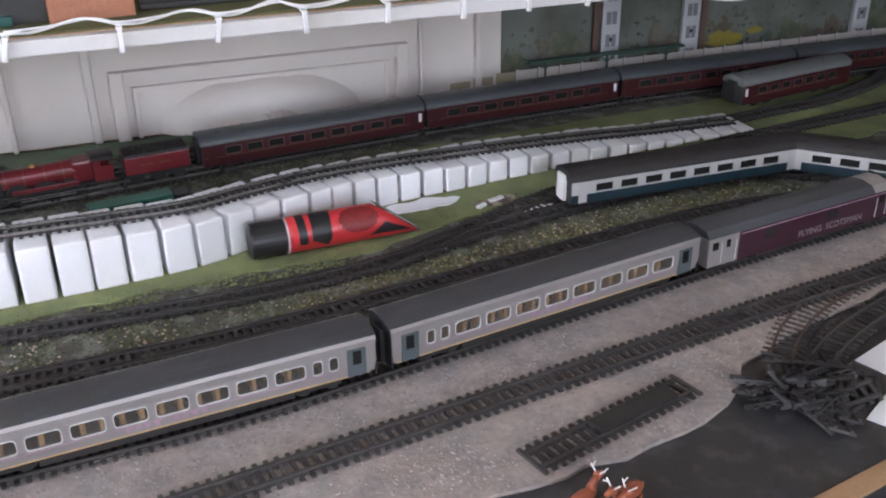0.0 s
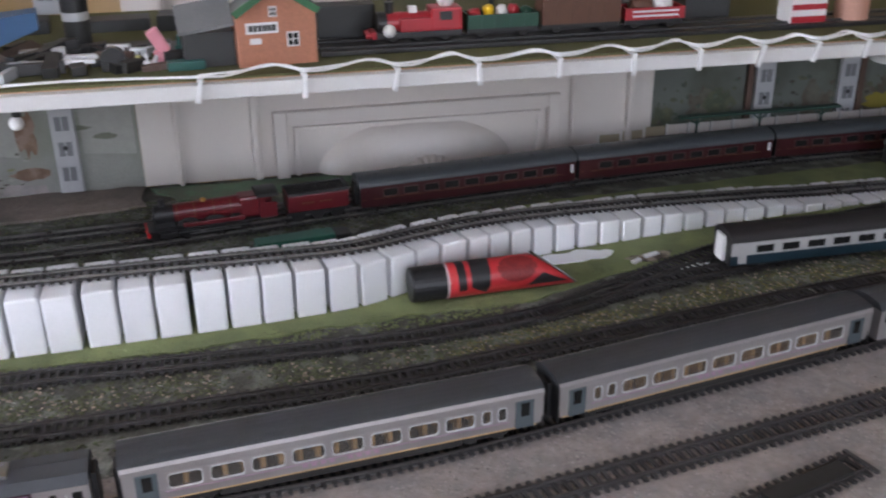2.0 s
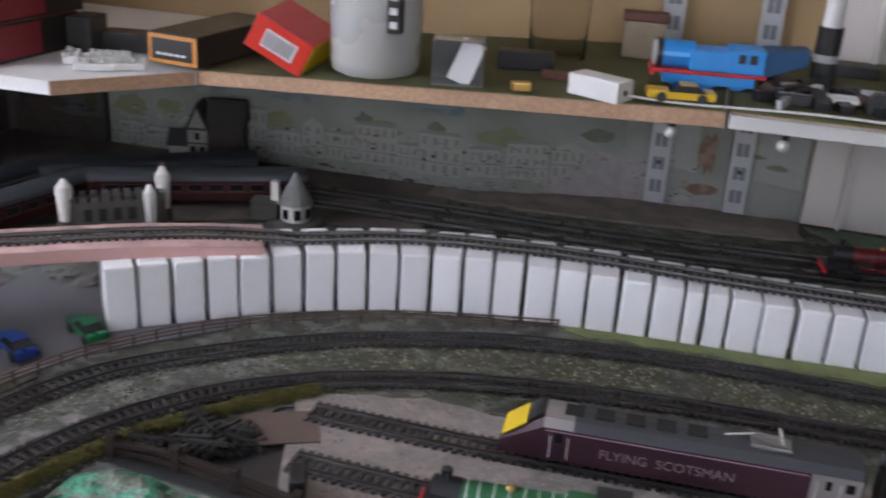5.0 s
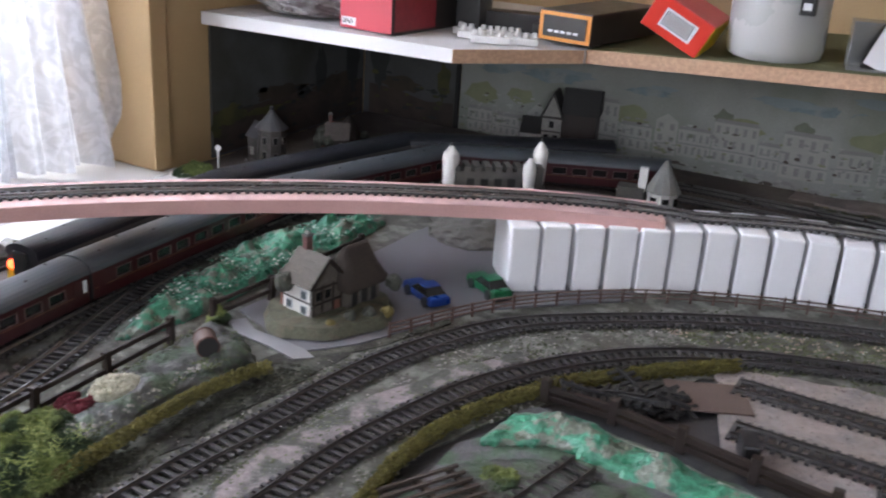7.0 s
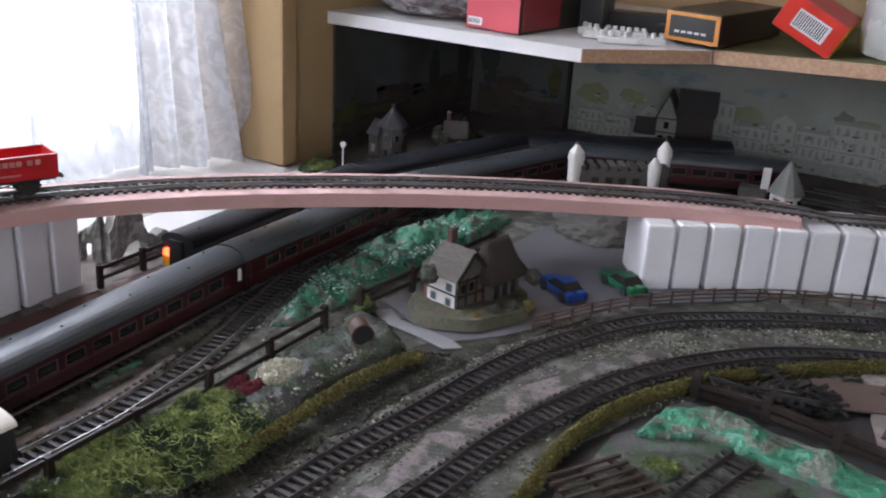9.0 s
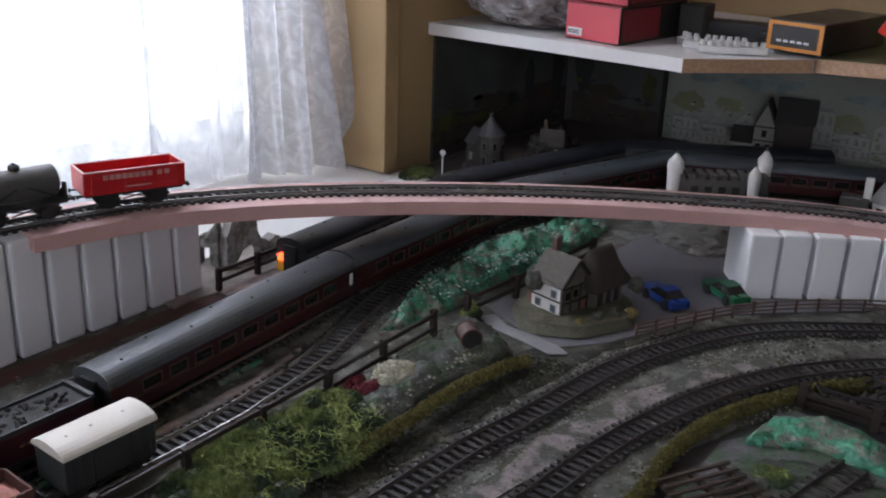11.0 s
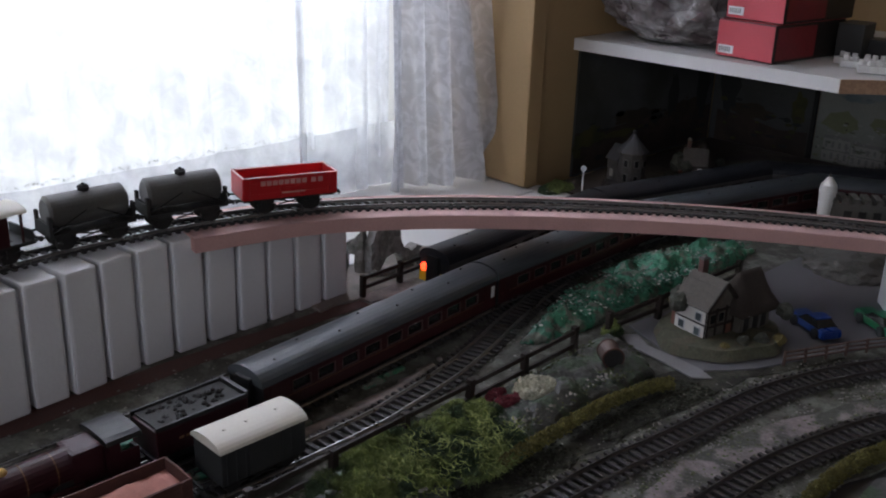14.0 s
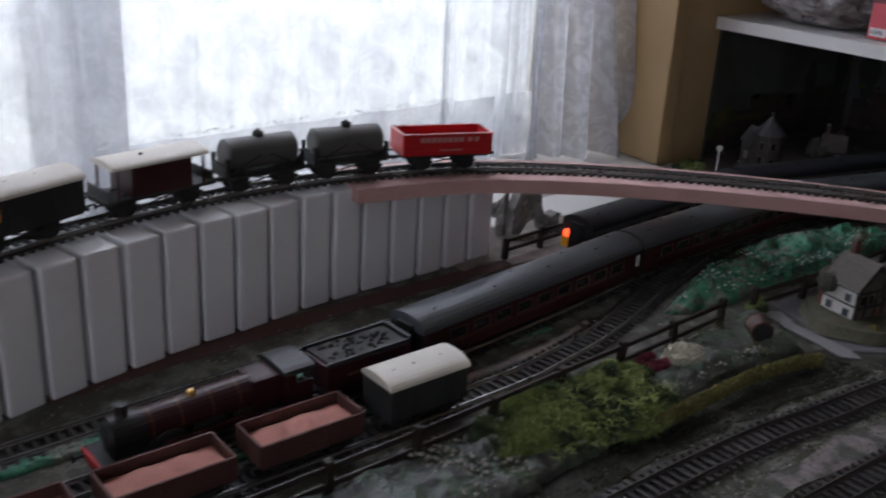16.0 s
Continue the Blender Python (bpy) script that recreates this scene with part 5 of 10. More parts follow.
# lit coaches on the rearmost line, tail lamp towards the window
sL = at_y(T_B, 0.352)
for k in range(3):
    corridor_coach(up(chord(T_B, sL - 0.264 - k * 0.272, 0.264)) @ TURN, "dark coach with amber lit windows and a black roof" if k else "dark coach with lit windows and a glowing red tail lamp", "lit coaches beside the foam viaduct", M_bluecoach, mat("dull_grey_band", (0.11, 0.107, 0.10), 0.5, 0.1), M_roofblack, "dull grey window band", lit=True, tail=(k == 0), nwin=8, L=0.264)

# wagons on the siding behind the fence
def w3(y):
    for k, (p, d) in enumerate(curve_points(T_W3, 0.002)):
        if p.y <= y:
            return k * 0.002
box_van(up(chord(T_W3, w3(0.090), 0.062)), "dark grey covered van with a stained white roof", M_dkgrey, M_whiteroof, L=0.062)
for y, lb in ((0.008, "rusty open wagon heaped with pink sand"), (-0.078, "rusty open wagon with a low load of pink sand"), (-0.164, "rusty open wagon loaded with pink sand")):
    open_wagon(up(chord(T_W3, w3(y), 0.070)), lb, M_rust, H=0.0150, load=M_sand, group="sand wagons")

# goods train on the raised track
q_inc = curve_points(T_INC, 0.002)
def inc_y(y):
    for k, (p, d) in enumerate(q_inc):
        if p.x < -1.0 and p.y <= y:
            return k * 0.002
def raised(c, dz=0.0034, wheel=1.30):
    """Lifts the body of a wagon and gives it larger wheels."""
    for ob in c.children_recursive:
        if ob.type == "MESH":
            wheels, low = ob.name.startswith("wheelset"), ob.name.startswith(("wheelset", "axle_guard"))
            mid = sum(v.co.x for v in ob.data.vertices) / len(ob.data.vertices)
            for v in ob.data.vertices:
                v.co.z = v.co.z * wheel if low else v.co.z + dz
                if wheels:
                    v.co.x = mid + (v.co.x - mid) * wheel
    return c


UPI = Matrix.Translation((0, 0, 0.0052))
raised(open_wagon(UPI @ chord(T_INC, inc_y(0.262), 0.080), "bright red open wagon with pale lettering bars", M_red, L=0.080, H=0.0180, bars=mat("pale_red_print", (0.60, 0.28, 0.27), 0.5, 0.05), top=mat("pale_pink_edge", (0.65, 0.35, 0.33), 0.5, 0.05)))
raised(tank_wagon(UPI @ chord(T_INC, inc_y(0.172), 0.066), "weathered grey tank wagon behind the red wagon"))
raised(tank_wagon(UPI @ chord(T_INC, inc_y(0.096), 0.066), "weathered grey tank wagon before the brake van"))
raised(brake_van(UPI @ chord(T_INC, inc_y(0.018), 0.088), "dark red brake van with a dirty white roof"))
c = raised(box_van(UPI @ chord(T_INC, inc_y(-0.086), 0.088), "black covered van with an off white roof", M_black, M_whiteroof, L=0.088))
for s in (-1, 1):
    part("window", B(0.018, 0.026, s * 0.0162 - 0.0002, s * 0.0162 + 0.0002, 0.0234, 0.0314), M_orange, c)

# the small coach on the grass, and the green engine in the siding
corridor_coach(Matrix.Translation((0.812, 1.020, 0.0095)) @ pose(0, 0, 0, 0, 0, 9.5), "short maroon coach with a pale grey roof standing on the grass", "maroon coaches on the grass", M_maroon, M_maroon, mat("light_grey_roof", (0.14, 0.15, 0.15), 0.5, 0.1), L=0.185, nwin=7)
steam_loco(up(chord(T_S4, at_x(T_S4, -0.458), 0.136)) @ TURN, "apple green steam locomotive with white bands in the siding", M_locogreen)

# ---- back wall: moulded panel, backscene, shelf uprights, shelf ----
PY = BY - 0.012
def board(name, x0, x1, y0, y1, z0, z1, material, label, category, bevel=0.001):
    return solid(name, B(x0, x1, y0, y1, z0, z1, bevel=bevel), material, label, category)


panel = thing("moulded_panel", "cream painted moulded panel board with a shell relief", "wall panel")
part("backing", B(-0.172, 0.480, PY, BY - 0.0005, 0.0045, 0.60), M_cream, panel)
for x, w in ((-0.128, 0.006), (-0.036, 0.010), (0.368, 0.005), (0.446, 0.008)):
    part("batten", B(x - w / 2, x + w / 2, PY - 0.011, PY, 0.0045, 0.60, bevel=0.0025), M_cream, panel)
def frame_part(x0, x1, z1, t, d, y):
    bm = bmesh.new()
    box(bm, x0, x0 + t, y - d, y, 0.0045, z1, bevel=0.0015)
    box(bm, x1 - t, x1, y - d, y, 0.0045, z1, bevel=0.0015)
    box(bm, x0 + t, x1 - t, y - d, y, z1 - t, z1, bevel=0.0015)
    return bm
part("outer_moulding", frame_part(-0.014, 0.350, 0.088, 0.016, 0.013, PY), M_cream, panel)
part("inner_moulding", frame_part(0.010, 0.326, 0.067, 0.006, 0.007, PY), M_cream, panel)
# shell: a low half dome with ribs
def shell(cx, r, h, rise, ribs):
    bm = bmesh.new()
    nA, nR = 48, 12
    g = []
    for i in range(nA + 1):
        a = math.pi * i / nA
        row = []
        for j in range(nR + 1):
            t = j / nR
            rib = 1.0 + (0.10 * math.cos(ribs * a * 2) * t if ribs else 0.0)
            row.append(bm.verts.new((cx + r * t * math.cos(a), PY - rise * max(0.0, 1 - t * t) ** 0.5 * rib, 0.0045 + h * t * math.sin(a))))
        g.append(row)
    for a, b in zip(g, g[1:]):
        for j in range(nR):
            bm.faces.new((a[j], b[j], b[j + 1], a[j + 1]))
    bmesh.ops.remove_doubles(bm, verts=bm.verts, dist=1e-6)
    bmesh.ops.recalc_face_normals(bm, faces=bm.faces)
    return bm
part("dome_relief", shell(0.1625, 0.1245, 0.0615, 0.028, 0), M_cream, panel, smooth=True)
part("shell_relief", shell(0.175, 0.041, 0.027, 0.042, 9), M_cream, panel, smooth=True)

# printed backscenes: boards with flat printed shapes
layers = [0]


def printed(name, shapes, materials, parent, place):
    """One printed motif: flat polygons of (x, z) with a material each; place() puts them on the board."""
    bm = bmesh.new()
    layers[0] = (layers[0] + 1) % 40
    for k, (pts, mi) in enumerate(shapes):
        f = bm.faces.new([bm.verts.new(place(x, z, 0.0005 + 0.00002 * layers[0] + 0.00010 * min(k, 3))) for x, z in pts])
        f.material_index = mi
    return part(name, bm, materials, parent)


def quad(x0, x1, z0, z1):
    return [(x0, z0), (x1, z0), (x1, z1), (x0, z1)]


def blob(r, cx, cz, rx, rz, n=14):
    return [(cx + rx * r.uniform(0.65, 1.15) * math.cos(i * 6.283 / n), cz + rz * r.uniform(0.65, 1.15) * math.sin(i * 6.283 / n)) for i in range(n)]


def printed_house(ob, place, x0, x1, z0, z1, floors, cols, wall, roof, gable=0.0):
    w, h = x1 - x0, z1 - z0
    shapes = [(quad(x0, x1, z0, z1), 0)]
    shapes.append(([(x0 - 0.001, z1), (x1 + 0.001, z1), (x1 - w * 0.06, z1 + 0.005), (x0 + w * 0.06, z1 + 0.005)] if not gable else [(x0, z1), (x1, z1), ((x0 + x1) / 2, z1 + gable)], 1 if not gable else 0))
    for j in range(floors):
        for i in range(cols):
            cx, cz = x0 + w * (i + 0.5) / cols, z0 + h * (j + 0.5) / floors
            shapes.append((quad(cx - w / cols * 0.20, cx + w / cols * 0.20, cz - h / floors * 0.28, cz + h / floors * 0.28), 1))
    shapes.append((quad(x0, x1, z0 + h / floors * 0.92, z0 + h / floors * 1.02), 1))
    return printed("printed_house", shapes, [wall, roof], ob, place)


TOWN = [(-1.125, 1.112), (-0.60, 1.128), (-0.405, 1.189), (-0.1735, 1.1905)]


def on_town(x, z, d):
    for (ax, ay), (bx, by) in zip(TOWN, TOWN[1:]):
        if x <= bx or bx == TOWN[-1][0]:
            n = Vector((by - ay, -(bx - ax), 0)).normalized()
            return Vector((x, ay + (by - ay) * (x - ax) / (bx - ax), z)) + n * d


town = thing("town_backscene", "faded printed backscene of a pale seaside town", "backscene")
for (ax, ay), (bx, by) in zip(TOWN, TOWN[1:]):
    bm = B(0, 1, 0, 0.003, 0.0012, 0.184 if bx > -0.7 else 0.169)
    for v in bm.verts:
        v.co = Vector((ax + (bx - ax) * v.co.x, ay + (by - ay) * v.co.x + v.co.y, v.co.z))
    part("print", bm, M_bspaper, town)
rb = random.Random(4)
for cx, cz, rx, rz, m in ((-1.09, 0.064, 0.030, 0.016, M_bsgreen), (-1.03, 0.066, 0.022, 0.012, M_bsgreen), (-0.87, 0.066, 0.028, 0.016, M_bsgreen), (-0.745, 0.082, 0.014, 0.011, M_bstree), (-0.72, 0.074, 0.030, 0.012, M_bsgreen), (-0.645, 0.082, 0.012, 0.009, M_bstree), (-0.56, 0.078, 0.03, 0.014, M_bsgreen), (-0.44, 0.086, 0.022, 0.010, M_bstree), (-0.31, 0.150, 0.012, 0.020, M_bstree), (-0.205, 0.135, 0.012, 0.020, M_bstree), (-0.210, 0.070, 0.016, 0.004, M_bstree), (-0.245, 0.082, 0.020, 0.003, M_bstree),
                          (-0.96, 0.108, 0.045, 0.006, M_bsblue), (-0.83, 0.106, 0.022, 0.005, M_bsblue), (-0.67, 0.112, 0.045, 0.006, M_bsblue), (-1.05, 0.106, 0.03, 0.006, M_bsblue), (-0.55, 0.125, 0.05, 0.007, M_bsblue), (-0.42, 0.135, 0.04, 0.008, M_bsblue)):
    printed("printed_tree" if m is not M_bsblue else "printed_cloud", [(blob(rb, cx, cz, rx, rz), 0)], [m], town, on_town)
for x0, x1, z0, z1, fl, co, g in ((-1.110, -1.072, 0.006, 0.038, 2, 4, 0), (-1.070, -1.022, 0.006, 0.034, 2, 5, 0), (-1.018, -0.984, 0.006, 0.044, 3, 2, 0.018), (-0.938, -0.884, 0.010, 0.078, 3, 5, 0), (-0.880, -0.836, 0.020, 0.052, 2, 4, 0), (-0.832, -0.802, 0.020, 0.066, 3, 2, 0.010), (-0.800, -0.757, 0.022, 0.058, 2, 5, 0), (-0.755, -0.698, 0.022, 0.075, 3, 5, 0), (-0.696, -0.669, 0.022, 0.054, 2, 3, 0), (-0.667, -0.609, 0.018, 0.074, 3, 4, 0), (-0.600, -0.560, 0.022, 0.060, 2, 4, 0), (-0.552, -0.500, 0.022, 0.070, 3, 5, 0), (-0.494, -0.452, 0.024, 0.066, 2, 4, 0.010)):
    printed_house(town, on_town, x0, x1, z0, z1, fl, co, M_bshouse, M_bsgrey, g)
for x, z in ((-0.70, 0.012), (-0.68, 0.006), (-0.62, 0.006), (-0.655, 0.011), (-0.80, 0.012), (-0.57, 0.011)):
    printed("printed_car", [(blob(rb, x, z, 0.010, 0.0028, 10), 0)], [rb.choice([M_bsgrey, M_bsbrown])], town, on_town)
# fine clutter of the print: doors, shadows, shrubs and bright walls
rd = random.Random(21)
tone = [M_bsgrey, M_bsbrown, M_bshouse, M_bstree, M_bsgreen, M_bspale]
shapes = []
for k in range(560):
    x, z = rd.uniform(-1.12, -0.30), 0.004 + 0.062 * rd.random() ** 1.3
    w, hh = rd.uniform(0.001, 0.006), rd.uniform(0.0006, 0.0026)
    mi = rd.choice((0, 0, 1, 2, 2, 3, 4, 5, 5))
    shapes.append((blob(rd, x, z, w, hh, 7), mi))
bm = bmesh.new()
for k, (pts, mi) in enumerate(shapes):
    f = bm.faces.new([bm.verts.new(on_town(x, z, 0.00165 + 0.000002 * k)) for x, z in pts])
    f.material_index = mi
tagged(part("printed_detail", bm, tone, town, "fine printed detail"), kind="stuff")
for cx, cz, rx, rz in ((-0.985, 0.101, 0.045, 0.010), (-0.845, 0.100, 0.034, 0.006), (-0.640, 0.109, 0.060, 0.008), (-0.50, 0.122, 0.050, 0.007), (-1.07, 0.100, 0.03, 0.007)):
    printed("printed_cloud", [(blob(rd, cx, cz, rx, rz, 26), 0)], [M_bsteal], town, on_town)
printed("printed_quay", [([(-0.500, 0.004), (-0.375, 0.004), (-0.372, 0.040), (-0.385, 0.062), (-0.410, 0.058), (-0.440, 0.066), (-0.478, 0.046), (-0.502, 0.020)], 0)], [M_pastelpale], town, on_town)
printed("printed_wood", [(blob(rd, -0.298, 0.080, 0.012, 0.030, 18), 0), (blob(rd, -0.300, 0.030, 0.024, 0.008, 14), 0)], [mat("printed_orange_brown", (0.20, 0.125, 0.085), 0.8, 0.3, 0.01, two=(0.28, 0.20, 0.16), mix=(0.45, 0.6))], town, lambda x, z, d: on_town(x, z, d + 0.003))
for quay in ([(-0.345, 0.055), (-0.310, 0.050), (-0.312, 0.155), (-0.345, 0.160)], [(-0.238, 0.050), (-0.178, 0.045), (-0.178, 0.125), (-0.238, 0.120)]):
    printed("printed_sky", [(quay, 0)], [M_bspale], town, on_town)
printed("printed_quay", [([(-0.340, 0.004), (-0.285, 0.004), (-0.287, 0.014), (-0.330, 0.018)], 0)], [M_pastelpale], town, on_town)
bm = bmesh.new()
box(bm, -1.1305, -1.1255, 1.106, 1.112, 0.0045, 0.169)
solid("wall_post", bm, M_under, "thin black post between two backscene boards", "post")

FLAT_Y = BY - 0.0040


def on_wall(x, z, d):
    return Vector((x, FLAT_Y - d, z))


land = thing("country_backscene", "faded printed backscene of trees and a yellow field", "backscene")
part("print", B(0.484, 1.60, FLAT_Y, BY - 0.0008, 0.006, 0.19), M_bscountry, land)
rb = random.Random(9)
M_ctrees = [M_cltree, M_clbrown, mat("printed_teal_tree", (0.07, 0.095, 0.075), 0.8, 0.35, 0.008, two=(0.12, 0.13, 0.10), mix=(0.46, 0.58)), mat("printed_deep_shade", (0.045, 0.045, 0.036), 0.8, 0.3, 0.01, two=(0.08, 0.075, 0.055), mix=(0.46, 0.58))]
for k in range(40):
    x = 0.50 + k * 0.027
    hgt = rb.uniform(0.030, 0.085)
    printed("printed_tree", [(blob(rb, x, hgt * 0.62, rb.uniform(0.014, 0.026), hgt * 0.45, 24), rb.choice((0, 1, 2, 2)))], M_ctrees, land, on_wall)
bm = bmesh.new()
for k in range(700):
    x, z = rb.uniform(0.487, 1.58), 0.008 + 0.080 * rb.random() ** 1.5
    f = bm.faces.new([bm.verts.new(on_wall(px, pz, 0.0017 + 0.000001 * k)) for px, pz in blob(rb, x, z, rb.uniform(0.0015, 0.006), rb.uniform(0.001, 0.005), 7)])
    f.material_index = rb.choice((0, 0, 1, 2, 2, 3))
tagged(part("printed_detail", bm, M_ctrees, land, "fine printed foliage"), kind="stuff")
printed("printed_field", [(blob(rb, 0.825, 0.042, 0.030, 0.014, 20), 0), (blob(rb, 0.875, 0.050, 0.018, 0.005, 16), 0)], [M_bsyellow], land, lambda x, z, d: on_wall(x, z, d + 0.0022))
for x in (0.618, 0.785):
    solid("wall_post", B(x - 0.004, x + 0.004, FLAT_Y - 0.010, FLAT_Y - 0.0042, 0.022, 0.19, bevel=0.001), M_fencelight, "narrow brown wooden post on the backscene", "post", group="brown wall posts")
# the dark backscene on the window side and in the corner
dark = thing("dark_backscene", "dark printed backscene of fields in the corner", "backscene")
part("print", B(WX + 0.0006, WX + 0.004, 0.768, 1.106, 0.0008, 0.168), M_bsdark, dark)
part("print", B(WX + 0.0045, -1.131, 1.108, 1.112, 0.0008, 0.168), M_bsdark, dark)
def on_dark(y, z, d):
    return Vector((WX + 0.004 + d, y, z))


def on_dark_end(x, z, d):
    return Vector((x, 1.108 - d, z))


# sky, hills, fields and trees of the corner print, all in dark tones
M_dsky = mat("printed_dark_sky", (0.085, 0.100, 0.110), 0.75, 0.3, 0.05, two=(0.055, 0.062, 0.068), mix=(0.42, 0.66))
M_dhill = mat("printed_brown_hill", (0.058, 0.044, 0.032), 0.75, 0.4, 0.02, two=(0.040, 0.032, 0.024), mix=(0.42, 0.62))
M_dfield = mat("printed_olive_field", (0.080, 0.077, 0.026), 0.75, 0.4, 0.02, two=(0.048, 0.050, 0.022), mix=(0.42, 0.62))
M_dtree = mat("printed_black_trees", (0.032, 0.034, 0.034), 0.75, 0.3, 0.02)
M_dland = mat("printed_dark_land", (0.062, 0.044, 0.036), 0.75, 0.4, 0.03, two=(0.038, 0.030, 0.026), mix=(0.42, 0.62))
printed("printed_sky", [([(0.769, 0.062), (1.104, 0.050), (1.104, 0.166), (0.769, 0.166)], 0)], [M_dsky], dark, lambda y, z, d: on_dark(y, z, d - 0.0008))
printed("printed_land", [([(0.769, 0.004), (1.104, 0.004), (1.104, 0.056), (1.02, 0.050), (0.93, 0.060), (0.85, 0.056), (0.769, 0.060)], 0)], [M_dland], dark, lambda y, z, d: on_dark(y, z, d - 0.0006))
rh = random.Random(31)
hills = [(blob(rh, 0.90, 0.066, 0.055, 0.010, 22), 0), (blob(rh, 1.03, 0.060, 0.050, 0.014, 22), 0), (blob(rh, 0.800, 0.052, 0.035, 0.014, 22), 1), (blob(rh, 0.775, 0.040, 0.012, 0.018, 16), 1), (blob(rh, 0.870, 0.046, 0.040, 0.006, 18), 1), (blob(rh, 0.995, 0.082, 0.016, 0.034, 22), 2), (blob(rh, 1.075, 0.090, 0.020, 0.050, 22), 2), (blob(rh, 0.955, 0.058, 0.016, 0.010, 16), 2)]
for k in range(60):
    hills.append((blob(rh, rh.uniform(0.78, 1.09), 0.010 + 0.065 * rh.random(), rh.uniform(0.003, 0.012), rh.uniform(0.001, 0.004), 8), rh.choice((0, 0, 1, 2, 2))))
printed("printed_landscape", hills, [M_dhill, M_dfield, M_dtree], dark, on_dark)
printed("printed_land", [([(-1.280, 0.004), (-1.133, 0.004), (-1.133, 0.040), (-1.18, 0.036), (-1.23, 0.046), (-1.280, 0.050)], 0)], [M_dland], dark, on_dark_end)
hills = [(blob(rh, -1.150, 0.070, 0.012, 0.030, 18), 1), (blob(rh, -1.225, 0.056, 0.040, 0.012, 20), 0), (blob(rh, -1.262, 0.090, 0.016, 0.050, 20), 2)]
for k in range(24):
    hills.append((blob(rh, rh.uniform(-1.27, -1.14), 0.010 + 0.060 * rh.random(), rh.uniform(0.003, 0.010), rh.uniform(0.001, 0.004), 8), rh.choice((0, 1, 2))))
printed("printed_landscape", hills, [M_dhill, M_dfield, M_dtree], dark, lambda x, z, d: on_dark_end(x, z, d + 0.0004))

# slotted uprights on the wall
def upright(x, label, z0=0.005, z1=0.198):
    ob = thing("shelf_upright", label, "shelf upright", group="slotted shelf uprights")
    part("channel", B(x - 0.0135, x + 0.0135, BY - 0.014, BY - 0.0062, z0, z1, bevel=0.0012), M_alu, ob)
    bm = bmesh.new()
    z = z0 + 0.015
    while z < z1 - 0.02:
        for s in (-1, 1):
            box(bm, x + s * 0.0042 - 0.0034, x + s * 0.0042 + 0.0034, BY - 0.0146, BY - 0.0139, z, z + 0.017)
        z += 0.031
    tagged(part("slot_pattern", bm, M_slot, ob, "grey slots"), kind="stuff")
    bm = bmesh.new()
    cyl(bm, 0.0028, 0.0028, 0.0010, pose(x, BY - 0.0138, 0.061, 90, 0, 0), 12)
    if z0 < 0.1:
        part("screw", bm, M_black, ob, "dark screw head")
        part("bracket", B(x - 0.002, x + 0.002, 0.90, BY - 0.014, 0.188, 0.1995), M_alu, ob)
    return ob
upright(-0.3585, "grey slotted steel shelf upright below the toy engine")
upright(-0.2565, "grey slotted steel shelf upright beside the panel")
upright(-0.366, "grey slotted steel upright on the tan wall behind the toys", 0.2162, 0.55)
upright(-0.2505, "grey slotted steel upright on the tan wall beside the pen", 0.2162, 0.55)
for x in (0.640, 0.765, 1.055):
    upright(x, "white grey slotted steel shelf upright on the backscene")

# the shelf: a white fronted board, a chipboard one, and the corner piece
ZT, ZB = 0.2150, 0.2005
shelf = thing("shelf", "long green topped shelf board with a white front edge", "shelf")
part("board", B(-0.288, 2.2, 0.8575, BY - 0.015, ZB, ZT - 0.0016), M_chip, shelf)
part("front_edge", B(-0.288, 2.2, 0.8450, 0.8570, ZB - 0.0005, ZT - 0.0022, bevel=0.0012), M_edge, shelf, "white painted front edge")
M_baize = mat("olive_baize", (0.095, 0.095, 0.038), 0.95, 0.2, 0.05)
part("baize", B(-0.288, 2.2, 0.8575, BY - 0.015, ZT - 0.0013, ZT + 0.0008), M_baize, shelf, "olive green baize top")
ZC = 0.1845     # top of the corner piece


def slope_top(x):
    """Height of the left boards' top: they sag towards the corner."""
    return ZC if x < -0.85 else ZC + (x + 0.85) / (0.85 - 0.292) * (ZT - ZC)


def plate(outline, thick, lift=0.0):
    bm = bmesh.new()
    t = [bm.verts.new((x, y, slope_top(x) + lift)) for x, y in outline]
    l = [bm.verts.new((x, y, slope_top(x) + lift - thick)) for x, y in outline]
    bm.faces.new(t)
    bm.faces.new(l[::-1])
    n = len(t)
    for i in range(n):
        bm.faces.new((t[i], l[i], l[(i + 1) % n], t[(i + 1) % n]))
    bmesh.ops.recalc_face_normals(bm, faces=bm.faces)
    return bm


left = thing("shelf", "sagging bare chipboard shelf board with an olive top", "shelf")
part("board", plate([(-0.848, 0.872), (-0.292, 0.846), (-0.292, BY - 0.016), (-0.848, BY - 0.016)], 0.0148), M_chip, left, "raw chipboard edge")
part("baize", plate([(-0.846, 0.876), (-0.293, 0.850), (-0.293, BY - 0.016), (-0.846, BY - 0.016)], 0.0008, 0.0009), M_baize, left)
corner = thing("corner_shelf", "white painted corner shelf with one raw chipboard edge", "shelf")
part("board", plate([(WX + 0.002, 0.755), (-0.953, 0.760), (-0.849, 0.870), (-0.849, BY - 0.016), (WX + 0.002, BY - 0.016)], 0.0148), M_white, corner)
a, b = Vector((-0.953, 0.7595, ZC - 0.0074)), Vector((-0.849, 0.8695, ZC - 0.0074))
d = (b - a).normalized()
mm = Matrix((d, Vector((0, 0, 1)).cross(d), Vector((0, 0, 1)))).transposed().to_4x4()
mm.translation = a
bm = bmesh.new()
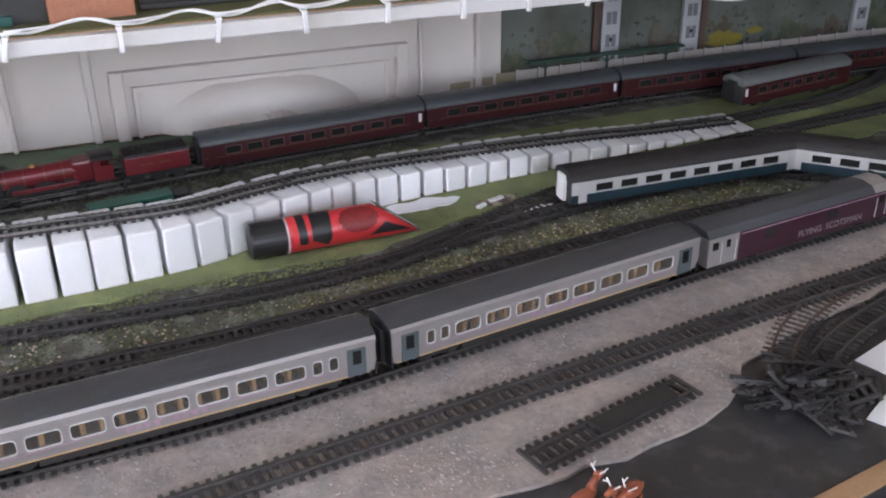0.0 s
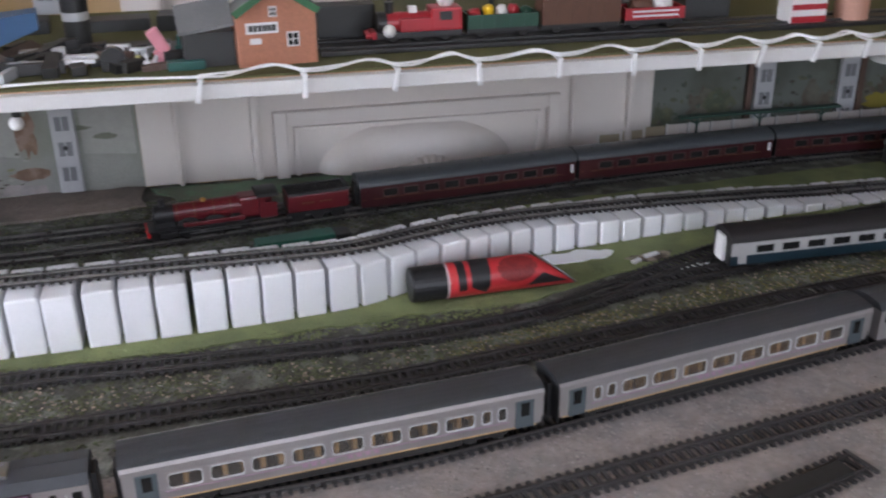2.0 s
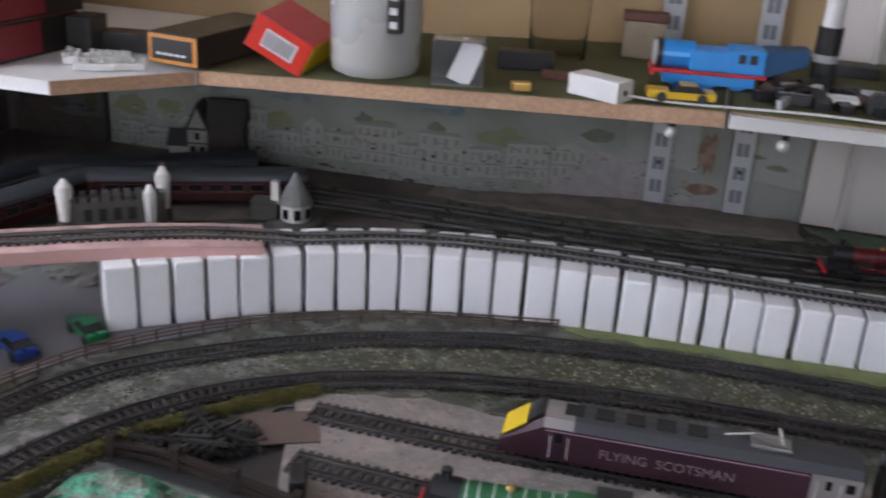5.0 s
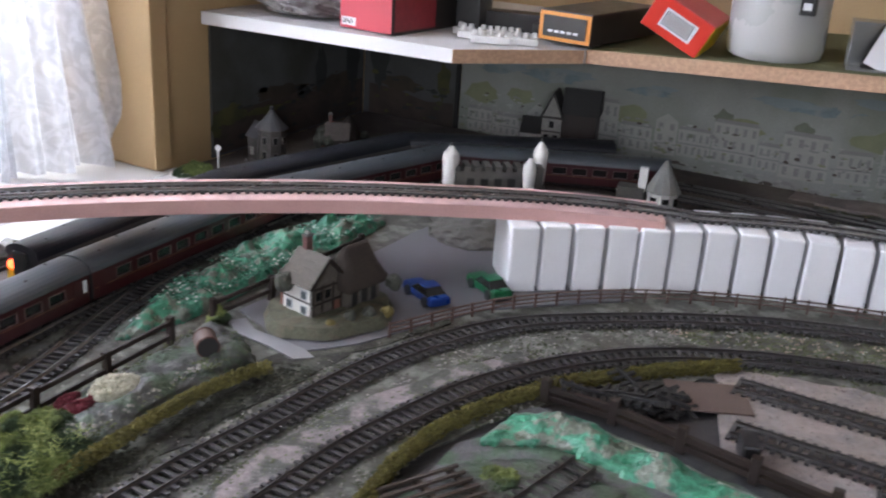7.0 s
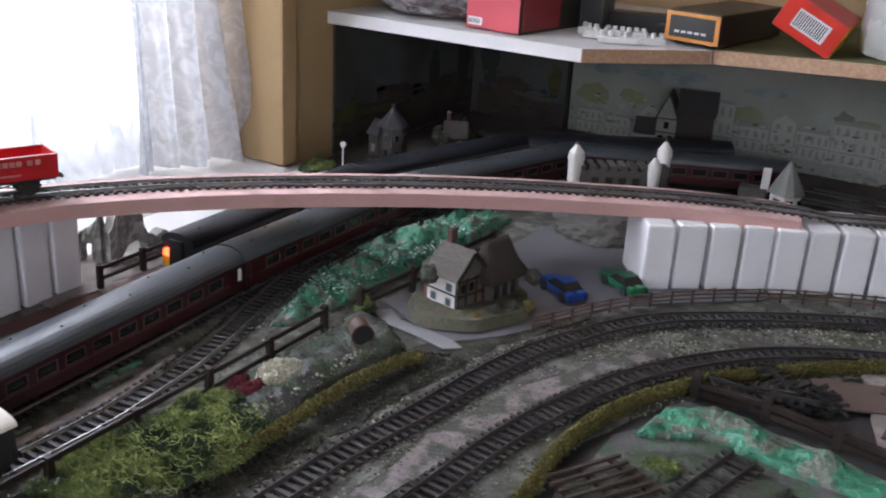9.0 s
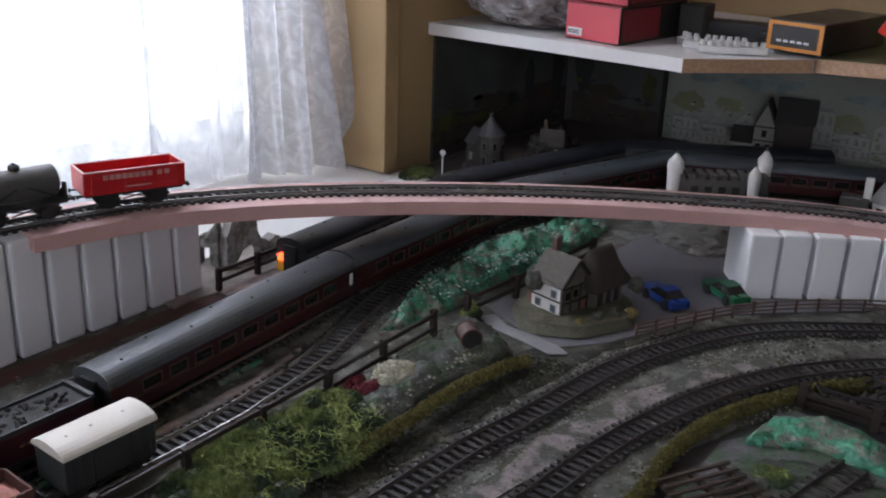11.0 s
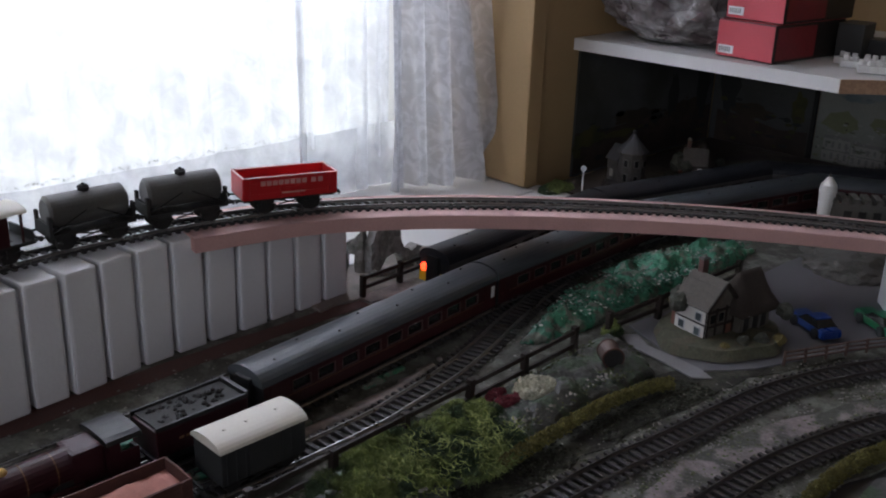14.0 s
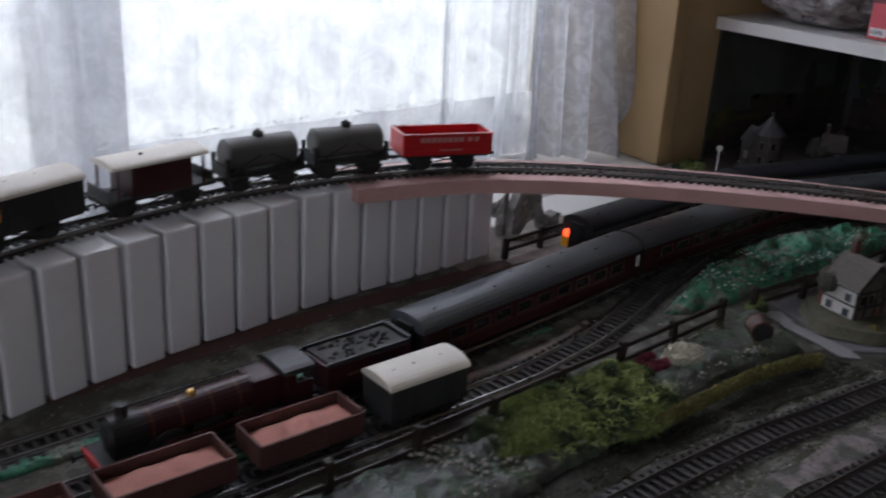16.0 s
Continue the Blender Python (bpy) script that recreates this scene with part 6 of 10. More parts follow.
box(bm, 0.0005, (b - a).length - 0.0005, -0.0016, -0.0003, -0.0073, 0.0073, m=mm)
part("raw_edge", bm, M_chip, corner, "raw chipboard edge")

# a wire stapled along the shelf, with white clips
def tube(bm, pts, r, seg=6):
    line = curve_points(pts, 0.004)
    prof = [(r * math.cos(i * 6.283 / seg), r * math.sin(i * 6.283 / seg)) for i in range(seg)]
    sweep(bm, line, prof)
clipx = [-0.082, 0.005, 0.086, 0.159, 0.234, 0.305, 0.370, 0.434, 0.491, 0.544, 0.61]
r7 = random.Random(17)
for x in clipx:
    bm = bmesh.new()
    box(bm, -0.0021, 0.0021, 0.8412, 0.8449, ZB - r7.uniform(0.001, 0.004), ZT + 0.001, bevel=0.0006, m=Matrix.Translation((x, 0, ZT)) @ pose(0, 0, 0, 0, r7.uniform(-6, 16), 0) @ Matrix.Translation((0, 0, -ZT)))
    box(bm, -0.0026, 0.0026, 0.8405, 0.8640, ZT + 0.0009, ZT + 0.0030, bevel=0.0006, m=Matrix.Translation((x, 0, 0)))
    solid("cable_clip", bm, M_cable, "white plastic strip clipped over the shelf edge", "cable clip", group="cable clips")
bm = bmesh.new()
pts = [(-0.386, 0.862, ZT + 0.001), (-0.33, 0.857, ZT + 0.001), (-0.20, 0.866, ZT + 0.003)]
for a, b in zip(clipx, clipx[1:]):
    pts += [(a, 0.8475, ZT + 0.0045), (a * 0.75 + b * 0.25, 0.853, ZT + 0.003), (a * 0.35 + b * 0.65, 0.853, ZT + 0.0085 + r7.uniform(-0.002, 0.003)), (b - 0.012, 0.851, ZT + 0.0075)]
tube(bm, pts, 0.0013)
solid("cable", bm, M_cable, "thin white cable looped along the shelf front", "cable", smooth=True)
bm = bmesh.new()
pts = []
for a, b in zip(clipx, clipx[1:]):
    pts += [(a, 0.8470, ZT + 0.0062), (a * 0.6 + b * 0.4, 0.8525, ZT + 0.0065), (b - 0.02, 0.8535, ZT + 0.0095)]
tube(bm, pts, 0.0010)
solid("cable", bm, M_cable, "second thin white cable beside the first", "cable", smooth=True)
for x in (-0.340, -0.236):
    b = thing("small_lamp", "small white spot lamp under the shelf", "lamp", group="small spot lamps")
    bm = bmesh.new()
    bmesh.ops.create_uvsphere(bm, u_segments=14, v_segments=10, radius=0.0060, matrix=Matrix.Translation((x, 0.862, 0.186)))
    part("bulb", bm, M_white, b, smooth=True)
    bm = bmesh.new()
    cyl(bm, 0.0035, 0.0035, 0.008, pose(x + 0.001, 0.863, 0.1915), 12)
    part("cap", bm, M_black, b)

for x in (0.600, 0.682):
    b = thing("shelf_lamp", "flat white lamp fixed under the shelf front", "lamp", pose(x, 0.872, ZB - 0.0135), "flat shelf lamps")
    bm = bmesh.new()
    cyl(bm, 0.0260, 0.0230, 0.0050, pose(0, 0, 0), 28)
    cyl(bm, 0.0230, 0.0120, 0.0045, pose(0, 0, 0.0050), 28)
    part("lamp_body", bm, M_white, b, smooth=False)
    bm = bmesh.new()
    cyl(bm, 0.0060, 0.0060, 0.0040, pose(0, 0, 0.0095), 12)
    part("mount", bm, M_white, b)

# ---- on the shelf ----
S = ZT + 0.0009
def toy_engine(at, label):
    c = thing("toy_locomotive", label, "toy train", at)
    part("footplate", B(-0.055, 0.055, -0.020, 0.020, 0.016, 0.020, bevel=0.001), M_red, c, "red footplate")
    part("tank", B(-0.020, 0.040, -0.018, 0.018, 0.020, 0.043, bevel=0.002), M_toyblue, c)
    part("cab", B(0.018, 0.052, -0.019, 0.019, 0.020, 0.047, bevel=0.002), M_toyblue, c)
    for s in (-1, 1):
        for x in (0.026, 0.037):
            part("cab_window", B(x, x + 0.007, s * 0.0192 - 0.0003, s * 0.0192 + 0.0003, 0.032, 0.042), M_black, c)
        part("frame", B(-0.045, 0.045, s * 0.016 - 0.002, s * 0.016 + 0.002, 0.005, 0.016, bevel=0.0008), M_toyblue, c)
    bm = bmesh.new()
    cyl(bm, 0.0155, 0.0155, 0.034, pose(-0.050, 0, 0.034, 0, 90, 0), 20)
    part("boiler", bm, M_toyblue, c)
    bm = bmesh.new()
    cyl(bm, 0.0160, 0.0160, 0.006, pose(-0.053, 0, 0.034, 0, 90, 0), 20)
    part("smokebox_ring", bm, M_black, c)
    bm = bmesh.new()
    cyl(bm, 0.0130, 0.0140, 0.003, pose(-0.056, 0, 0.034, 0, 90, 0), 20)
    part("front_disc", bm, M_alu, c, "plain grey disc")
    for x in (-0.030, 0.0, 0.030):
        wheelset(c, x, 0.009, 0.011, M_toyblue)
    part("buffer_beam", B(-0.058, -0.054, -0.018, 0.018, 0.012, 0.020, bevel=0.0008), M_red, c)
    bm = B(0.0525, 0.094, -0.017, 0.017, 0.018, 0.047)
    for v in bm.verts:
        k = (v.co.x - 0.0525) / 0.0415
        v.co.z += k * (0.016 if v.co.z < 0.03 else 0.004)
        v.co.y *= 1 - 0.25 * k
    part("bunker", bm, mat("dark_blue_plastic", (0.02, 0.085, 0.20), 0.4, 0.08), c, "dark blue sloping bunker")
    return c
toy_engine(pose(-0.315, 0.945, S, 0, 0, 8) @ Matrix.Diagonal((1, 1, 0.9, 1)), "sky blue toy tank engine with a red footplate")


def toy_car(at, label, paint, L=0.064, W=0.0135):
    c = thing("toy_car", label, "toy car", at)
    h = L / 2
    bm = bmesh.new()
    prism(bm, [(0, 0)] and [(W, 0.003), (W, 0.0085), (W * 0.92, 0.0105), (-W * 0.92, 0.0105), (-W, 0.0085), (-W, 0.003)], -h, h, 0.9, 0.86)
    bmesh.ops.bevel(bm, geom=bm.edges[:], offset=0.0010, segments=2, affect="EDGES")
    part("body", bm, paint, c, "glossy body")
    bm = bmesh.new()
    a = [bm.verts.new(v) for v in ((-h * 0.72, -W * 0.86, 0.0100), (h * 0.42, -W * 0.86, 0.0100), (h * 0.42, W * 0.86, 0.0100), (-h * 0.72, W * 0.86, 0.0100))]
    b = [bm.verts.new(v) for v in ((-h * 0.45, -W * 0.66, 0.0158), (h * 0.06, -W * 0.66, 0.0162), (h * 0.06, W * 0.66, 0.0162), (-h * 0.45, W * 0.66, 0.0158))]
    for i in range(4):
        bm.faces.new((a[i], a[(i + 1) % 4], b[(i + 1) % 4], b[i]))
    bm.faces.new(b)
    part("cabin_glass", bm, M_glass, c, "dark windows")
    part("roof", B(-h * 0.46, h * 0.07, -W * 0.68, W * 0.68, 0.0158, 0.0168, bevel=0.0004), paint, c)
    for x in (-h * 0.6, h * 0.58):
        for s in (-1, 1):
            bm = bmesh.new()
            cyl(bm, 0.0048, 0.0048, 0.0034, pose(x, s * (W - 0.0016) - 0.0017, 0.0048, -90, 0, 0), 14)
            w = part("wheel", bm, M_black, c)
            bm = bmesh.new()
            cyl(bm, 0.0026, 0.0026, 0.0004, pose(x, s * (W + 0.0003) - 0.0002, 0.0048, -90, 0, 0), 10)
            part("hub", bm, M_dkgrey, w)
    return c
toy_car(pose(-0.336, 0.868, S, 0, 0, 190), "yellow toy sports car on the shelf edge", M_caryellow)
c = thing("power_box", "small white plastic power box with a dark socket", "box", pose(-0.412, 0.870, slope_top(-0.412) + 0.001, 0, 0, -27))
part("body", B(-0.029, 0.029, -0.014, 0.014, 0, 0.021, bevel=0.002), M_white, c)
part("socket", B(0.0289, 0.0293, -0.003, 0.003, 0.007, 0.012), M_black, c, "dark socket")

# brick station house of card
def toy_house(at, label):
    c = thing("toy_house", label, "toy house", at)
    part("wall", B(-0.035, 0.035, -0.020, 0.020, 0, 0.047), M_brick, c, "orange brick print")
    bm = bmesh.new()
    prism(bm, [(-0.035, 0.047), (0.035, 0.047), (0.0, 0.070)], -0.0201, 0.0201)
    for v in bm.verts:
        v.co = pose(0, 0, 0, 0, 0, 90) @ v.co
    part("gable", bm, M_brick, c)
    m_slate = mat("grey_slate_card", (0.16, 0.165, 0.165), 0.8, 0.2)
    for s in (-1, 1):
        fall = pose(0, 0, 0.0705) @ pose(0, 0, 0, 0, 33 if s > 0 else 147, 0)
        bm = B(-0.001, 0.044, -0.024, 0.024, 0.0, 0.003)
        bm.transform(fall)
        part("roof", bm, m_slate, c)
        bm = B(-0.001, 0.044, -0.0256, -0.0240, -0.003, 0.0035)
        bm.transform(fall)
        part("barge_board", bm, M_locogreen, c, "green barge board")
    for x, z, w, h in ((-0.0025, 0.043, 0.007, 0.009), (0.014, 0.016, 0.011, 0.013), (-0.019, 0.020, 0.010, 0.005)):
        p = part("window", B(x - w / 2, x + w / 2, -0.0207, -0.0200, z, z + h), M_label, c)
        if h > 0.006:
            for i in range(2):
                for j in range(2):
                    part("pane", B(x - w / 2 + 0.0012 + i * (w / 2 - 0.0008), x - 0.0004 + i * (w / 2 - 0.0008), -0.0210, -0.0207, z + 0.0012 + j * (h / 2 - 0.0008), z + h / 2 - 0.0004 + j * (h / 2 - 0.0008)), M_glass, p)
    part("name_board", B(-0.0270, 0.0015, -0.0207, -0.0200, 0.0290, 0.0385), M_label, c, "white name board with dark bars")
    bm = bmesh.new()
    for k in range(6):
        box(bm, -0.0245 + k * 0.0041, -0.0211 + k * 0.0041, -0.0210, -0.0207, 0.0310, 0.0365)
    tagged(part("name_bars", bm, M_dkgrey, c), kind="stuff")
    # low lean-to beside the gable
    part("lean_to", B(-0.080, -0.0355, -0.006, 0.020, 0, 0.030), M_dkgrey, c, "dark lean-to wall")
    bm = bmesh.new()
    lo = [(-0.084, -0.012, 0.030), (-0.0355, -0.012, 0.036), (-0.0355, 0.022, 0.054), (-0.084, 0.022, 0.048)]
    v0 = [bm.verts.new(p) for p in lo]
    v1 = [bm.verts.new((x, y, z + 0.0025)) for x, y, z in lo]
    bm.faces.new(v0[::-1])
    bm.faces.new(v1)
    for k in range(4):
        bm.faces.new((v0[k], v0[(k + 1) % 4], v1[(k + 1) % 4], v1[k]))
    part("lean_to_roof", bm, m_slate, c, "grey slate lean-to roof")
    return c
toy_house(pose(-0.0155, 0.907, S, 0, 0, 6), "orange brick card station house with a green edged roof")
c = thing("station_canopy", "dull yellow toy platform canopy on thin posts", "toy building", pose(0.165, 1.035, S))
part("canopy_roof", B(-0.085, 0.085, -0.020, 0.020, 0.050, 0.054, bevel=0.001), mat("dull_yellow_card", (0.33, 0.25, 0.08), 0.7, 0.15), c)
for x in (-0.055, 0.0, 0.055):
    part("post", B(x - 0.002, x + 0.002, -0.002, 0.002, 0, 0.050), M_under, c)
# toy train on a dark plastic track along the shelf
M_toyred = mat("deep_red_plastic", (0.36, 0.018, 0.028), 0.4, 0.08)
M_toygreen = mat("dark_green_plastic", (0.010, 0.060, 0.035), 0.45, 0.1)
M_toybrown = mat("brown_wood_plastic", (0.105, 0.045, 0.026), 0.6, 0.25, 0.01)
c = thing("toy_track", "long black plastic toy track along the shelf", "toy track", pose(0.0, 0.0, S))
part("track_bed", B(0.026, 0.780, 0.906, 0.962, 0, 0.0045, bevel=0.001), M_black, c)
for y in (0.918, 0.944):
    part("rail", B(0.026, 0.780, y - 0.0012, y + 0.0012, 0.0045, 0.0062), M_dkgrey, c)
k0 = S + 0.0064
c = thing("toy_locomotive", "deep red toy tank engine on black plastic track", "toy train", pose(0.120, 0.933, k0))
part("frame", B(-0.040, 0.042, -0.011, 0.011, 0.003, 0.009, bevel=0.001), M_black, c)
bm = bmesh.new()
cyl(bm, 0.0095, 0.0095, 0.050, pose(-0.030, 0, 0.0165, 0, 90, 0), 20)
part("boiler", bm, M_toyred, c)
part("side_tank", B(-0.018, 0.018, -0.0125, 0.0125, 0.009, 0.0215, bevel=0.0015), M_toyred, c)
part("cab", B(0.012, 0.042, -0.0130, 0.0130, 0.009, 0.030, bevel=0.002), M_toyred, c)
for s in (-1, 1):
    part("cab_window", B(0.020, 0.032, s * 0.0131 - 0.0003, s * 0.0131 + 0.0003, 0.019, 0.027), M_black, c)
bm = bmesh.new()
cyl(bm, 0.0105, 0.0105, 0.009, pose(-0.038, 0, 0.0165, 0, 90, 0), 20)
part("smokebox", bm, M_black, c, "black smokebox ring")
bm = bmesh.new()
bmesh.ops.create_uvsphere(bm, u_segments=16, v_segments=10, radius=0.0062, matrix=pose(-0.028, -0.0125, 0.0110))
part("round_lamp", bm, M_white, c, "white ball at the front", smooth=True)
bm = bmesh.new()
cyl(bm, 0.0035, 0.0045, 0.012, pose(-0.026, 0, 0.024), 14)
part("chimney", bm, M_black, c)
part("whistle_box", B(-0.008, 0.000, -0.004, 0.004, 0.0250, 0.0310, bevel=0.0008), M_white, c, "small white box")
bm = bmesh.new()
bmesh.ops.create_uvsphere(bm, u_segments=16, v_segments=10, radius=0.0085, matrix=pose(0.028, 0, 0.0365))
part("driver_ball", bm, M_white, c, "white ball above the cab", smooth=True)
part("buffer_beam", B(-0.0445, -0.0400, -0.011, 0.011, 0.003, 0.010, bevel=0.001), M_toyred, c)
for y in (-0.007, 0.007):
    bm = bmesh.new()
    cyl(bm, 0.0026, 0.0026, 0.006, pose(-0.0500, y, 0.0065, 0, 90, 0), 10)
    part("buffer", bm, M_toyred, c)
for x in (-0.024, 0.0, 0.026):
    wheelset(c, x, 0.0055, 0.009)


def toy_wagon(x, L, h, label, paint, loads):
    c = thing("toy_wagon", label, "toy train", pose(x, 0.934, k0), "toy wagons on the shelf")
    part("frame", B(-L / 2, L / 2, -0.011, 0.011, 0.004, 0.0085, bevel=0.0008), M_black, c)
    for s in (-1, 1):
        part("side", B(-L / 2, L / 2, s * 0.0125 - 0.0010, s * 0.0125 + 0.0010, 0.0085, h, bevel=0.0005), paint, c)
        part("end", B(s * (L / 2 - 0.001) - 0.001, s * (L / 2 - 0.001) + 0.001, -0.0114, 0.0114, 0.0085, h), paint, c)
        bm = bmesh.new()
        n = int(L / 0.014)
        for k in range(1, n):
            box(bm, -L / 2 + k * L / n - 0.0007, -L / 2 + k * L / n + 0.0007, s * 0.0139 - 0.0004, s * 0.0139 + 0.0004, 0.0090, h - 0.0008)
        part("side_ribs", bm, paint, c)
    part("wagon_floor", B(-L / 2 + 0.002, L / 2 - 0.002, -0.0114, 0.0114, 0.0086, 0.0105), M_black, c)
    for n, (dx, r, z, m) in enumerate(loads):
        bm = bmesh.new()
        bmesh.ops.create_icosphere(bm, subdivisions=2, radius=1.0)
        for v in bm.verts:
            k = 1 + 0.25 * noise.noise(v.co * 1.7 + Vector((n * 3.1, 0, 0)))
            v.co = Vector((dx + v.co.x * r[0] * k, v.co.y * r[1] * k, z + v.co.z * r[2] * k))
        part("load", bm, m, c)
    for x in (-L * 0.3, L * 0.3):
        wheelset(c, x, 0.0055, 0.009)
    return c
toy_wagon(0.2025, 0.070, 0.0215, "dark green toy wagon with small coloured loads", M_toygreen, [(-0.026, (0.007, 0.008, 0.005), 0.021, M_toyred), (-0.012, (0.006, 0.007, 0.006), 0.023, M_caryellow), (0.001, (0.006, 0.008, 0.006), 0.022, M_white), (0.013, (0.006, 0.007, 0.006), 0.023, M_toyred), (0.025, (0.007, 0.008, 0.005), 0.021, M_toygreen)])
toy_wagon(0.2810, 0.080, 0.0330, "tall brown planked toy wagon with a white load", M_toybrown, [(-0.012, (0.024, 0.009, 0.006), 0.034, M_white), (0.018, (0.018, 0.009, 0.005), 0.033, M_label)])
c = toy_wagon(0.3570, 0.062, 0.0200, "low red toy wagon with white stripes", M_toyred, [(-0.010, (0.014, 0.008, 0.010), 0.020, M_toybrown), (0.012, (0.012, 0.008, 0.008), 0.020, M_white)])
for z in (0.0115, 0.0160):
    part("stripe", B(-0.024, 0.024, -0.0146, -0.0143, z, z + 0.0018), M_label, c, "white stripe")
solid("toy_box", B(-0.028, 0.028, -0.012, 0.012, 0, 0.034, bevel=0.001), M_dkgrey, "plain black plastic toy box beside the card house", "toy", pose(0.058, 0.982, S))
c = thing("toy_station", "grey and white toy building behind the canopy", "toy building", pose(0.330, 1.06, S))
part("wall", B(-0.045, 0.045, -0.025, 0.025, 0, 0.050, bevel=0.001), M_cream, c)
bm = bmesh.new()
prism(bm, [(-0.030, 0.050), (0.030, 0.050), (0, 0.070)], -0.050, 0.050)
part("roof", bm, mat("brown_card_roof", (0.13, 0.09, 0.06), 0.8, 0.2), c)

# felt pen, clutter, track lengths
c = thing("felt_pen", "thick felt pen standing upright, white over black", "pen", pose(-0.1985, 1.02, S))
for r0, z0, z1, m, lb in ((0.0125, 0, 0.024, M_dkgrey, "dark grey foot"), (0.0128, 0.024, 0.032, M_alu, "grey band"), (0.0128, 0.032, 0.060, M_black, "black barrel"), (0.0100, 0.060, 0.115, M_white, "white cap")):
    bm = bmesh.new()
    cyl(bm, r0, r0, z1 - z0, pose(0, 0, z0), 20)
    part("barrel" if m is not M_white else "cap", bm, m, c, lb)
r9 = random.Random(21)
for k in range(34):
    x, y = r9.uniform(-0.250, -0.080), r9.uniform(0.895, 0.985)
    bm = bmesh.new()
    L = r9.uniform(0.014, 0.055)
    box(bm, -L / 2, L / 2, -r9.uniform(0.002, 0.007), r9.uniform(0.002, 0.007), 0, r9.uniform(0.004, 0.013), bevel=0.0006)
    m = M_alu if k % 6 == 0 else M_fencelight if k % 11 == 3 else r9.choice([M_black, M_under, M_dkgrey, M_black])
    solid("scrap_piece", bm, m, "small dark scrap part lying on the shelf" if m not in (M_alu, M_fencelight) else "small silvery scrap part lying on the shelf" if m is M_alu else "small tan scrap part lying on the shelf", "scrap", pose(x, y, S, r9.uniform(-4, 4), r9.uniform(-6, 2), r9.choice((r9.uniform(-25, 25), r9.uniform(0, 180)))), "scrap parts on the shelf")
# a black coupling motor, a pink block, cream, teal and yellow pieces
bm = bmesh.new()
cyl(bm, 0.0105, 0.0100, 0.012, pose(0, -0.006, 0.0105, -90, 0, 0), 14)
box(bm, -0.010, 0.012, -0.007, 0.010, 0.0, 0.009, bevel=0.001)
solid("toy_motor", bm, M_black, "round black toy motor in the shelf clutter", "toy", pose(-0.156, 0.905, S))
M_toypink = mat("pink_plastic", (0.62, 0.24, 0.29), 0.45, 0.08)
M_toyteal = mat("teal_plastic", (0.06, 0.33, 0.33), 0.45, 0.08)
M_toydull = mat("dull_green_plastic", (0.02, 0.10, 0.085), 0.5, 0.1)
M_toylemon = mat("lemon_plastic", (0.55, 0.52, 0.20), 0.5, 0.08)
bm = bmesh.new()
box(bm, -0.006, 0.006, -0.004, 0.004, -0.012, 0.012, bevel=0.0025, m=pose(0, 0, 0.0215, 0, -28, 10))
box(bm, -0.005, 0.008, -0.005, 0.005, 0.0, 0.0125, bevel=0.001)
solid("toy_part", bm, M_toypink, "pink plastic toy part leaning over the clutter", "toy", pose(-0.117, 0.915, S), "coloured toy parts")
solid("toy_part", B(-0.016, 0.016, -0.007, 0.007, 0, 0.008, bevel=0.001), M_toydull, "dull green plastic toy base in the clutter", "toy", pose(-0.094, 0.893, S, 0, 0, 6), "coloured toy parts")
bm = bmesh.new()
bmesh.ops.create_icosphere(bm, subdivisions=3, radius=1.0)
for v in bm.verts:
    v.co = Vector((v.co.x * 0.008, v.co.y * 0.006, 0.0085 + v.co.z * 0.0085)) * (1 + 0.18 * noise.noise(v.co * 2))
solid("toy_part", bm, M_toyteal, "rounded teal plastic toy part in the clutter", "toy", pose(-0.079, 0.910, S), "coloured toy parts")
for x, y, w, h, m, lb in ((-0.066, 0.906, 0.010, 0.014, M_toylemon, "yellow"), (-0.136, 0.905, 0.009, 0.012, M_toylemon, "pale yellow"), (-0.128, 0.903, 0.006, 0.013, M_label, "white"), (-0.100, 0.925, 0.006, 0.024, M_toydull, "dark green"), (-0.091, 0.918, 0.005, 0.020, M_toylemon, "pale yellow"), (-0.146, 0.925, 0.007, 0.015, M_black, "black")):
    bm = bmesh.new()
    box(bm, -w / 2, w / 2, -0.004, 0.004, 0, h * 0.6, bevel=0.0012)
    cyl(bm, w * 0.33, w * 0.22, h * 0.45, pose(0, 0, h * 0.55, r9.uniform(-12, 12), r9.uniform(-15, 15), 0), 10)
    solid("toy_part", bm, m, lb + " plastic toy part in the shelf clutter", "toy", pose(x, y, S, 0, 0, r9.uniform(-20, 20)), "coloured toy parts")
toys = [(M_label, "white"), (M_toylemon, "pale yellow"), (M_black, "black"), (M_toydull, "dull green")]
for k in range(12):
    m, lb = toys[k % 4]
    bm = bmesh.new()
    cyl(bm, r9.uniform(0.0018, 0.0034), r9.uniform(0.0012, 0.0030), r9.uniform(0.006, 0.014), pose(0, 0, 0.003, r9.uniform(30, 110), 0, r9.uniform(0, 360)), 8)
    box(bm, -0.0035, 0.0035, -0.0026, 0.0026, 0.0, 0.0055, bevel=0.001)
    solid("toy_part", bm, m, lb + " plastic toy part in the shelf clutter", "toy", pose(r9.uniform(-0.150, -0.060), r9.uniform(0.895, 0.950), S), "coloured toy parts")
for x0, x1, y, m in ((-0.245, -0.172, 0.912, M_label), (-0.200, -0.160, 0.930, M_label)):
    solid("card_strip", B(x0, x1, y - 0.003, y + 0.003, 0, 0.0035), m, "pale card strip lying on the dark scrap", "card", pose(0, 0, S + 0.0060, 0, 0, 0), "card strips")
bm = bmesh.new()
prism(bm, [(-0.020, 0.0), (0.020, 0.0), (0.004, 0.0125)], -0.028, 0.028)
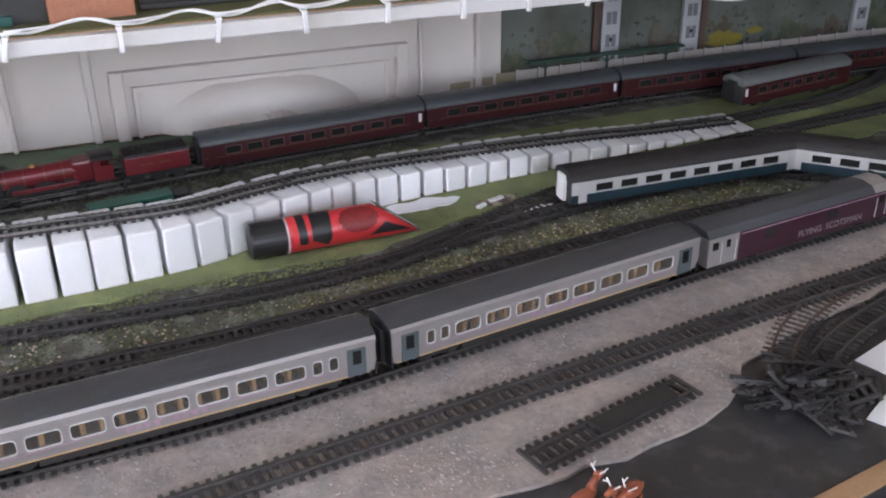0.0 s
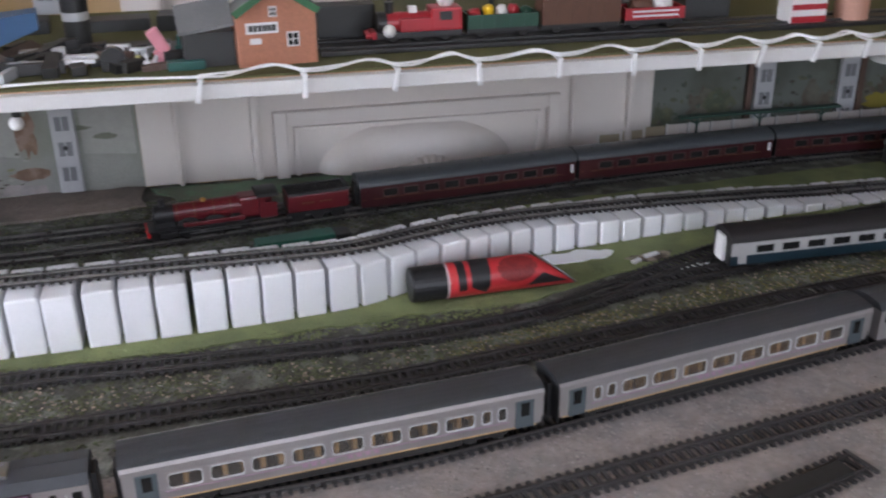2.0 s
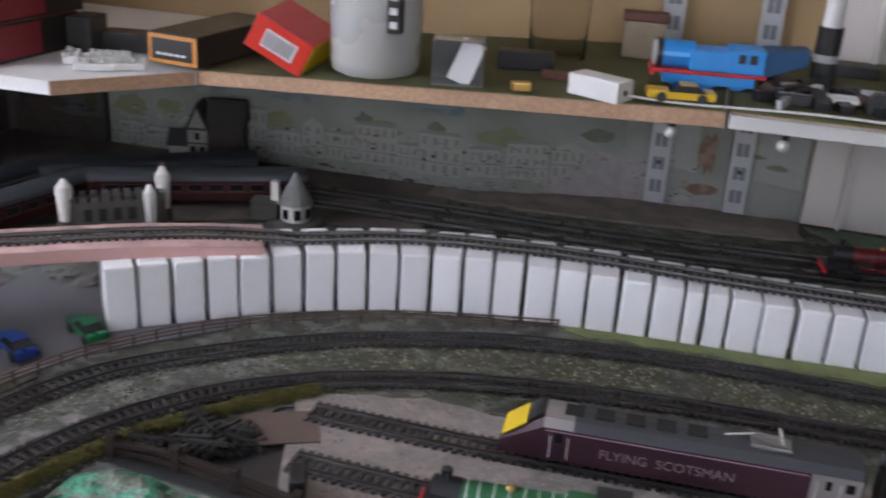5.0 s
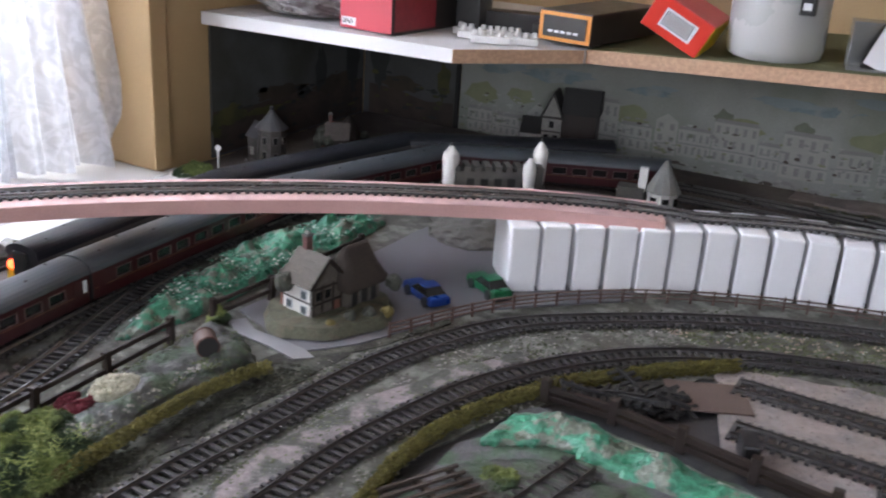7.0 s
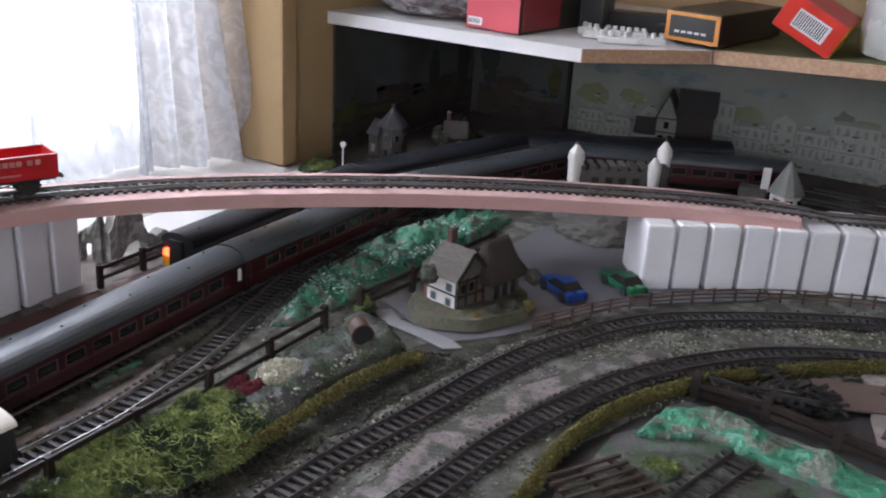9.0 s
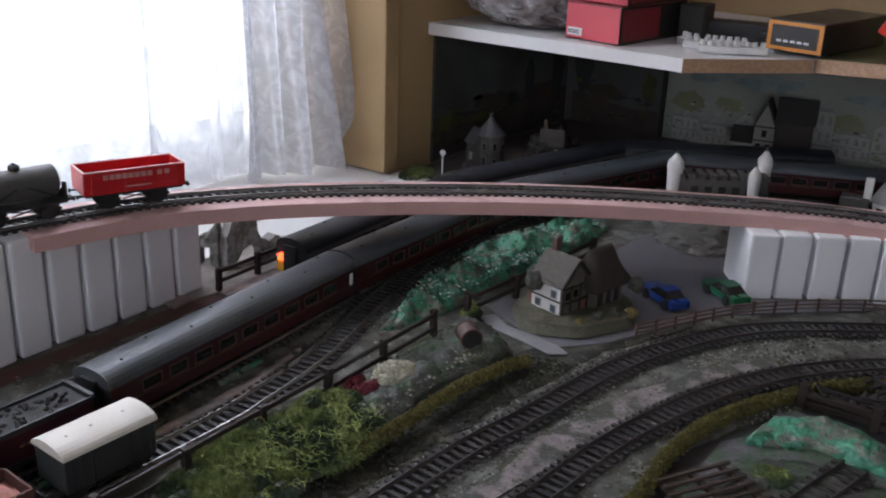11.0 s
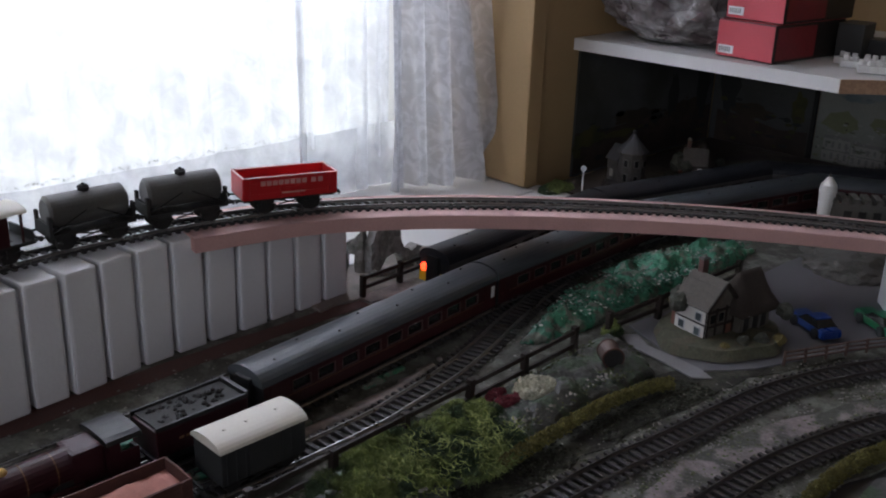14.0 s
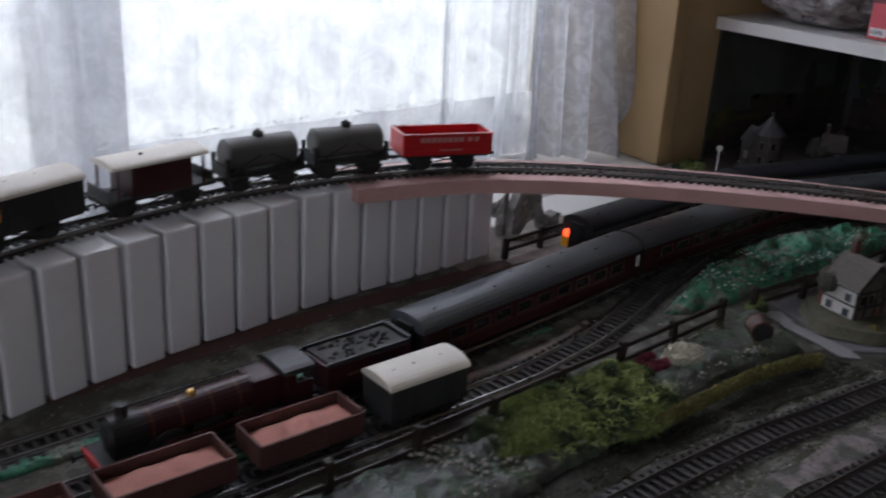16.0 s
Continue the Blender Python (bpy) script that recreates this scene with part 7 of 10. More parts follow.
solid("card_cover", bm, mat("brown_grey_card", (0.125, 0.095, 0.082), 0.8, 0.2), "folded brown card beside the blue toy engine", "card", pose(-0.243, 0.965, S, 0, 0, 70))
solid("track_length", B(-0.075, 0.075, -0.010, 0.010, 0, 0.005, bevel=0.0006), M_sleeper, "loose length of dark toy track on the shelf", "toy track", pose(-0.185, 0.985, S, 0, 0, 5))
solid("card_strip", B(-0.045, 0.045, -0.006, 0.006, 0, 0.003), M_fencelight, "tan card strip lying on the shelf", "card", pose(-0.225, 0.925, S, 0, 0, 8))

# corner items: jar, boxes, tray
def on_left(x, y, rz=0):
    return pose(x, y, slope_top(x) + 0.0011, 0, 0, rz)
c = thing("plastic_jar", "large milky plastic jar with a black label", "jar", on_left(-0.662, 0.925))
bm = bmesh.new()
prof = [(0.041, 0.0), (0.0475, 0.004), (0.0495, 0.014), (0.049, 0.050), (0.0495, 0.100), (0.044, 0.122), (0.030, 0.134)]
for (r0, z0), (r1, z1) in zip(prof, prof[1:]):
    cyl(bm, r0, r1, z1 - z0, pose(0, 0, z0), 28, caps=False)
cyl(bm, 0.041, 0.041, 0.0006, pose(0, 0, 0), 28)
bmesh.ops.remove_doubles(bm, verts=bm.verts, dist=0.0007)
part("jar_body", bm, M_jar, c, smooth=True)
bm = bmesh.new()
cyl(bm, 0.032, 0.032, 0.016, pose(0, 0, 0.131), 24)
part("lid", bm, M_white, c)
part("label_panel", B(0.026, 0.040, -0.0430, -0.0290, 0.050, 0.100, bevel=0.0003), M_black, c, "black printed label")
bm = bmesh.new()
for k in range(3):
    box(bm, 0.029, 0.037, -0.0434, -0.0430, 0.055 + k * 0.014, 0.062 + k * 0.014)
part("label_print", bm, M_label, c, "pale unreadable bars")


def carton(at, label, L, W, H, m_side, m_end, m_top, patch=None, m_left=None):
    c = thing("model_box", label, "box", at, "boxes on the shelf")
    part("body", B(-L / 2, L / 2, -W / 2, W / 2, 0, H, bevel=0.001), m_side, c)
    part("end_panel", B(-L / 2 + 0.001, L / 2 - 0.001, -W / 2 - 0.0006, -W / 2, 0.001, H - 0.001), m_end, c)
    part("top_panel", B(-L / 2 + 0.001, L / 2 - 0.001, -W / 2 + 0.001, W / 2 - 0.001, H, H + 0.0005), m_top, c)
    if m_left:
        part("side_panel", B(L / 2, L / 2 + 0.0006, -W / 2 + 0.001, W / 2 - 0.001, 0.001, H - 0.001), m_left, c)
    if patch:
        x0, x1, z0, z1, m = patch
        p = part("label_panel", B(x0, x1, -W / 2 - 0.0011, -W / 2 - 0.0006, z0, z1), m, c, "pale label")
        bm = bmesh.new()
        k = x0 + 0.002
        while k < x1 - 0.003:
            box(bm, k, k + 0.0012, -W / 2 - 0.0013, -W / 2 - 0.0011, z0 + 0.002, z1 - 0.002)
            k += 0.0026
        tagged(part("label_print", bm, M_black if m is M_label else M_label, p), kind="stuff")
    return c
carton(on_left(-0.765, 0.922, 5) @ pose(0, 0, 0.0155, 0, 27, 0), "scarlet and yellow model box lying tilted", 0.068, 0.100, 0.038, M_boxred, M_boxred, M_card, (-0.018, 0.020, 0.009, 0.029, M_label), M_yellow)
c = carton(on_left(-0.862, 0.945, -8) @ pose(0, 0, 0.004), "black model box with an orange bordered end", 0.066, 0.160, 0.033, M_boxblack, M_orange, M_boxblack)
part("end_window", B(-0.027, 0.027, -0.0816, -0.0806, 0.005, 0.028, bevel=0.0003), M_boxblack, c)
bm = bmesh.new()
for k in range(5):
    box(bm, -0.020 + k * 0.008, -0.0145 + k * 0.008, -0.0820, -0.0816, 0.010, 0.0125)
tagged(part("end_print", bm, M_label, c), kind="stuff")
for k in range(2):
    c = carton(pose(-1.068 + k * 0.004, 0.850 + k * 0.006, ZC + 0.0011 + k * 0.0425, 0, 0, -6), "red and black model box stacked on the corner shelf" if k else "red and black model box at the bottom of a stack", 0.075, 0.140, 0.041, M_boxblack, M_card, M_card, (-0.034, -0.014, 0.004, 0.013, M_label))
    part("side_print", B(0.0375, 0.0381, -0.066, 0.010, 0.003, 0.038), mat("dark_crimson_print", (0.20, 0.022, 0.030), 0.4, 0.3, 0.01), c, "dark crimson printed side")
M_fitting = mat("milky_plastic", (0.58, 0.57, 0.55), 0.45, 0.15, 0.01)
for x, y, L, rz, h in ((-0.972, 0.838, 0.030, 12, 0.012), (-0.940, 0.822, 0.044, 24, 0.013), (-0.915, 0.838, 0.044, 26, 0.013), (-0.950, 0.866, 0.048, 18, 0.012), (-0.988, 0.852, 0.026, -20, 0.013)):
    c = thing("white_fitting", "milky white plastic fitting on the corner shelf", "fitting", pose(x, y, ZC + 0.0011, 0, 0, rz), "white fittings")
    part("fitting_body", B(-L / 2, L / 2, -0.0075, 0.0075, 0, h * 0.6, bevel=0.0015), M_fitting, c)
    n = int(L / 0.008)
    for k in range(n):
        bm = bmesh.new()
        cyl(bm, 0.0034, 0.0028, h * 0.4, pose(-L / 2 + (k + 0.5) * L / n, 0.0015 * (-1) ** k, h * 0.6), 10)
        part("peg", bm, M_fitting, c)
for x, y, w, d, h, rz in ((-0.955, 0.930, 0.080, 0.030, 0.022, 10), (-0.905, 0.905, 0.040, 0.020, 0.016, -15), (-1.005, 0.905, 0.030, 0.040, 0.040, 5)):
    solid("dark_box", B(-w / 2, w / 2, -d / 2, d / 2, 0, h, bevel=0.002), M_dkgrey if h > 0.03 else M_black, "dark plastic piece behind the white fittings", "box", pose(x, y, ZC + 0.0011, 0, 0, rz), "dark pieces on the corner shelf")
# crumpled plastic bag on the corner shelf
bm = bmesh.new()
bmesh.ops.create_icosphere(bm, subdivisions=4, radius=1.0)
for v in bm.verts:
    n = v.co.normalized()
    k = 1 + 0.28 * noise.noise(n * 2.3) + 0.20 * noise.noise(n * 6.0) + 0.10 * noise.noise(n * 14.0)
    v.co = Vector((n.x * 0.100 * k, n.y * 0.080 * k, max(0.0, (n.z * 0.05 + 0.045) * k)))
solid("plastic_bag", bm, mat("crumpled_clear_bag", (0.46, 0.44, 0.44), 0.25, 0.4, 0.02, trans=0.2, two=(0.19, 0.15, 0.15), mix=(0.40, 0.64), bump=0.003, fine=0.010), "crumpled clear plastic bag with dark contents", "bag", pose(-1.192, 0.845, ZC + 0.0011))
c = thing("clear_case", "grey clear plastic display case", "case", on_left(-0.560, 0.890, 12))
for x0, x1, y0, y1, z0, z1 in ((-0.026, 0.026, -0.016, 0.016, 0, 0.002), (-0.026, -0.0245, -0.016, 0.016, 0.002, 0.045), (0.0245, 0.026, -0.016, 0.016, 0.002, 0.045), (-0.0245, 0.0245, 0.0145, 0.016, 0.002, 0.045), (-0.026, 0.026, -0.016, 0.016, 0.045, 0.0465)):
    part("case_wall", B(x0, x1, y0, y1, z0, z1), mat("smoky_clear_plastic", (0.30, 0.31, 0.31), 0.2, 0.1, trans=0.5), c)
bm = B(-0.012, 0.012, -0.001, 0.001, 0.0, 0.044)
for v in bm.verts:
    v.co = pose(0, -0.008, 0.003, -8, 22, 0) @ v.co
part("card_insert", bm, M_label, c, "slanting pale card")
c = thing("glass_jar", "empty clear glass jar at the back of the shelf", "jar", on_left(-0.487, 1.06))
bm = bmesh.new()
wall = [(0.0, 0.0), (0.033, 0.0), (0.035, 0.085), (0.030, 0.090), (0.0288, 0.0895), (0.0336, 0.0845), (0.0318, 0.0015), (0.0, 0.0015)]
g = [[bm.verts.new((r * math.cos(k * 6.2832 / 28), r * math.sin(k * 6.2832 / 28), z)) for k in range(28)] for r, z in wall]
for a, b in zip(g, g[1:]):
    for k in range(28):
        bm.faces.new((a[k], a[(k + 1) % 28], b[(k + 1) % 28], b[k]))
bmesh.ops.remove_doubles(bm, verts=bm.verts, dist=0.0001)
bmesh.ops.recalc_face_normals(bm, faces=bm.faces)
M_thin = mat("thin_clear_glass", (0.93, 0.92, 0.90), 0.05, 0.03, trans=1.0)
M_thin.node_tree.nodes["Principled BSDF"].inputs["IOR"].default_value = 1.12
part("jar_body", bm, M_thin, c, smooth=True)
solid("brass_fitting", B(-0.010, 0.010, -0.006, 0.006, 0, 0.010, bevel=0.002), M_brass, "small brass fitting on the shelf edge", "fitting", on_left(-0.490, 0.872, 20))
solid("battery_box", B(-0.030, 0.030, -0.012, 0.012, 0, 0.020, bevel=0.0012), M_black, "black plastic battery box behind the brass fitting", "box", on_left(-0.508, 0.985, 6))
solid("toy_part", B(-0.020, 0.020, -0.006, 0.006, 0, 0.008, bevel=0.001), M_chimney2, "dark red brown toy part behind the brass fitting", "toy", on_left(-0.462, 0.940, -8), "coloured toy parts")
c = thing("card_packet", "brown topped clear packet leaning on the wall", "packet", on_left(-0.392, 1.09, 4))
part("packet_body", B(-0.024, 0.024, -0.012, 0.012, 0, 0.042, bevel=0.002), mat("dull_clear_packet", (0.30, 0.235, 0.17), 0.35, 0.3, 0.02), c)
part("packet_top", B(-0.026, 0.026, -0.013, 0.013, 0.0422, 0.052, bevel=0.0015), M_chimney2, c, "red brown folded top")
for x, y, w, h, rz in ((-0.165, 1.085, 0.060, 0.012, 3), (-0.100, 1.075, 0.050, 0.016, -4), (-0.255, 1.090, 0.040, 0.014, 6), (0.160, 1.005, 0.075, 0.013, 0), (0.330, 1.000, 0.085, 0.020, 2), (0.440, 0.990, 0.050, 0.030, -3)):
    solid("track_box", B(-w / 2, w / 2, -0.016, 0.016, 0, h, bevel=0.001), M_dkgrey if w < 0.07 else M_black, "dark flat box among the shelf clutter", "box", pose(x, y, S, 0, 0, rz), "dark boxes at the back of the shelf")

c = thing("striped_box", "small white and red striped box on the shelf", "box", pose(0.5185, 0.925, S + 0.0046), "packets on the shelf")
part("body", B(-0.0195, 0.0195, -0.014, 0.014, 0, 0.036, bevel=0.001), M_white, c)
for z0, z1 in ((0.0, 0.007), (0.013, 0.019), (0.027, 0.0335)):
    part("stripe", B(-0.0190, 0.0190, -0.0146, -0.0141, z0 + 0.0005, z1), M_toyred, c, "red stripe")
c = thing("round_tin", "pale salmon round tin with a white lid", "tin", pose(0.5755, 0.925, S + 0.0046), "packets on the shelf")
bm = bmesh.new()
cyl(bm, 0.0170, 0.0170, 0.030, pose(0, 0, 0), 24)
part("tin_body", bm, mat("salmon_tin", (0.50, 0.27, 0.20), 0.45, 0.1), c)
bm = bmesh.new()
cyl(bm, 0.0176, 0.0170, 0.006, pose(0, 0, 0.030), 24)
part("lid", bm, M_white, c)

# ---- the village and scenery beside the window ----
def mound(name, outline, h, material, label, category="ground", step=0.006, rough=0.5, z0=0.0015, kind="structure", seed=1.0):
    """An uneven raised patch: a grid inside the outline whose edge comes down to the ground."""
    xs, ys = [p[0] for p in outline], [p[1] for p in outline]
    bm = bmesh.new()
    nx, ny = int((max(xs) - min(xs)) / step) + 2, int((max(ys) - min(ys)) / step) + 2
    vs = {}
    def dist(x, y):
        best = 9.0
        for (ax, ay), (bx, by) in zip(outline, outline[1:] + outline[:1]):
            dx, dy = bx - ax, by - ay
            t = max(0.0, min(1.0, ((x - ax) * dx + (y - ay) * dy) / (dx * dx + dy * dy)))
            best = min(best, math.hypot(x - ax - t * dx, y - ay - t * dy))
        return best
    for i in range(nx):
        for j in range(ny):
            x, y = min(xs) + i * step, min(ys) + j * step
            if inside(x, y, outline):
                d = dist(x, y)
                k = min(1.0, d / 0.018)
                n1 = noise.noise(Vector((x * 40, y * 40, seed)))
                n2 = noise.noise(Vector((x * 130, y * 130, seed + 3)))
                vs[i, j] = bm.verts.new((x + n2 * step * 0.4, y + n1 * step * 0.4, z0 + 0.0015 + h * k ** 0.7 * (1 + rough * n1) + 0.0022 * rough * 2 * n2 * (0.3 + k)))
    for (i, j), v in vs.items():
        q = [vs.get((i + a, j + b)) for a, b in ((0, 0), (1, 0), (1, 1), (0, 1))]
        if all(q):
            bm.faces.new(q)
    e = [x for x in bm.edges if x.is_boundary]
    r = bmesh.ops.extrude_edge_only(bm, edges=e)
    for v in r["geom"]:
        if isinstance(v, bmesh.types.BMVert):
            v.co.z = 0.0005
    bmesh.ops.recalc_face_normals(bm, faces=bm.faces)
    return solid(name, bm, material, label, category, kind=kind, smooth=True)


sheet("ground", [(-0.896, -0.2), (-0.866, -0.2), (-0.864, 0.2), (-0.858, 0.30), (-0.842, 0.43), (-0.805, 0.52), (-0.820, 0.535), (-0.862, 0.45), (-0.885, 0.40), (-0.896, 0.37)], 0.0018, M_darkearth, "dark brown earth slope beside the outer curve", wobble=0.004, thick=0.0005)
mound("green_bank", [(-1.006, 0.335), (-1.042, 0.440), (-1.052, 0.560), (-1.032, 0.655), (-0.985, 0.700), (-0.978, 0.60), (-0.985, 0.50), (-0.984, 0.40), (-0.992, 0.35)], 0.012, M_green, "bright green painted plaster bank", "bank", step=0.003, rough=1.3)
mound("green_strip", [(-1.024, -0.3), (-1.024, 0.10), (-1.030, 0.20), (-1.044, 0.28), (-1.040, 0.20), (-1.012, 0.10), (-1.010, -0.3)], 0.004, M_green, "thin strip of green painted plaster between tracks", "bank", step=0.004)
mound("green_strip", [(-1.089, -0.3), (-1.086, 0.2), (-1.098, 0.44), (-1.104, 0.44), (-1.090, 0.2), (-1.072, 0.0), (-1.068, -0.3)], 0.0035, M_green, "dark green strip between the window tracks", "bank", step=0.004)
mound("rock_bank", [(-0.962, -0.35), (-0.958, 0.10), (-0.962, 0.30), (-0.966, 0.395), (-0.935, 0.400), (-0.893, 0.372), (-0.900, 0.30), (-0.897, 0.22), (-0.888, 0.12), (-0.880, 0.0), (-0.880, -0.35)], 0.0095, M_rock, "grey rocky plaster bank with green stains", "bank", step=0.0045, rough=0.9)
mound("dirt_strip", [(-1.026, 0.26), (-1.004, 0.20), (-1.006, 0.05), (-1.014, 0.05), (-1.022, 0.2), (-1.048, 0.36)], 0.002, M_gravel, "pinkish dirt strip beside the siding", "bank", step=0.004)
sheet("gravel_patch", [(-0.810, 0.10), (-0.813, 0.28), (-0.800, 0.36), (-0.775, 0.44), (-0.735, 0.51), (-0.725, 0.50), (-0.762, 0.42), (-0.782, 0.33), (-0.795, 0.22), (-0.796, 0.10)], 0.0024, mat("lilac_gravel", (0.215, 0.18, 0.18), 0.9, 0.5, 0.014, two=(0.075, 0.078, 0.064), mix=(0.44, 0.54), bump=0.002, fine=0.003), "lilac grey gravel between the curved tracks", "ground", wobble=0.003)
sheet("dirt_strip", [(-1.15, 0.30), (-1.145, 0.45), (-1.155, 0.58), (-1.195, 0.58), (-1.195, 0.30)], 0.0028, M_gravel, "sandy strip beside the window line", "ground")
sheet("red_brown_strip", [(-1.170, -0.35), (-1.135, -0.35), (-1.142, -0.1), (-1.150, 0.1), (-1.150, 0.295), (-1.170, 0.295)], 0.0012, M_rust, "red brown strip at the foot of the foam blocks", "ground", wobble=0.001)


def post_fence(name, label, line, gap, h, rails, material, pr=0.0022, rr=0.0013, group=""):
    ob = thing(name, label, "fence", group=group)
    posts = curve_points(line, gap)
    rg = random.Random(int(gap * 1e4))
    tops = []
    for p, d in posts:
        a = rg.uniform(-2, 2)
        bm = bmesh.new()
        box(bm, -pr, pr, -pr, pr, 0.0, h * rg.uniform(0.97, 1.05), bevel=pr * 0.3, m=Matrix.Translation(p) @ pose(0, 0, 0, a, rg.uniform(-2, 2), math.degrees(math.atan2(d.y, d.x))))
        part("post", bm, material, ob)
        tops.append(p)
    for a, b in zip(tops, tops[1:]):
        d = (b - a).normalized()
        s = Vector((0, 0, 1)).cross(d)
        for z in rails:
            bm = bmesh.new()
            L = (b - a).length
            mm = Matrix((d, s, Vector((0, 0, 1)))).transposed().to_4x4()
            mm.translation = a
            box(bm, pr * 0.6, L - pr * 0.6, -0.0009, 0.0009, h * z - rr, h * z + rr, m=mm)
            part("rail", bm, material, ob)
    return ob


post_fence("wooden_fence", "dark brown post and rail fence beside the siding", [(-0.945, -0.36, 0.002), (-0.948, 0.0, 0.002), (-0.952, 0.13, 0.002), (-0.956, 0.25, 0.002), (-0.959, 0.32, 0.002), (-0.961, 0.392, 0.002)], 0.0645, 0.027, (0.42, 0.85), M_fence, 0.0026, 0.0018, "brown fences")
post_fence("wooden_fence", "dark brown post and rail fence along the green bank", [(-0.962, 0.400, 0.002), (-0.957, 0.46, 0.002), (-0.953, 0.55, 0.002), (-0.951, 0.66, 0.002)], 0.066, 0.024, (0.42, 0.85), M_fence, 0.0026, 0.0018, "brown fences")
post_fence("wooden_fence", "brown post and rail fence before the window sill", [(-1.166, 0.300, 0.002), (-1.169, 0.35, 0.002), (-1.171, 0.402, 0.002)], 0.049, 0.022, (0.42, 0.85), M_fence, 0.0024, 0.0016, "brown fences")
post_fence("wooden_fence", "brown post and rail fence running on towards the jamb", [(-1.172, 0.412, 0.002), (-1.178, 0.470, 0.002), (-1.186, 0.530, 0.002), (-1.195, 0.60, 0.002)], 0.060, 0.023, (0.42, 0.85), M_fence, 0.0025, 0.0017, "brown fences")
post_fence("rail_fence", "thin faded brown rail fence along the curve", [(-0.836, 0.466, 0.002), (-0.784, 0.569, 0.002), (-0.707, 0.650, 0.002), (-0.614, 0.706, 0.002), (-0.530, 0.738, 0.002), (-0.412, 0.768, 0.002)], 0.021, 0.0135, (0.35, 0.62, 0.90), M_fencelight, 0.0009, 0.0005)


# bushes, hedges and lichen
def bush(name, label, cx, cy, rx, ry, h, n, material, z0=0.012, seed=0, strand=False, category="bush"):
    r = random.Random(seed)
    verts, faces = [], []
    for k in range(n):
        a, t = r.uniform(0, 6.283), r.random() ** 0.5
        x, y = cx + rx * t * math.cos(a), cy + ry * t * math.sin(a)
        lump = 0.65 + 1.2 * noise.noise(Vector((x * 60, y * 60, seed)))
        if lump < 0.25:
            continue
        z = z0 + h * max(0.02, (1 - t * t)) ** 0.6 * lump * r.uniform(0.2, 1.0)
        s = r.uniform(0.0009, 0.0026)
        d = Vector((r.uniform(-1, 1), r.uniform(-1, 1), r.uniform(0.0, 1.0))).normalized() * s * (2.6 if strand else 1.3)
        w = Vector((r.uniform(-1, 1), r.uniform(-1, 1), r.uniform(-1, 1))).normalized() * s * (0.28 if strand else 0.7)
        u = d.cross(w).normalized() * s * (0.28 if strand else 0.6)
        p = Vector((x, y, z))
        b = len(verts)
        verts += [p - d, p + w, p + u, p - w, p - u, p + d]
        faces += [(b, b + 2, b + 1), (b, b + 3, b + 2), (b, b + 4, b + 3), (b, b + 1, b + 4), (b + 5, b + 1, b + 2), (b + 5, b + 2, b + 3), (b + 5, b + 3, b + 4), (b + 5, b + 4, b + 1)]
    me = bpy.data.meshes.new(name)
    me.from_pydata([tuple(v) for v in verts], [], faces)
    me.materials.append(material)
    return tagged(new(name, me), label, category)


def curls(name, label, cx, cy, rx, ry, h, n, material, z0, seed):
    """A tangled clump of thin curling strands."""
    r = random.Random(seed)
    bm = bmesh.new()
    for k in range(n):
        a, t = r.uniform(0, 6.283), r.random() ** 0.5
        x, y = cx + rx * t * math.cos(a), cy + ry * t * math.sin(a)
        lump = 0.70 + 1.3 * noise.noise(Vector((x * 55, y * 55, seed)))
        if lump < 0.45:
            continue
        z = z0 + h * max(0.03, 1 - t * t) ** 0.5 * lump * r.uniform(0.45, 1.0)
        d = r.uniform(0, 6.283)
        pts, rad = [], r.uniform(0.00018, 0.00034)
        for j in range(6):
            pts.append((x, y, max(z0 - 0.004, z)))
            d += r.uniform(-1.1, 1.1)
            s = r.uniform(0.0012, 0.0030)
            x, y, z = x + s * math.cos(d), y + s * math.sin(d), z + r.uniform(-0.0016, 0.0016)
        rows = []
        for p, q in zip(pts, pts[1:] + pts[-1:]):
            rows.append([bm.verts.new((p[0] + rad * math.cos(b), p[1] + rad * math.sin(b) * 0.7, p[2] + rad * math.sin(b + 0.8))) for b in (0, 2.1, 4.2)])
        for p, q in zip(rows, rows[1:]):
            for j in range(3):
                bm.faces.new((p[j], p[(j + 1) % 3], q[(j + 1) % 3], q[j]))
    return solid(name, bm, material, label, "bush")


M_bushpale = mat("pale_curly_foliage", (0.24, 0.28, 0.08), 0.85, 0.3, 0.01, per="island")
bush("foliage_bush", "bright yellow green foliage clump by the fence", -0.929, 0.136, 0.031, 0.078, 0.010, 22000, M_bush, 0.012, 1, True)
bush("foliage_bush", "tangled light green foliage on the rocky bank", -0.903, 0.172, 0.024, 0.042, 0.011, 7000, M_bush, 0.011, 2, True)
curls("foliage_bush", "tangle of pale yellow green curls over the bank", -0.914, 0.150, 0.034, 0.068, 0.013, 560, M_bushpale, 0.014, 8)
curls("foliage_bush", "tangle of mid green curls beside the fence", -0.935, 0.150, 0.020, 0.070, 0.011, 200, M_bush, 0.013, 9)
bush("foliage_bush", "mossy green foliage behind the fence posts", -0.940, 0.195, 0.018, 0.040, 0.013, 6000, M_bush, 0.011, 5)
bush("lichen_clump", "cream lichen clump on the rocky bank", -0.934, 0.268, 0.012, 0.019, 0.010, 2600, M_bushwhite, 0.013, 3)
bush("lichen_clump", "dark red lichen clump beside the cream one", -0.940, 0.240, 0.011, 0.013, 0.008, 1800, M_bushred, 0.013, 4)
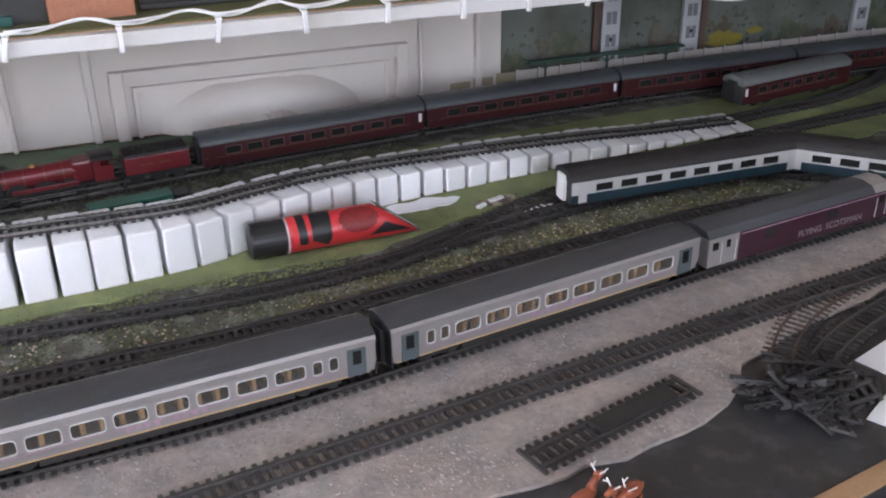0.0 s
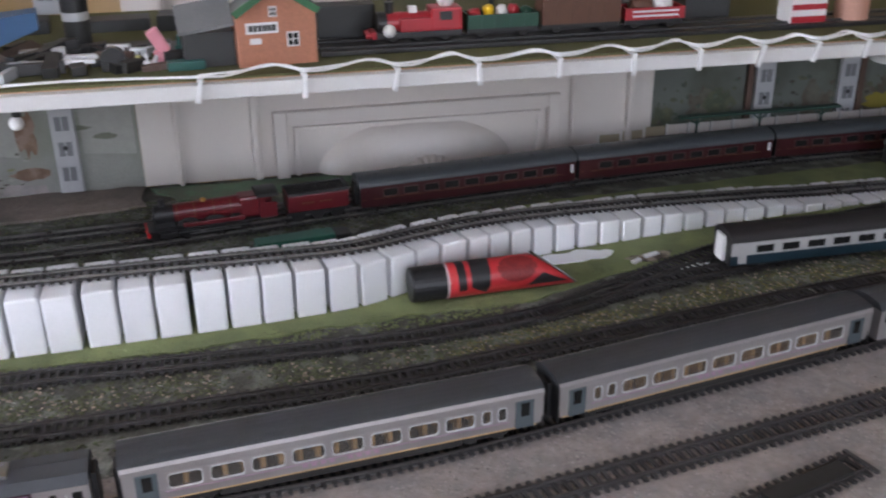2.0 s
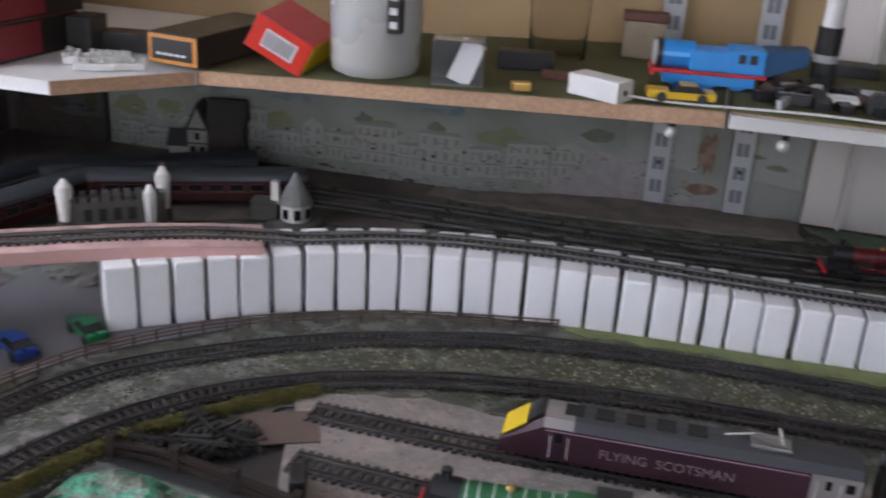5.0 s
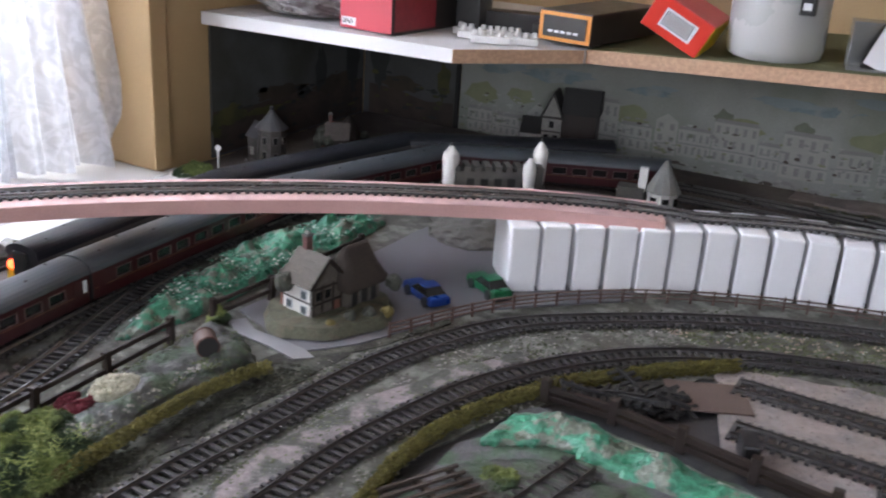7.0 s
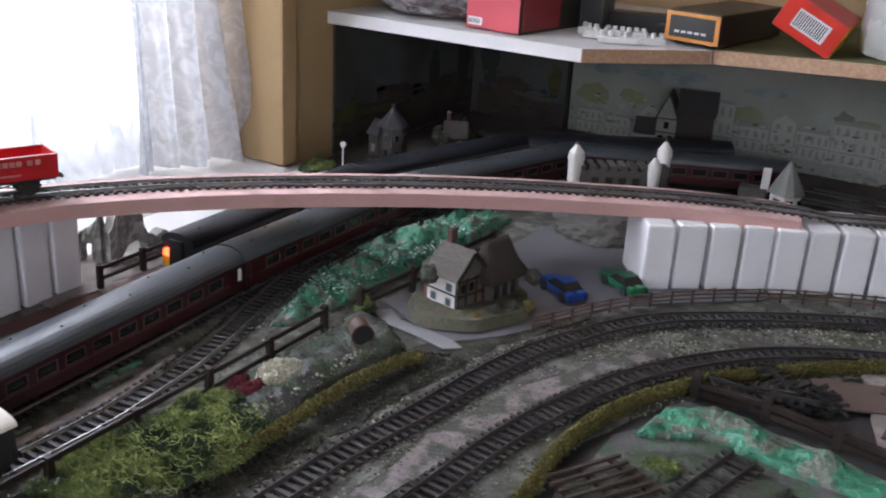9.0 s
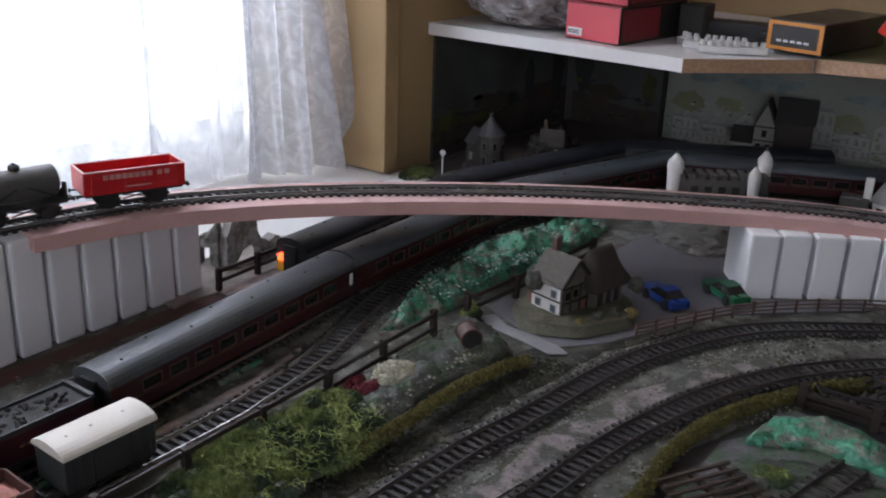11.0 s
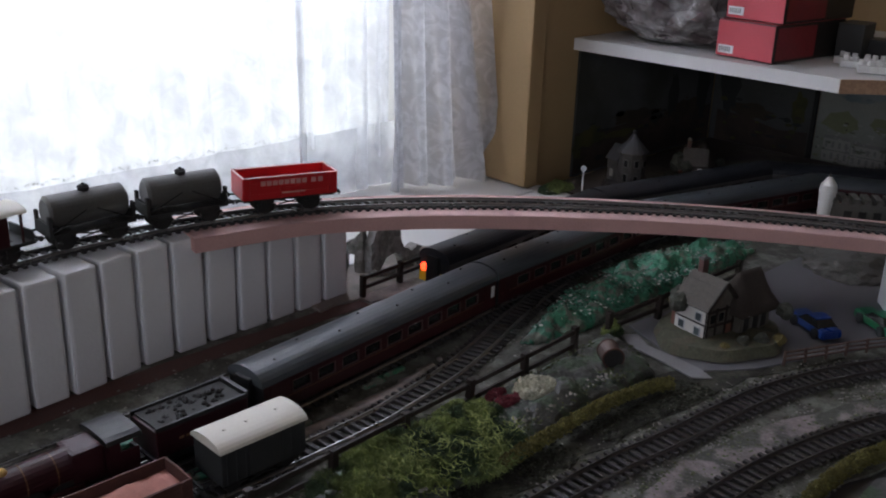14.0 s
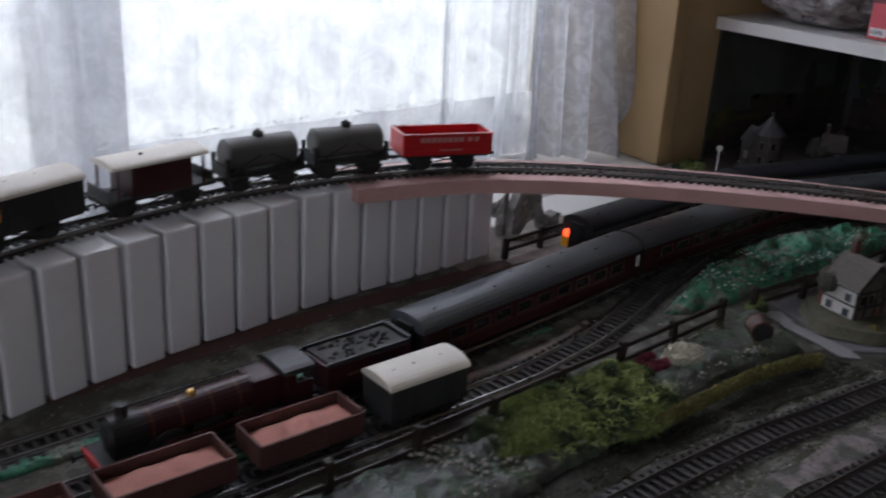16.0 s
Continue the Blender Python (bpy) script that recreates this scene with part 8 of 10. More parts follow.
bush("foliage_bush", "small green tuft at the fence corner", -0.962, 0.405, 0.008, 0.010, 0.011, 800, M_bush, 0.006, 6)
bush("foliage_bush", "low green tuft beside the window jamb", -1.262, 0.700, 0.016, 0.028, 0.010, 2500, M_bush, 0.005, 7)


def hedge(label, line, h, half, per, seed):
    r = random.Random(seed)
    spots = []
    for p, d in curve_points(line, 0.0016):
        s = Vector((0, 0, 1)).cross(d).normalized()
        for k in range(per):
            o = r.uniform(-half, half)
            z = r.uniform(0, h) * (1 - 0.35 * (o / half) ** 2)
            spots.append((p.x + s.x * o + r.uniform(-.001, .001), p.y + s.y * o + r.uniform(-.001, .001), p.z + z, r.uniform(0.0008, 0.0018)))
    return bits("hedge", spots, M_hedge, label, "hedge", 1.0, r, kind="")


hedge("olive green foam hedge curving beside the inner track", [(-0.722, 0.10, 0.001), (-0.728, 0.259, 0.001), (-0.734, 0.314, 0.001), (-0.726, 0.384, 0.001), (-0.692, 0.461, 0.001), (-0.660, 0.502, 0.001), (-0.625, 0.541, 0.001), (-0.582, 0.579, 0.001)], 0.011, 0.0042, 26, 31)
hedge("olive hedge on the edge of the rocky bank", [(-0.884, 0.175, 0.008), (-0.886, 0.229, 0.008), (-0.887, 0.273, 0.008), (-0.883, 0.324, 0.007), (-0.876, 0.362, 0.004)], 0.009, 0.0042, 24, 32)


# half timbered cottage on an oval base
M_basegreen = mat("olive_resin_base", (0.085, 0.085, 0.055), 0.75, 0.5, 0.006, two=(0.105, 0.088, 0.058), mix=(0.5, 0.62), bump=0.0009, fine=0.002)
M_moss = mat("dark_moss_resin", (0.055, 0.058, 0.045), 0.85, 0.4, 0.004, bump=0.0010)
M_chimney = mat("dark_brick_resin", (0.10, 0.052, 0.043), 0.7, 0.3, 0.004, bump=0.0005)
M_infill = mat("dark_plaster_infill", (0.105, 0.092, 0.076), 0.8, 0.35, 0.005, bump=0.0005)
M_flower = mat("yellow_moss", (0.13, 0.105, 0.035), 0.9, 0.4, 0.004, bump=0.0008)
M_redresin = mat("red_brown_resin", (0.17, 0.075, 0.052), 0.7, 0.2, 0.004)


def cottage(at, label, wallm=None, roofm=None):
    c = thing("model_cottage", label, "model house", at)
    bm = bmesh.new()
    bmesh.ops.create_cone(bm, cap_ends=False, segments=64, radius1=0.050, radius2=0.046, depth=0.006)
    bmesh.ops.create_grid(bm, x_segments=30, y_segments=30, size=0.046)
    for v in bm.verts:
        flat = math.hypot(v.co.x, v.co.y)
        if abs(v.co.z) < 1e-6:
            q = max(abs(v.co.x), abs(v.co.y))
            v.co *= q / max(flat, 1e-9)
            v.co.z = 0.003 + 0.0016 * noise.noise(Vector((v.co.x * 90, v.co.y * 90, 1.0))) * min(1.0, (0.046 - min(q, 0.046)) / 0.006)
        a = math.atan2(v.co.y, v.co.x)
        k = 1 + 0.05 * math.sin(3 * a) + 0.03 * math.sin(7 * a)
        v.co = Vector((v.co.x * 0.92 * k + 0.001, v.co.y * 1.05 * k + 0.012, (v.co.z + 0.003) * 1.35))
    part("base", bm, M_basegreen, c, "mossy olive resin base", smooth=True)
    wm, rm = wallm or M_resinwhite, roofm or M_tile
    part("wall", B(-0.018, 0.0196, -0.0150, 0.0155, 0.004, 0.0305), M_infill, c, "dark infilled wall")
    fw = part("front_wall", B(-0.0185, 0.0200, -0.0162, -0.0151, 0.004, 0.0302), wm, c, "white rendered front wall")
    bm = bmesh.new()
    prism(bm, [(-0.0155, 0.0305), (0.0155, 0.0305), (0.0005, 0.0468)], -0.0175, 0.0196)
    part("gable", bm, M_infill, c, "timbered gable")
    for s in (-1, 1):
        p0, p1 = Vector((0, 0.0005, 0.0485)), Vector((0, s * 0.0182, 0.0292))
        d = (p1 - p0).normalized()
        mm = Matrix((Vector((1, 0, 0)), d, Vector((1, 0, 0)).cross(d))).transposed().to_4x4()
        mm.translation = p0
        n, L = 9, (p1 - p0).length
        rf = part("roof", B(-0.0190, 0.0215, p0.y - 0.0006, p0.y + 0.0006, p0.z - 0.0030, p0.z - 0.0002), rm, c, "weathered tile roof")
        lift = -1 if s > 0 else 1
        for i in range(n):
            bm = bmesh.new()
            e0, e1 = sorted((0.0, -lift * (0.0015 + 0.0004 * (i % 2))))
            box(bm, -0.0200 - 0.0003 * (i % 2), 0.0226, L * i / n, L * (i + 1) / n + 0.0008, e0, e1, m=mm)
            part("tile_course", bm, rm, rf)
        bm = bmesh.new()
        box(bm, 0.0226, 0.0236, 0, L, -0.0013, 0.0013, m=mm)
        part("barge_board", bm, M_fence, rf)
    for z in (0.0160, 0.0288):
        part("timber", B(-0.0188, 0.0203, -0.0167, -0.0161, z, z + 0.0012), M_fence, fw)
    part("timber", B(0.0190, 0.0203, -0.0167, -0.0161, 0.004, 0.0288), M_fence, fw)
    for y in (-0.0146, -0.005, 0.006, 0.0145):
        part("timber", B(0.0197, 0.0206, y - 0.0008, y + 0.0008, 0.004, 0.0290), M_fence, c)
    for z in (0.0140, 0.0262):
        part("timber", B(0.0197, 0.0208, -0.0150, 0.0155, z, z + 0.0014), M_fence, c)
    for x, z in ((-0.0095, 0.0078), (0.0105, 0.0070), (0.0105, 0.0190)):
        part("window", B(x - 0.0040, x + 0.0040, -0.0170, -0.0163, z - 0.0006, z + 0.0068), M_alu, fw)
        part("pane", B(x - 0.0031, x + 0.0031, -0.0173, -0.0170, z + 0.0003, z + 0.0059), M_doorgrey, c)
    for y in (-0.009, 0.0005):
        part("window", B(0.0198, 0.0205, y - 0.0024, y + 0.0024, 0.0175, 0.0240), M_glass, c)
    part("door", B(0.0199, 0.0207, 0.0075, 0.0130, 0.004, 0.0130), M_redresin, c)
    # rear wing, its ridge running back, under thick thatch
    part("wing_wall", B(0.000, 0.0285, 0.0160, 0.0500, 0.004, 0.0270), M_infill, c)
    for y in (0.0225, 0.0330, 0.0430):
        part("arch", B(0.0284, 0.0292, y - 0.0030, y + 0.0030, 0.006, 0.0180, bevel=0.0003), M_under, c)
        part("arch_stone", B(0.0284, 0.0296, y - 0.0046, y - 0.0034, 0.005, 0.0200), M_stone, c)
    bm = bmesh.new()
    rows = []
    for j in range(15):
        t = j / 14
        y = 0.0100 + 0.0450 * t
        hip = min(1.0, 0.30 + 3.2 * t, 0.30 + 3.2 * (1 - t))
        row = []
        for i in range(13):
            u = i / 12
            x = -0.006 + 0.042 * u
            z = 0.0235 + (0.0285 * (1 - abs(2 * u - 1) ** 1.25)) * hip
            row.append(bm.verts.new((x, y, z + 0.0007 * noise.noise(Vector((x * 220, y * 220, 0))))))
        rows.append(row)
    for a, b in zip(rows, rows[1:]):
        for i in range(12):
            bm.faces.new((a[i], a[i + 1], b[i + 1], b[i]))
    edge_loop = [e for e in bm.edges if e.is_boundary]
    ex = bmesh.ops.extrude_edge_only(bm, edges=edge_loop)
    for v in ex["geom"]:
        if isinstance(v, bmesh.types.BMVert):
            v.co.z = 0.0205
    bmesh.ops.recalc_face_normals(bm, faces=bm.faces)
    part("wing_roof", bm, M_thatch, c, "dark brown thatch", smooth=True)
    ch = part("chimney", B(-0.0150, -0.0085, 0.000, 0.0065, 0.0420, 0.0590, bevel=0.0006), M_chimney, c, "brick chimney")
    part("chimney_cap", B(-0.0156, -0.0079, -0.0006, 0.0071, 0.0590, 0.0606, bevel=0.0005), M_stone, ch)
    part("chimney_pot", B(-0.0135, -0.0105, 0.0018, 0.0048, 0.0606, 0.0626, bevel=0.0004), M_paleresin, ch)
    part("porch", B(-0.0250, -0.0186, -0.0150, -0.0080, 0.004, 0.0200, bevel=0.0008), M_redresin, c, "red brown porch")
    for k, (x, y, z, r, m) in enumerate(((-0.026, -0.002, 0.026, 0.0095, M_moss), (-0.0135, -0.0195, 0.0300, 0.0075, M_moss), (-0.026, 0.008, 0.034, 0.0080, M_moss), (0.030, 0.006, 0.0085, 0.0050, M_moss), (0.036, 0.020, 0.0085, 0.0055, M_moss), (0.042, 0.033, 0.0080, 0.0050, M_flower), (0.028, -0.012, 0.0070, 0.0040, M_flower), (0.0295, 0.054, 0.022, 0.0065, M_moss))):
        bm = bmesh.new()
        bmesh.ops.create_icosphere(bm, subdivisions=3, radius=r)
        for v in bm.verts:
            v.co = v.co * (1 + 0.25 * noise.noise(v.co * 260 + Vector((k, 0, 0))) + 0.12 * noise.noise(v.co * 800)) + Vector((x, y, z))
        part("shrub", bm, m, c, "dark mossy shrub" if m is M_moss else "yellow mossy clump")
    # the house is narrow for its depth and stands on top of the base
    for p in c.children_recursive:
        if p.name.split(".")[0] in ("base", "shrub"):
            continue
        for v in p.data.vertices:
            v.co.z += 0.002
            v.co.x = -0.0185 + (v.co.x + 0.0185) * 0.78
    return c


M_paleresin = mat("dull_white_resin", (0.22, 0.21, 0.19), 0.6, 0.3, 0.006)
sheet("cottage_path", [(-0.958, 0.412), (-0.938, 0.399), (-0.905, 0.395), (-0.874, 0.389), (-0.862, 0.400), (-0.876, 0.408), (-0.930, 0.412), (-0.950, 0.424)], 0.0036, mat("pale_card_path", (0.21, 0.205, 0.21), 0.8, 0.15, 0.02), "pale grey card path round the cottage", "path", thick=0.001, wobble=0.001)
cottage(pose(-0.904, 0.459, 0.0042, 0, 0, -10) @ Matrix.Scale(1.10, 4), "white half timbered model cottage on an oval base")
toy_car(pose(-0.850, 0.548, 0.0032, 0, 0, 151), "blue toy car parked on the grey card road", M_carblue, 0.050, 0.0112)
toy_car(pose(-0.812, 0.596, 0.0032, 0, 0, 148), "green toy car parked beside the foam blocks", M_cargreen, 0.050, 0.0112)
c = thing("brown_drum", "brown plastic drum lying on its side", "drum", pose(-0.925, 0.350, 0.0105, 0, 0, -38))
bm = bmesh.new()
cyl(bm, 0.0085, 0.0085, 0.016, pose(-0.008, 0, 0.0075, 0, 90, 0), 20)
part("drum_body", bm, mat("brown_drum_paint", (0.10, 0.065, 0.055), 0.5, 0.2), c)
bm = bmesh.new()
cyl(bm, 0.0089, 0.0089, 0.0012, pose(0.0075, 0, 0.0075, 0, 90, 0), 20)
cyl(bm, 0.0089, 0.0089, 0.0012, pose(-0.0087, 0, 0.0075, 0, 90, 0), 20)
part("drum_rim", bm, M_rust, c)
bm = bmesh.new()
cyl(bm, 0.0078, 0.0078, 0.0008, pose(0.0084, 0, 0.0075, 0, 90, 0), 20)
part("drum_mouth", bm, M_under, c, "dark open end")


# castle with white turrets
c = thing("model_castle", "grey resin castle with white turrets on a rocky base", "model castle", pose(-0.905, 0.790, 0.0015, 0, 0, 36))
bm = bmesh.new()
bmesh.ops.create_icosphere(bm, subdivisions=4, radius=1.0)
for v in bm.verts:
    n = v.co.normalized()
    k = 1 + 0.14 * noise.noise(n * 4) + 0.07 * noise.noise(n * 11)
    v.co = Vector((n.x * 0.074 * k, n.y * 0.042 * k, max(0.0, n.z * 0.030 * k + 0.002)))
part("rock_base", bm, M_stone, c, "rocky grey base")
bm = bmesh.new()
bmesh.ops.create_icosphere(bm, subdivisions=4, radius=1.0)
for v in bm.verts:
    n = v.co.normalized()
    k = 1 + 0.16 * noise.noise(n * 4 + Vector((7, 0, 0))) + 0.09 * noise.noise(n * 12) + 0.05 * noise.noise(n * 27)
    v.co = Vector((-0.030 + n.x * 0.048 * k, -0.062 + n.y * 0.046 * k, max(0.0, n.z * 0.020 * k)))
part("rock_apron", bm, M_stone, c, "rubble apron of grey and cream stones")
part("curtain_wall", B(-0.050, 0.050, -0.012, 0.012, 0.010, 0.056, bevel=0.001), M_stone, c)
for k in range(9):
    part("merlon", B(-0.049 + k * 0.0115, -0.042 + k * 0.0115, -0.0125, 0.0125, 0.056, 0.061), M_stone, c)
for k in range(5):
    part("arch", B(-0.034 + k * 0.015, -0.026 + k * 0.015, -0.0126, -0.0119, 0.034, 0.048, bevel=0.0003), M_under, c)
for x, y, z0, r, h in ((-0.052, -0.006, 0.034, 0.0088, 0.044), (0.034, -0.012, 0.028, 0.0072, 0.040), (0.050, 0.012, 0.034, 0.0080, 0.046)):
    bm = bmesh.new()
    cyl(bm, r * 0.8, r, h - 0.012, pose(x, y, z0), 16)
    cyl(bm, r * 1.08, r * 0.95, 0.008, pose(x, y, z0 + h - 0.012), 16)
    cyl(bm, r * 0.9, r * 0.25, 0.008, pose(x, y, z0 + h - 0.004), 16)
    t = part("turret", bm, M_resinwhite, c, "white glazed turret", smooth=False)
    bm = bmesh.new()
    cyl(bm, 0.0012, 0.0006, 0.006, pose(x, y, z0 + h + 0.003), 8)
    part("finial", bm, M_stone, t)
for x, y, r, h in ((-0.052, -0.006, 0.0095, 0.036), (0.034, -0.012, 0.0080, 0.030), (0.050, 0.012, 0.0088, 0.036)):
    bm = bmesh.new()
    cyl(bm, r * 1.15, r, h, pose(x, y, 0), 14)
    part("turret_base", bm, M_stone, c)

# round white lodge with a pointed roof
def lodge(at, label, r, hw, hr, wall, roof, annex=True, base=True):
    c = thing("model_lodge", label, "model house", at, "small resin houses")
    bm = bmesh.new()
    cyl(bm, r, r, hw, pose(0, 0, 0.004), 10)
    w = part("wall", bm, wall, c)
    for a in (-120, -70, -20):
        bm = B(-0.0030, 0.0030, -0.0005, 0.0005, 0.008, 0.008 + hw * 0.5)
        for v in bm.verts:
            v.co = pose(0, 0, 0, 0, 0, a + 90) @ (v.co + Vector((0, -r * 0.97, 0)))
        part("window", bm, M_glass, w)
    bm = bmesh.new()
    cyl(bm, r * 1.2, 0.0012, hr, pose(0, 0, hw + 0.003), 12)
    part("roof", bm, roof, c)
    if annex:
        part("annex", B(-0.040, -0.016, -0.008, 0.008, 0.003, 0.022, bevel=0.001), M_stone, c)
        part("chimney", B(-0.022, -0.015, -0.004, 0.003, 0.018, 0.040, bevel=0.0008), M_resinwhite, c)
    if base:
        bm = bmesh.new()
        cyl(bm, r * 2.0, r * 1.8, 0.005, pose(0, 0, 0), 20)
        part("base", bm, M_stone, c)
    return c
lodge(pose(-0.757, 0.928, 0.0012, 0, 0, 10) @ Matrix.Scale(1.3, 4), "small white round lodge with a pointed grey roof", 0.0135, 0.018, 0.028, M_resinwhite, mat("grey_pointed_roof", (0.20, 0.20, 0.185), 0.7, 0.2, 0.006))
M_darkstone = mat("dark_brown_stone_resin", (0.062, 0.054, 0.048), 0.7, 0.4, 0.006, two=(0.040, 0.036, 0.033), mix=(0.45, 0.62), bump=0.0008)
c = thing("model_tower", "grey stone tower house with a slate cone roof", "model house", pose(-1.210, 0.782, 0.0040, 0, 0, -12), "small resin houses")
bm = bmesh.new()
bmesh.ops.create_cone(bm, cap_ends=True, segments=26, radius1=0.036, radius2=0.030, depth=0.008, matrix=pose(0, 0, 0.004))
bmesh.ops.subdivide_edges(bm, edges=bm.edges[:], cuts=2)
for v in bm.verts:
    v.co += Vector((1, 1, 0.6)) * 0.003 * noise.noise(v.co * 130)
    v.co.z = max(0.0, v.co.z)
part("base", bm, M_darkstone, c, "rocky grey base")
bm = bmesh.new()
cyl(bm, 0.0185, 0.0165, 0.042, pose(0.002, 0, 0.007), 8)
tower = part("wall", bm, M_darkstone, c)
bm = bmesh.new()
cyl(bm, 0.0172, 0.0172, 0.0025, pose(0.002, 0, 0.0465), 8)
part("cornice", bm, M_stone, tower, "pale stone cornice")
M_cone = mat("slate_cone", (0.050, 0.048, 0.052), 0.6, 0.25, 0.006, bump=0.0005)
bm = bmesh.new()
for z0, z1, r0, r1 in ((0.0485, 0.0550, 0.0205, 0.0145), (0.0550, 0.0640, 0.0145, 0.0065), (0.0640, 0.0700, 0.0065, 0.0026)):
    cyl(bm, r0, r1, z1 - z0, pose(0.002, 0, z0), 16)
part("roof", bm, M_cone, c, "flared slate cone")
bm = bmesh.new()
bmesh.ops.create_icosphere(bm, subdivisions=2, radius=0.0030, matrix=pose(0.002, 0, 0.0725))
part("finial", bm, M_cone, c)
part("annex", B(-0.028, -0.010, -0.014, 0.012, 0.006, 0.034, bevel=0.001), M_darkstone, c, "stone side turret")
bm = bmesh.new()
prism(bm, [(-0.0165, 0.034), (0.0145, 0.034), (-0.001, 0.052)], -0.030, -0.008)
part("annex_roof", bm, M_cone, c, "slate side roof")
for a, z, h in ((-70, 0.030, 0.010), (-25, 0.030, 0.010), (-70, 0.011, 0.011), (-25, 0.012, 0.008), (20, 0.030, 0.009)):
    bm = B(-0.0032, 0.0032, -0.0006, 0.0006, z, z + h)
    bm.transform(pose(0.002, 0, 0, 0, 0, a + 90) @ pose(0, -0.0168, 0))
    w = part("window", bm, M_stone, tower, "pale window frame")
    bm = B(-0.0022, 0.0022, -0.0010, -0.0006, z + 0.001, z + h - 0.001)
    bm.transform(pose(0.002, 0, 0, 0, 0, a + 90) @ pose(0, -0.0168, 0))
    part("pane", bm, M_glass, tower)
part("window", B(-0.022, -0.016, -0.0148, -0.0140, 0.012, 0.022), M_paleresin, c, "pale window")
c = cottage(pose(-1.160, 0.858, 0.0040, 0, 0, 30) @ Matrix.Scale(0.94, 4), "small brown stone model cottage in the dark corner", wallm=M_darkstone, roofm=mat("grey_brown_slab_roof", (0.080, 0.068, 0.060), 0.8, 0.35, 0.005, bump=0.0008))
c = thing("model_townhouse", "tall timbered model house with a white gabled front and darkened side", "model house", pose(-0.944, 1.077, 0.0037, 0, 0, 14))
# the side wall's shadow is put into its dark brown colour
part("wall", B(-0.002, 0.044, -0.020, 0.020, 0, 0.062), M_fence, c, "dark brown side with its shadow in the colour")
bm = bmesh.new()
prism(bm, [(-0.022, 0.062), (0.022, 0.062), (0.010, 0.092), (-0.006, 0.094)], -0.004, 0.047)
part("roof", bm, M_under, c, "black roof")
part("front_wall", B(-0.028, -0.0022, -0.023, 0.018, 0, 0.056), M_paleresin, c, "white rendered front")
bm = bmesh.new()
prism(bm, [(-0.0285, 0.056), (-0.0018, 0.056), (-0.0150, 0.086)], -0.0178, 0.0225)
for v in bm.verts:
    v.co = pose(0, 0, 0, 0, 0, 90) @ Vector((v.co.x, -v.co.y, v.co.z))
part("front_gable", bm, M_paleresin, c, "white gable")
for s, p1 in ((-1, (-0.031, 0.052)), (1, (0.001, 0.052))):
    bm = bmesh.new()
    a, b = Vector((-0.015, -0.0245, 0.0885)), Vector((p1[0], -0.0245, p1[1]))
    d = (b - a).normalized()
    mm = Matrix((d, Vector((0, 1, 0)), d.cross(Vector((0, 1, 0))))).transposed().to_4x4()
    mm.translation = a
    box(bm, 0, (b - a).length, 0, 0.044, -0.001, 0.001, m=mm)
    part("gable_roof", bm, M_under, c)
for z in (0.0, 0.018, 0.036, 0.0545):
    part("timber", B(-0.0285, -0.0018, -0.0238, -0.0230, z, z + 0.0016), M_fence, c)
for x, z in ((-0.021, 0.0055), (-0.009, 0.0055), (-0.021, 0.0235), (-0.009, 0.0235), (-0.015, 0.042)):
    part("window", B(x - 0.0032, x + 0.0032, -0.0237, -0.0231, z, z + 0.009), M_glass, c)
part("wing", B(-0.056, -0.0285, -0.016, 0.014, 0, 0.030), M_bshouse, c, "low pale side wing")
bm = bmesh.new()
prism(bm, [(-0.019, 0.030), (0.017, 0.030), (-0.001, 0.050)], -0.058, -0.0290)
part("wing_roof", bm, M_under, c)
# ruined wall with an arch behind the window fence
def ruin_wall(bm, line, thick, m, seed):
    """A rough wall along x: line gives x, foot and top; the foot is above 0 over an opening."""
    rows = []
    for k in range(len(line) - 1):
        (x0, f0, t0), (x1, f1, t1) = line[k], line[k + 1]
        n = max(2, int((x1 - x0) / 0.0022))
        for i in range(n + (k == len(line) - 2)):
            u = i / n
            x, foot, top = x0 + (x1 - x0) * u, f0 + (f1 - f0) * u, t0 + (t1 - t0) * u
            row = []
            for s in (-1, 1):
                for j in range(9) if s < 0 else range(8, -1, -1):
                    z = foot + (top - foot) * j / 8
                    y = s * thick / 2 * (1 - 0.25 * z / 0.05)
                    q = Vector((x * 160 + seed, y * 160, z * 160))
                    row.append(bm.verts.new(m @ Vector((x + 0.0010 * noise.noise(q), y + 0.0022 * noise.noise(q * 1.3 + Vector((7, 0, 0))), z + (0.0024 * noise.noise(q * 0.8 + Vector((0, 9, 0))) if j > 6 else 0.0)))))
            rows.append(row)
    for a, b in zip(rows, rows[1:]):
        for i in range(len(a)):
            bm.faces.new((a[i], b[i], b[(i + 1) % len(a)], a[(i + 1) % len(a)]))
    bm.faces.new(rows[0][::-1])
    bm.faces.new(rows[-1])
    bmesh.ops.recalc_face_normals(bm, faces=bm.faces)


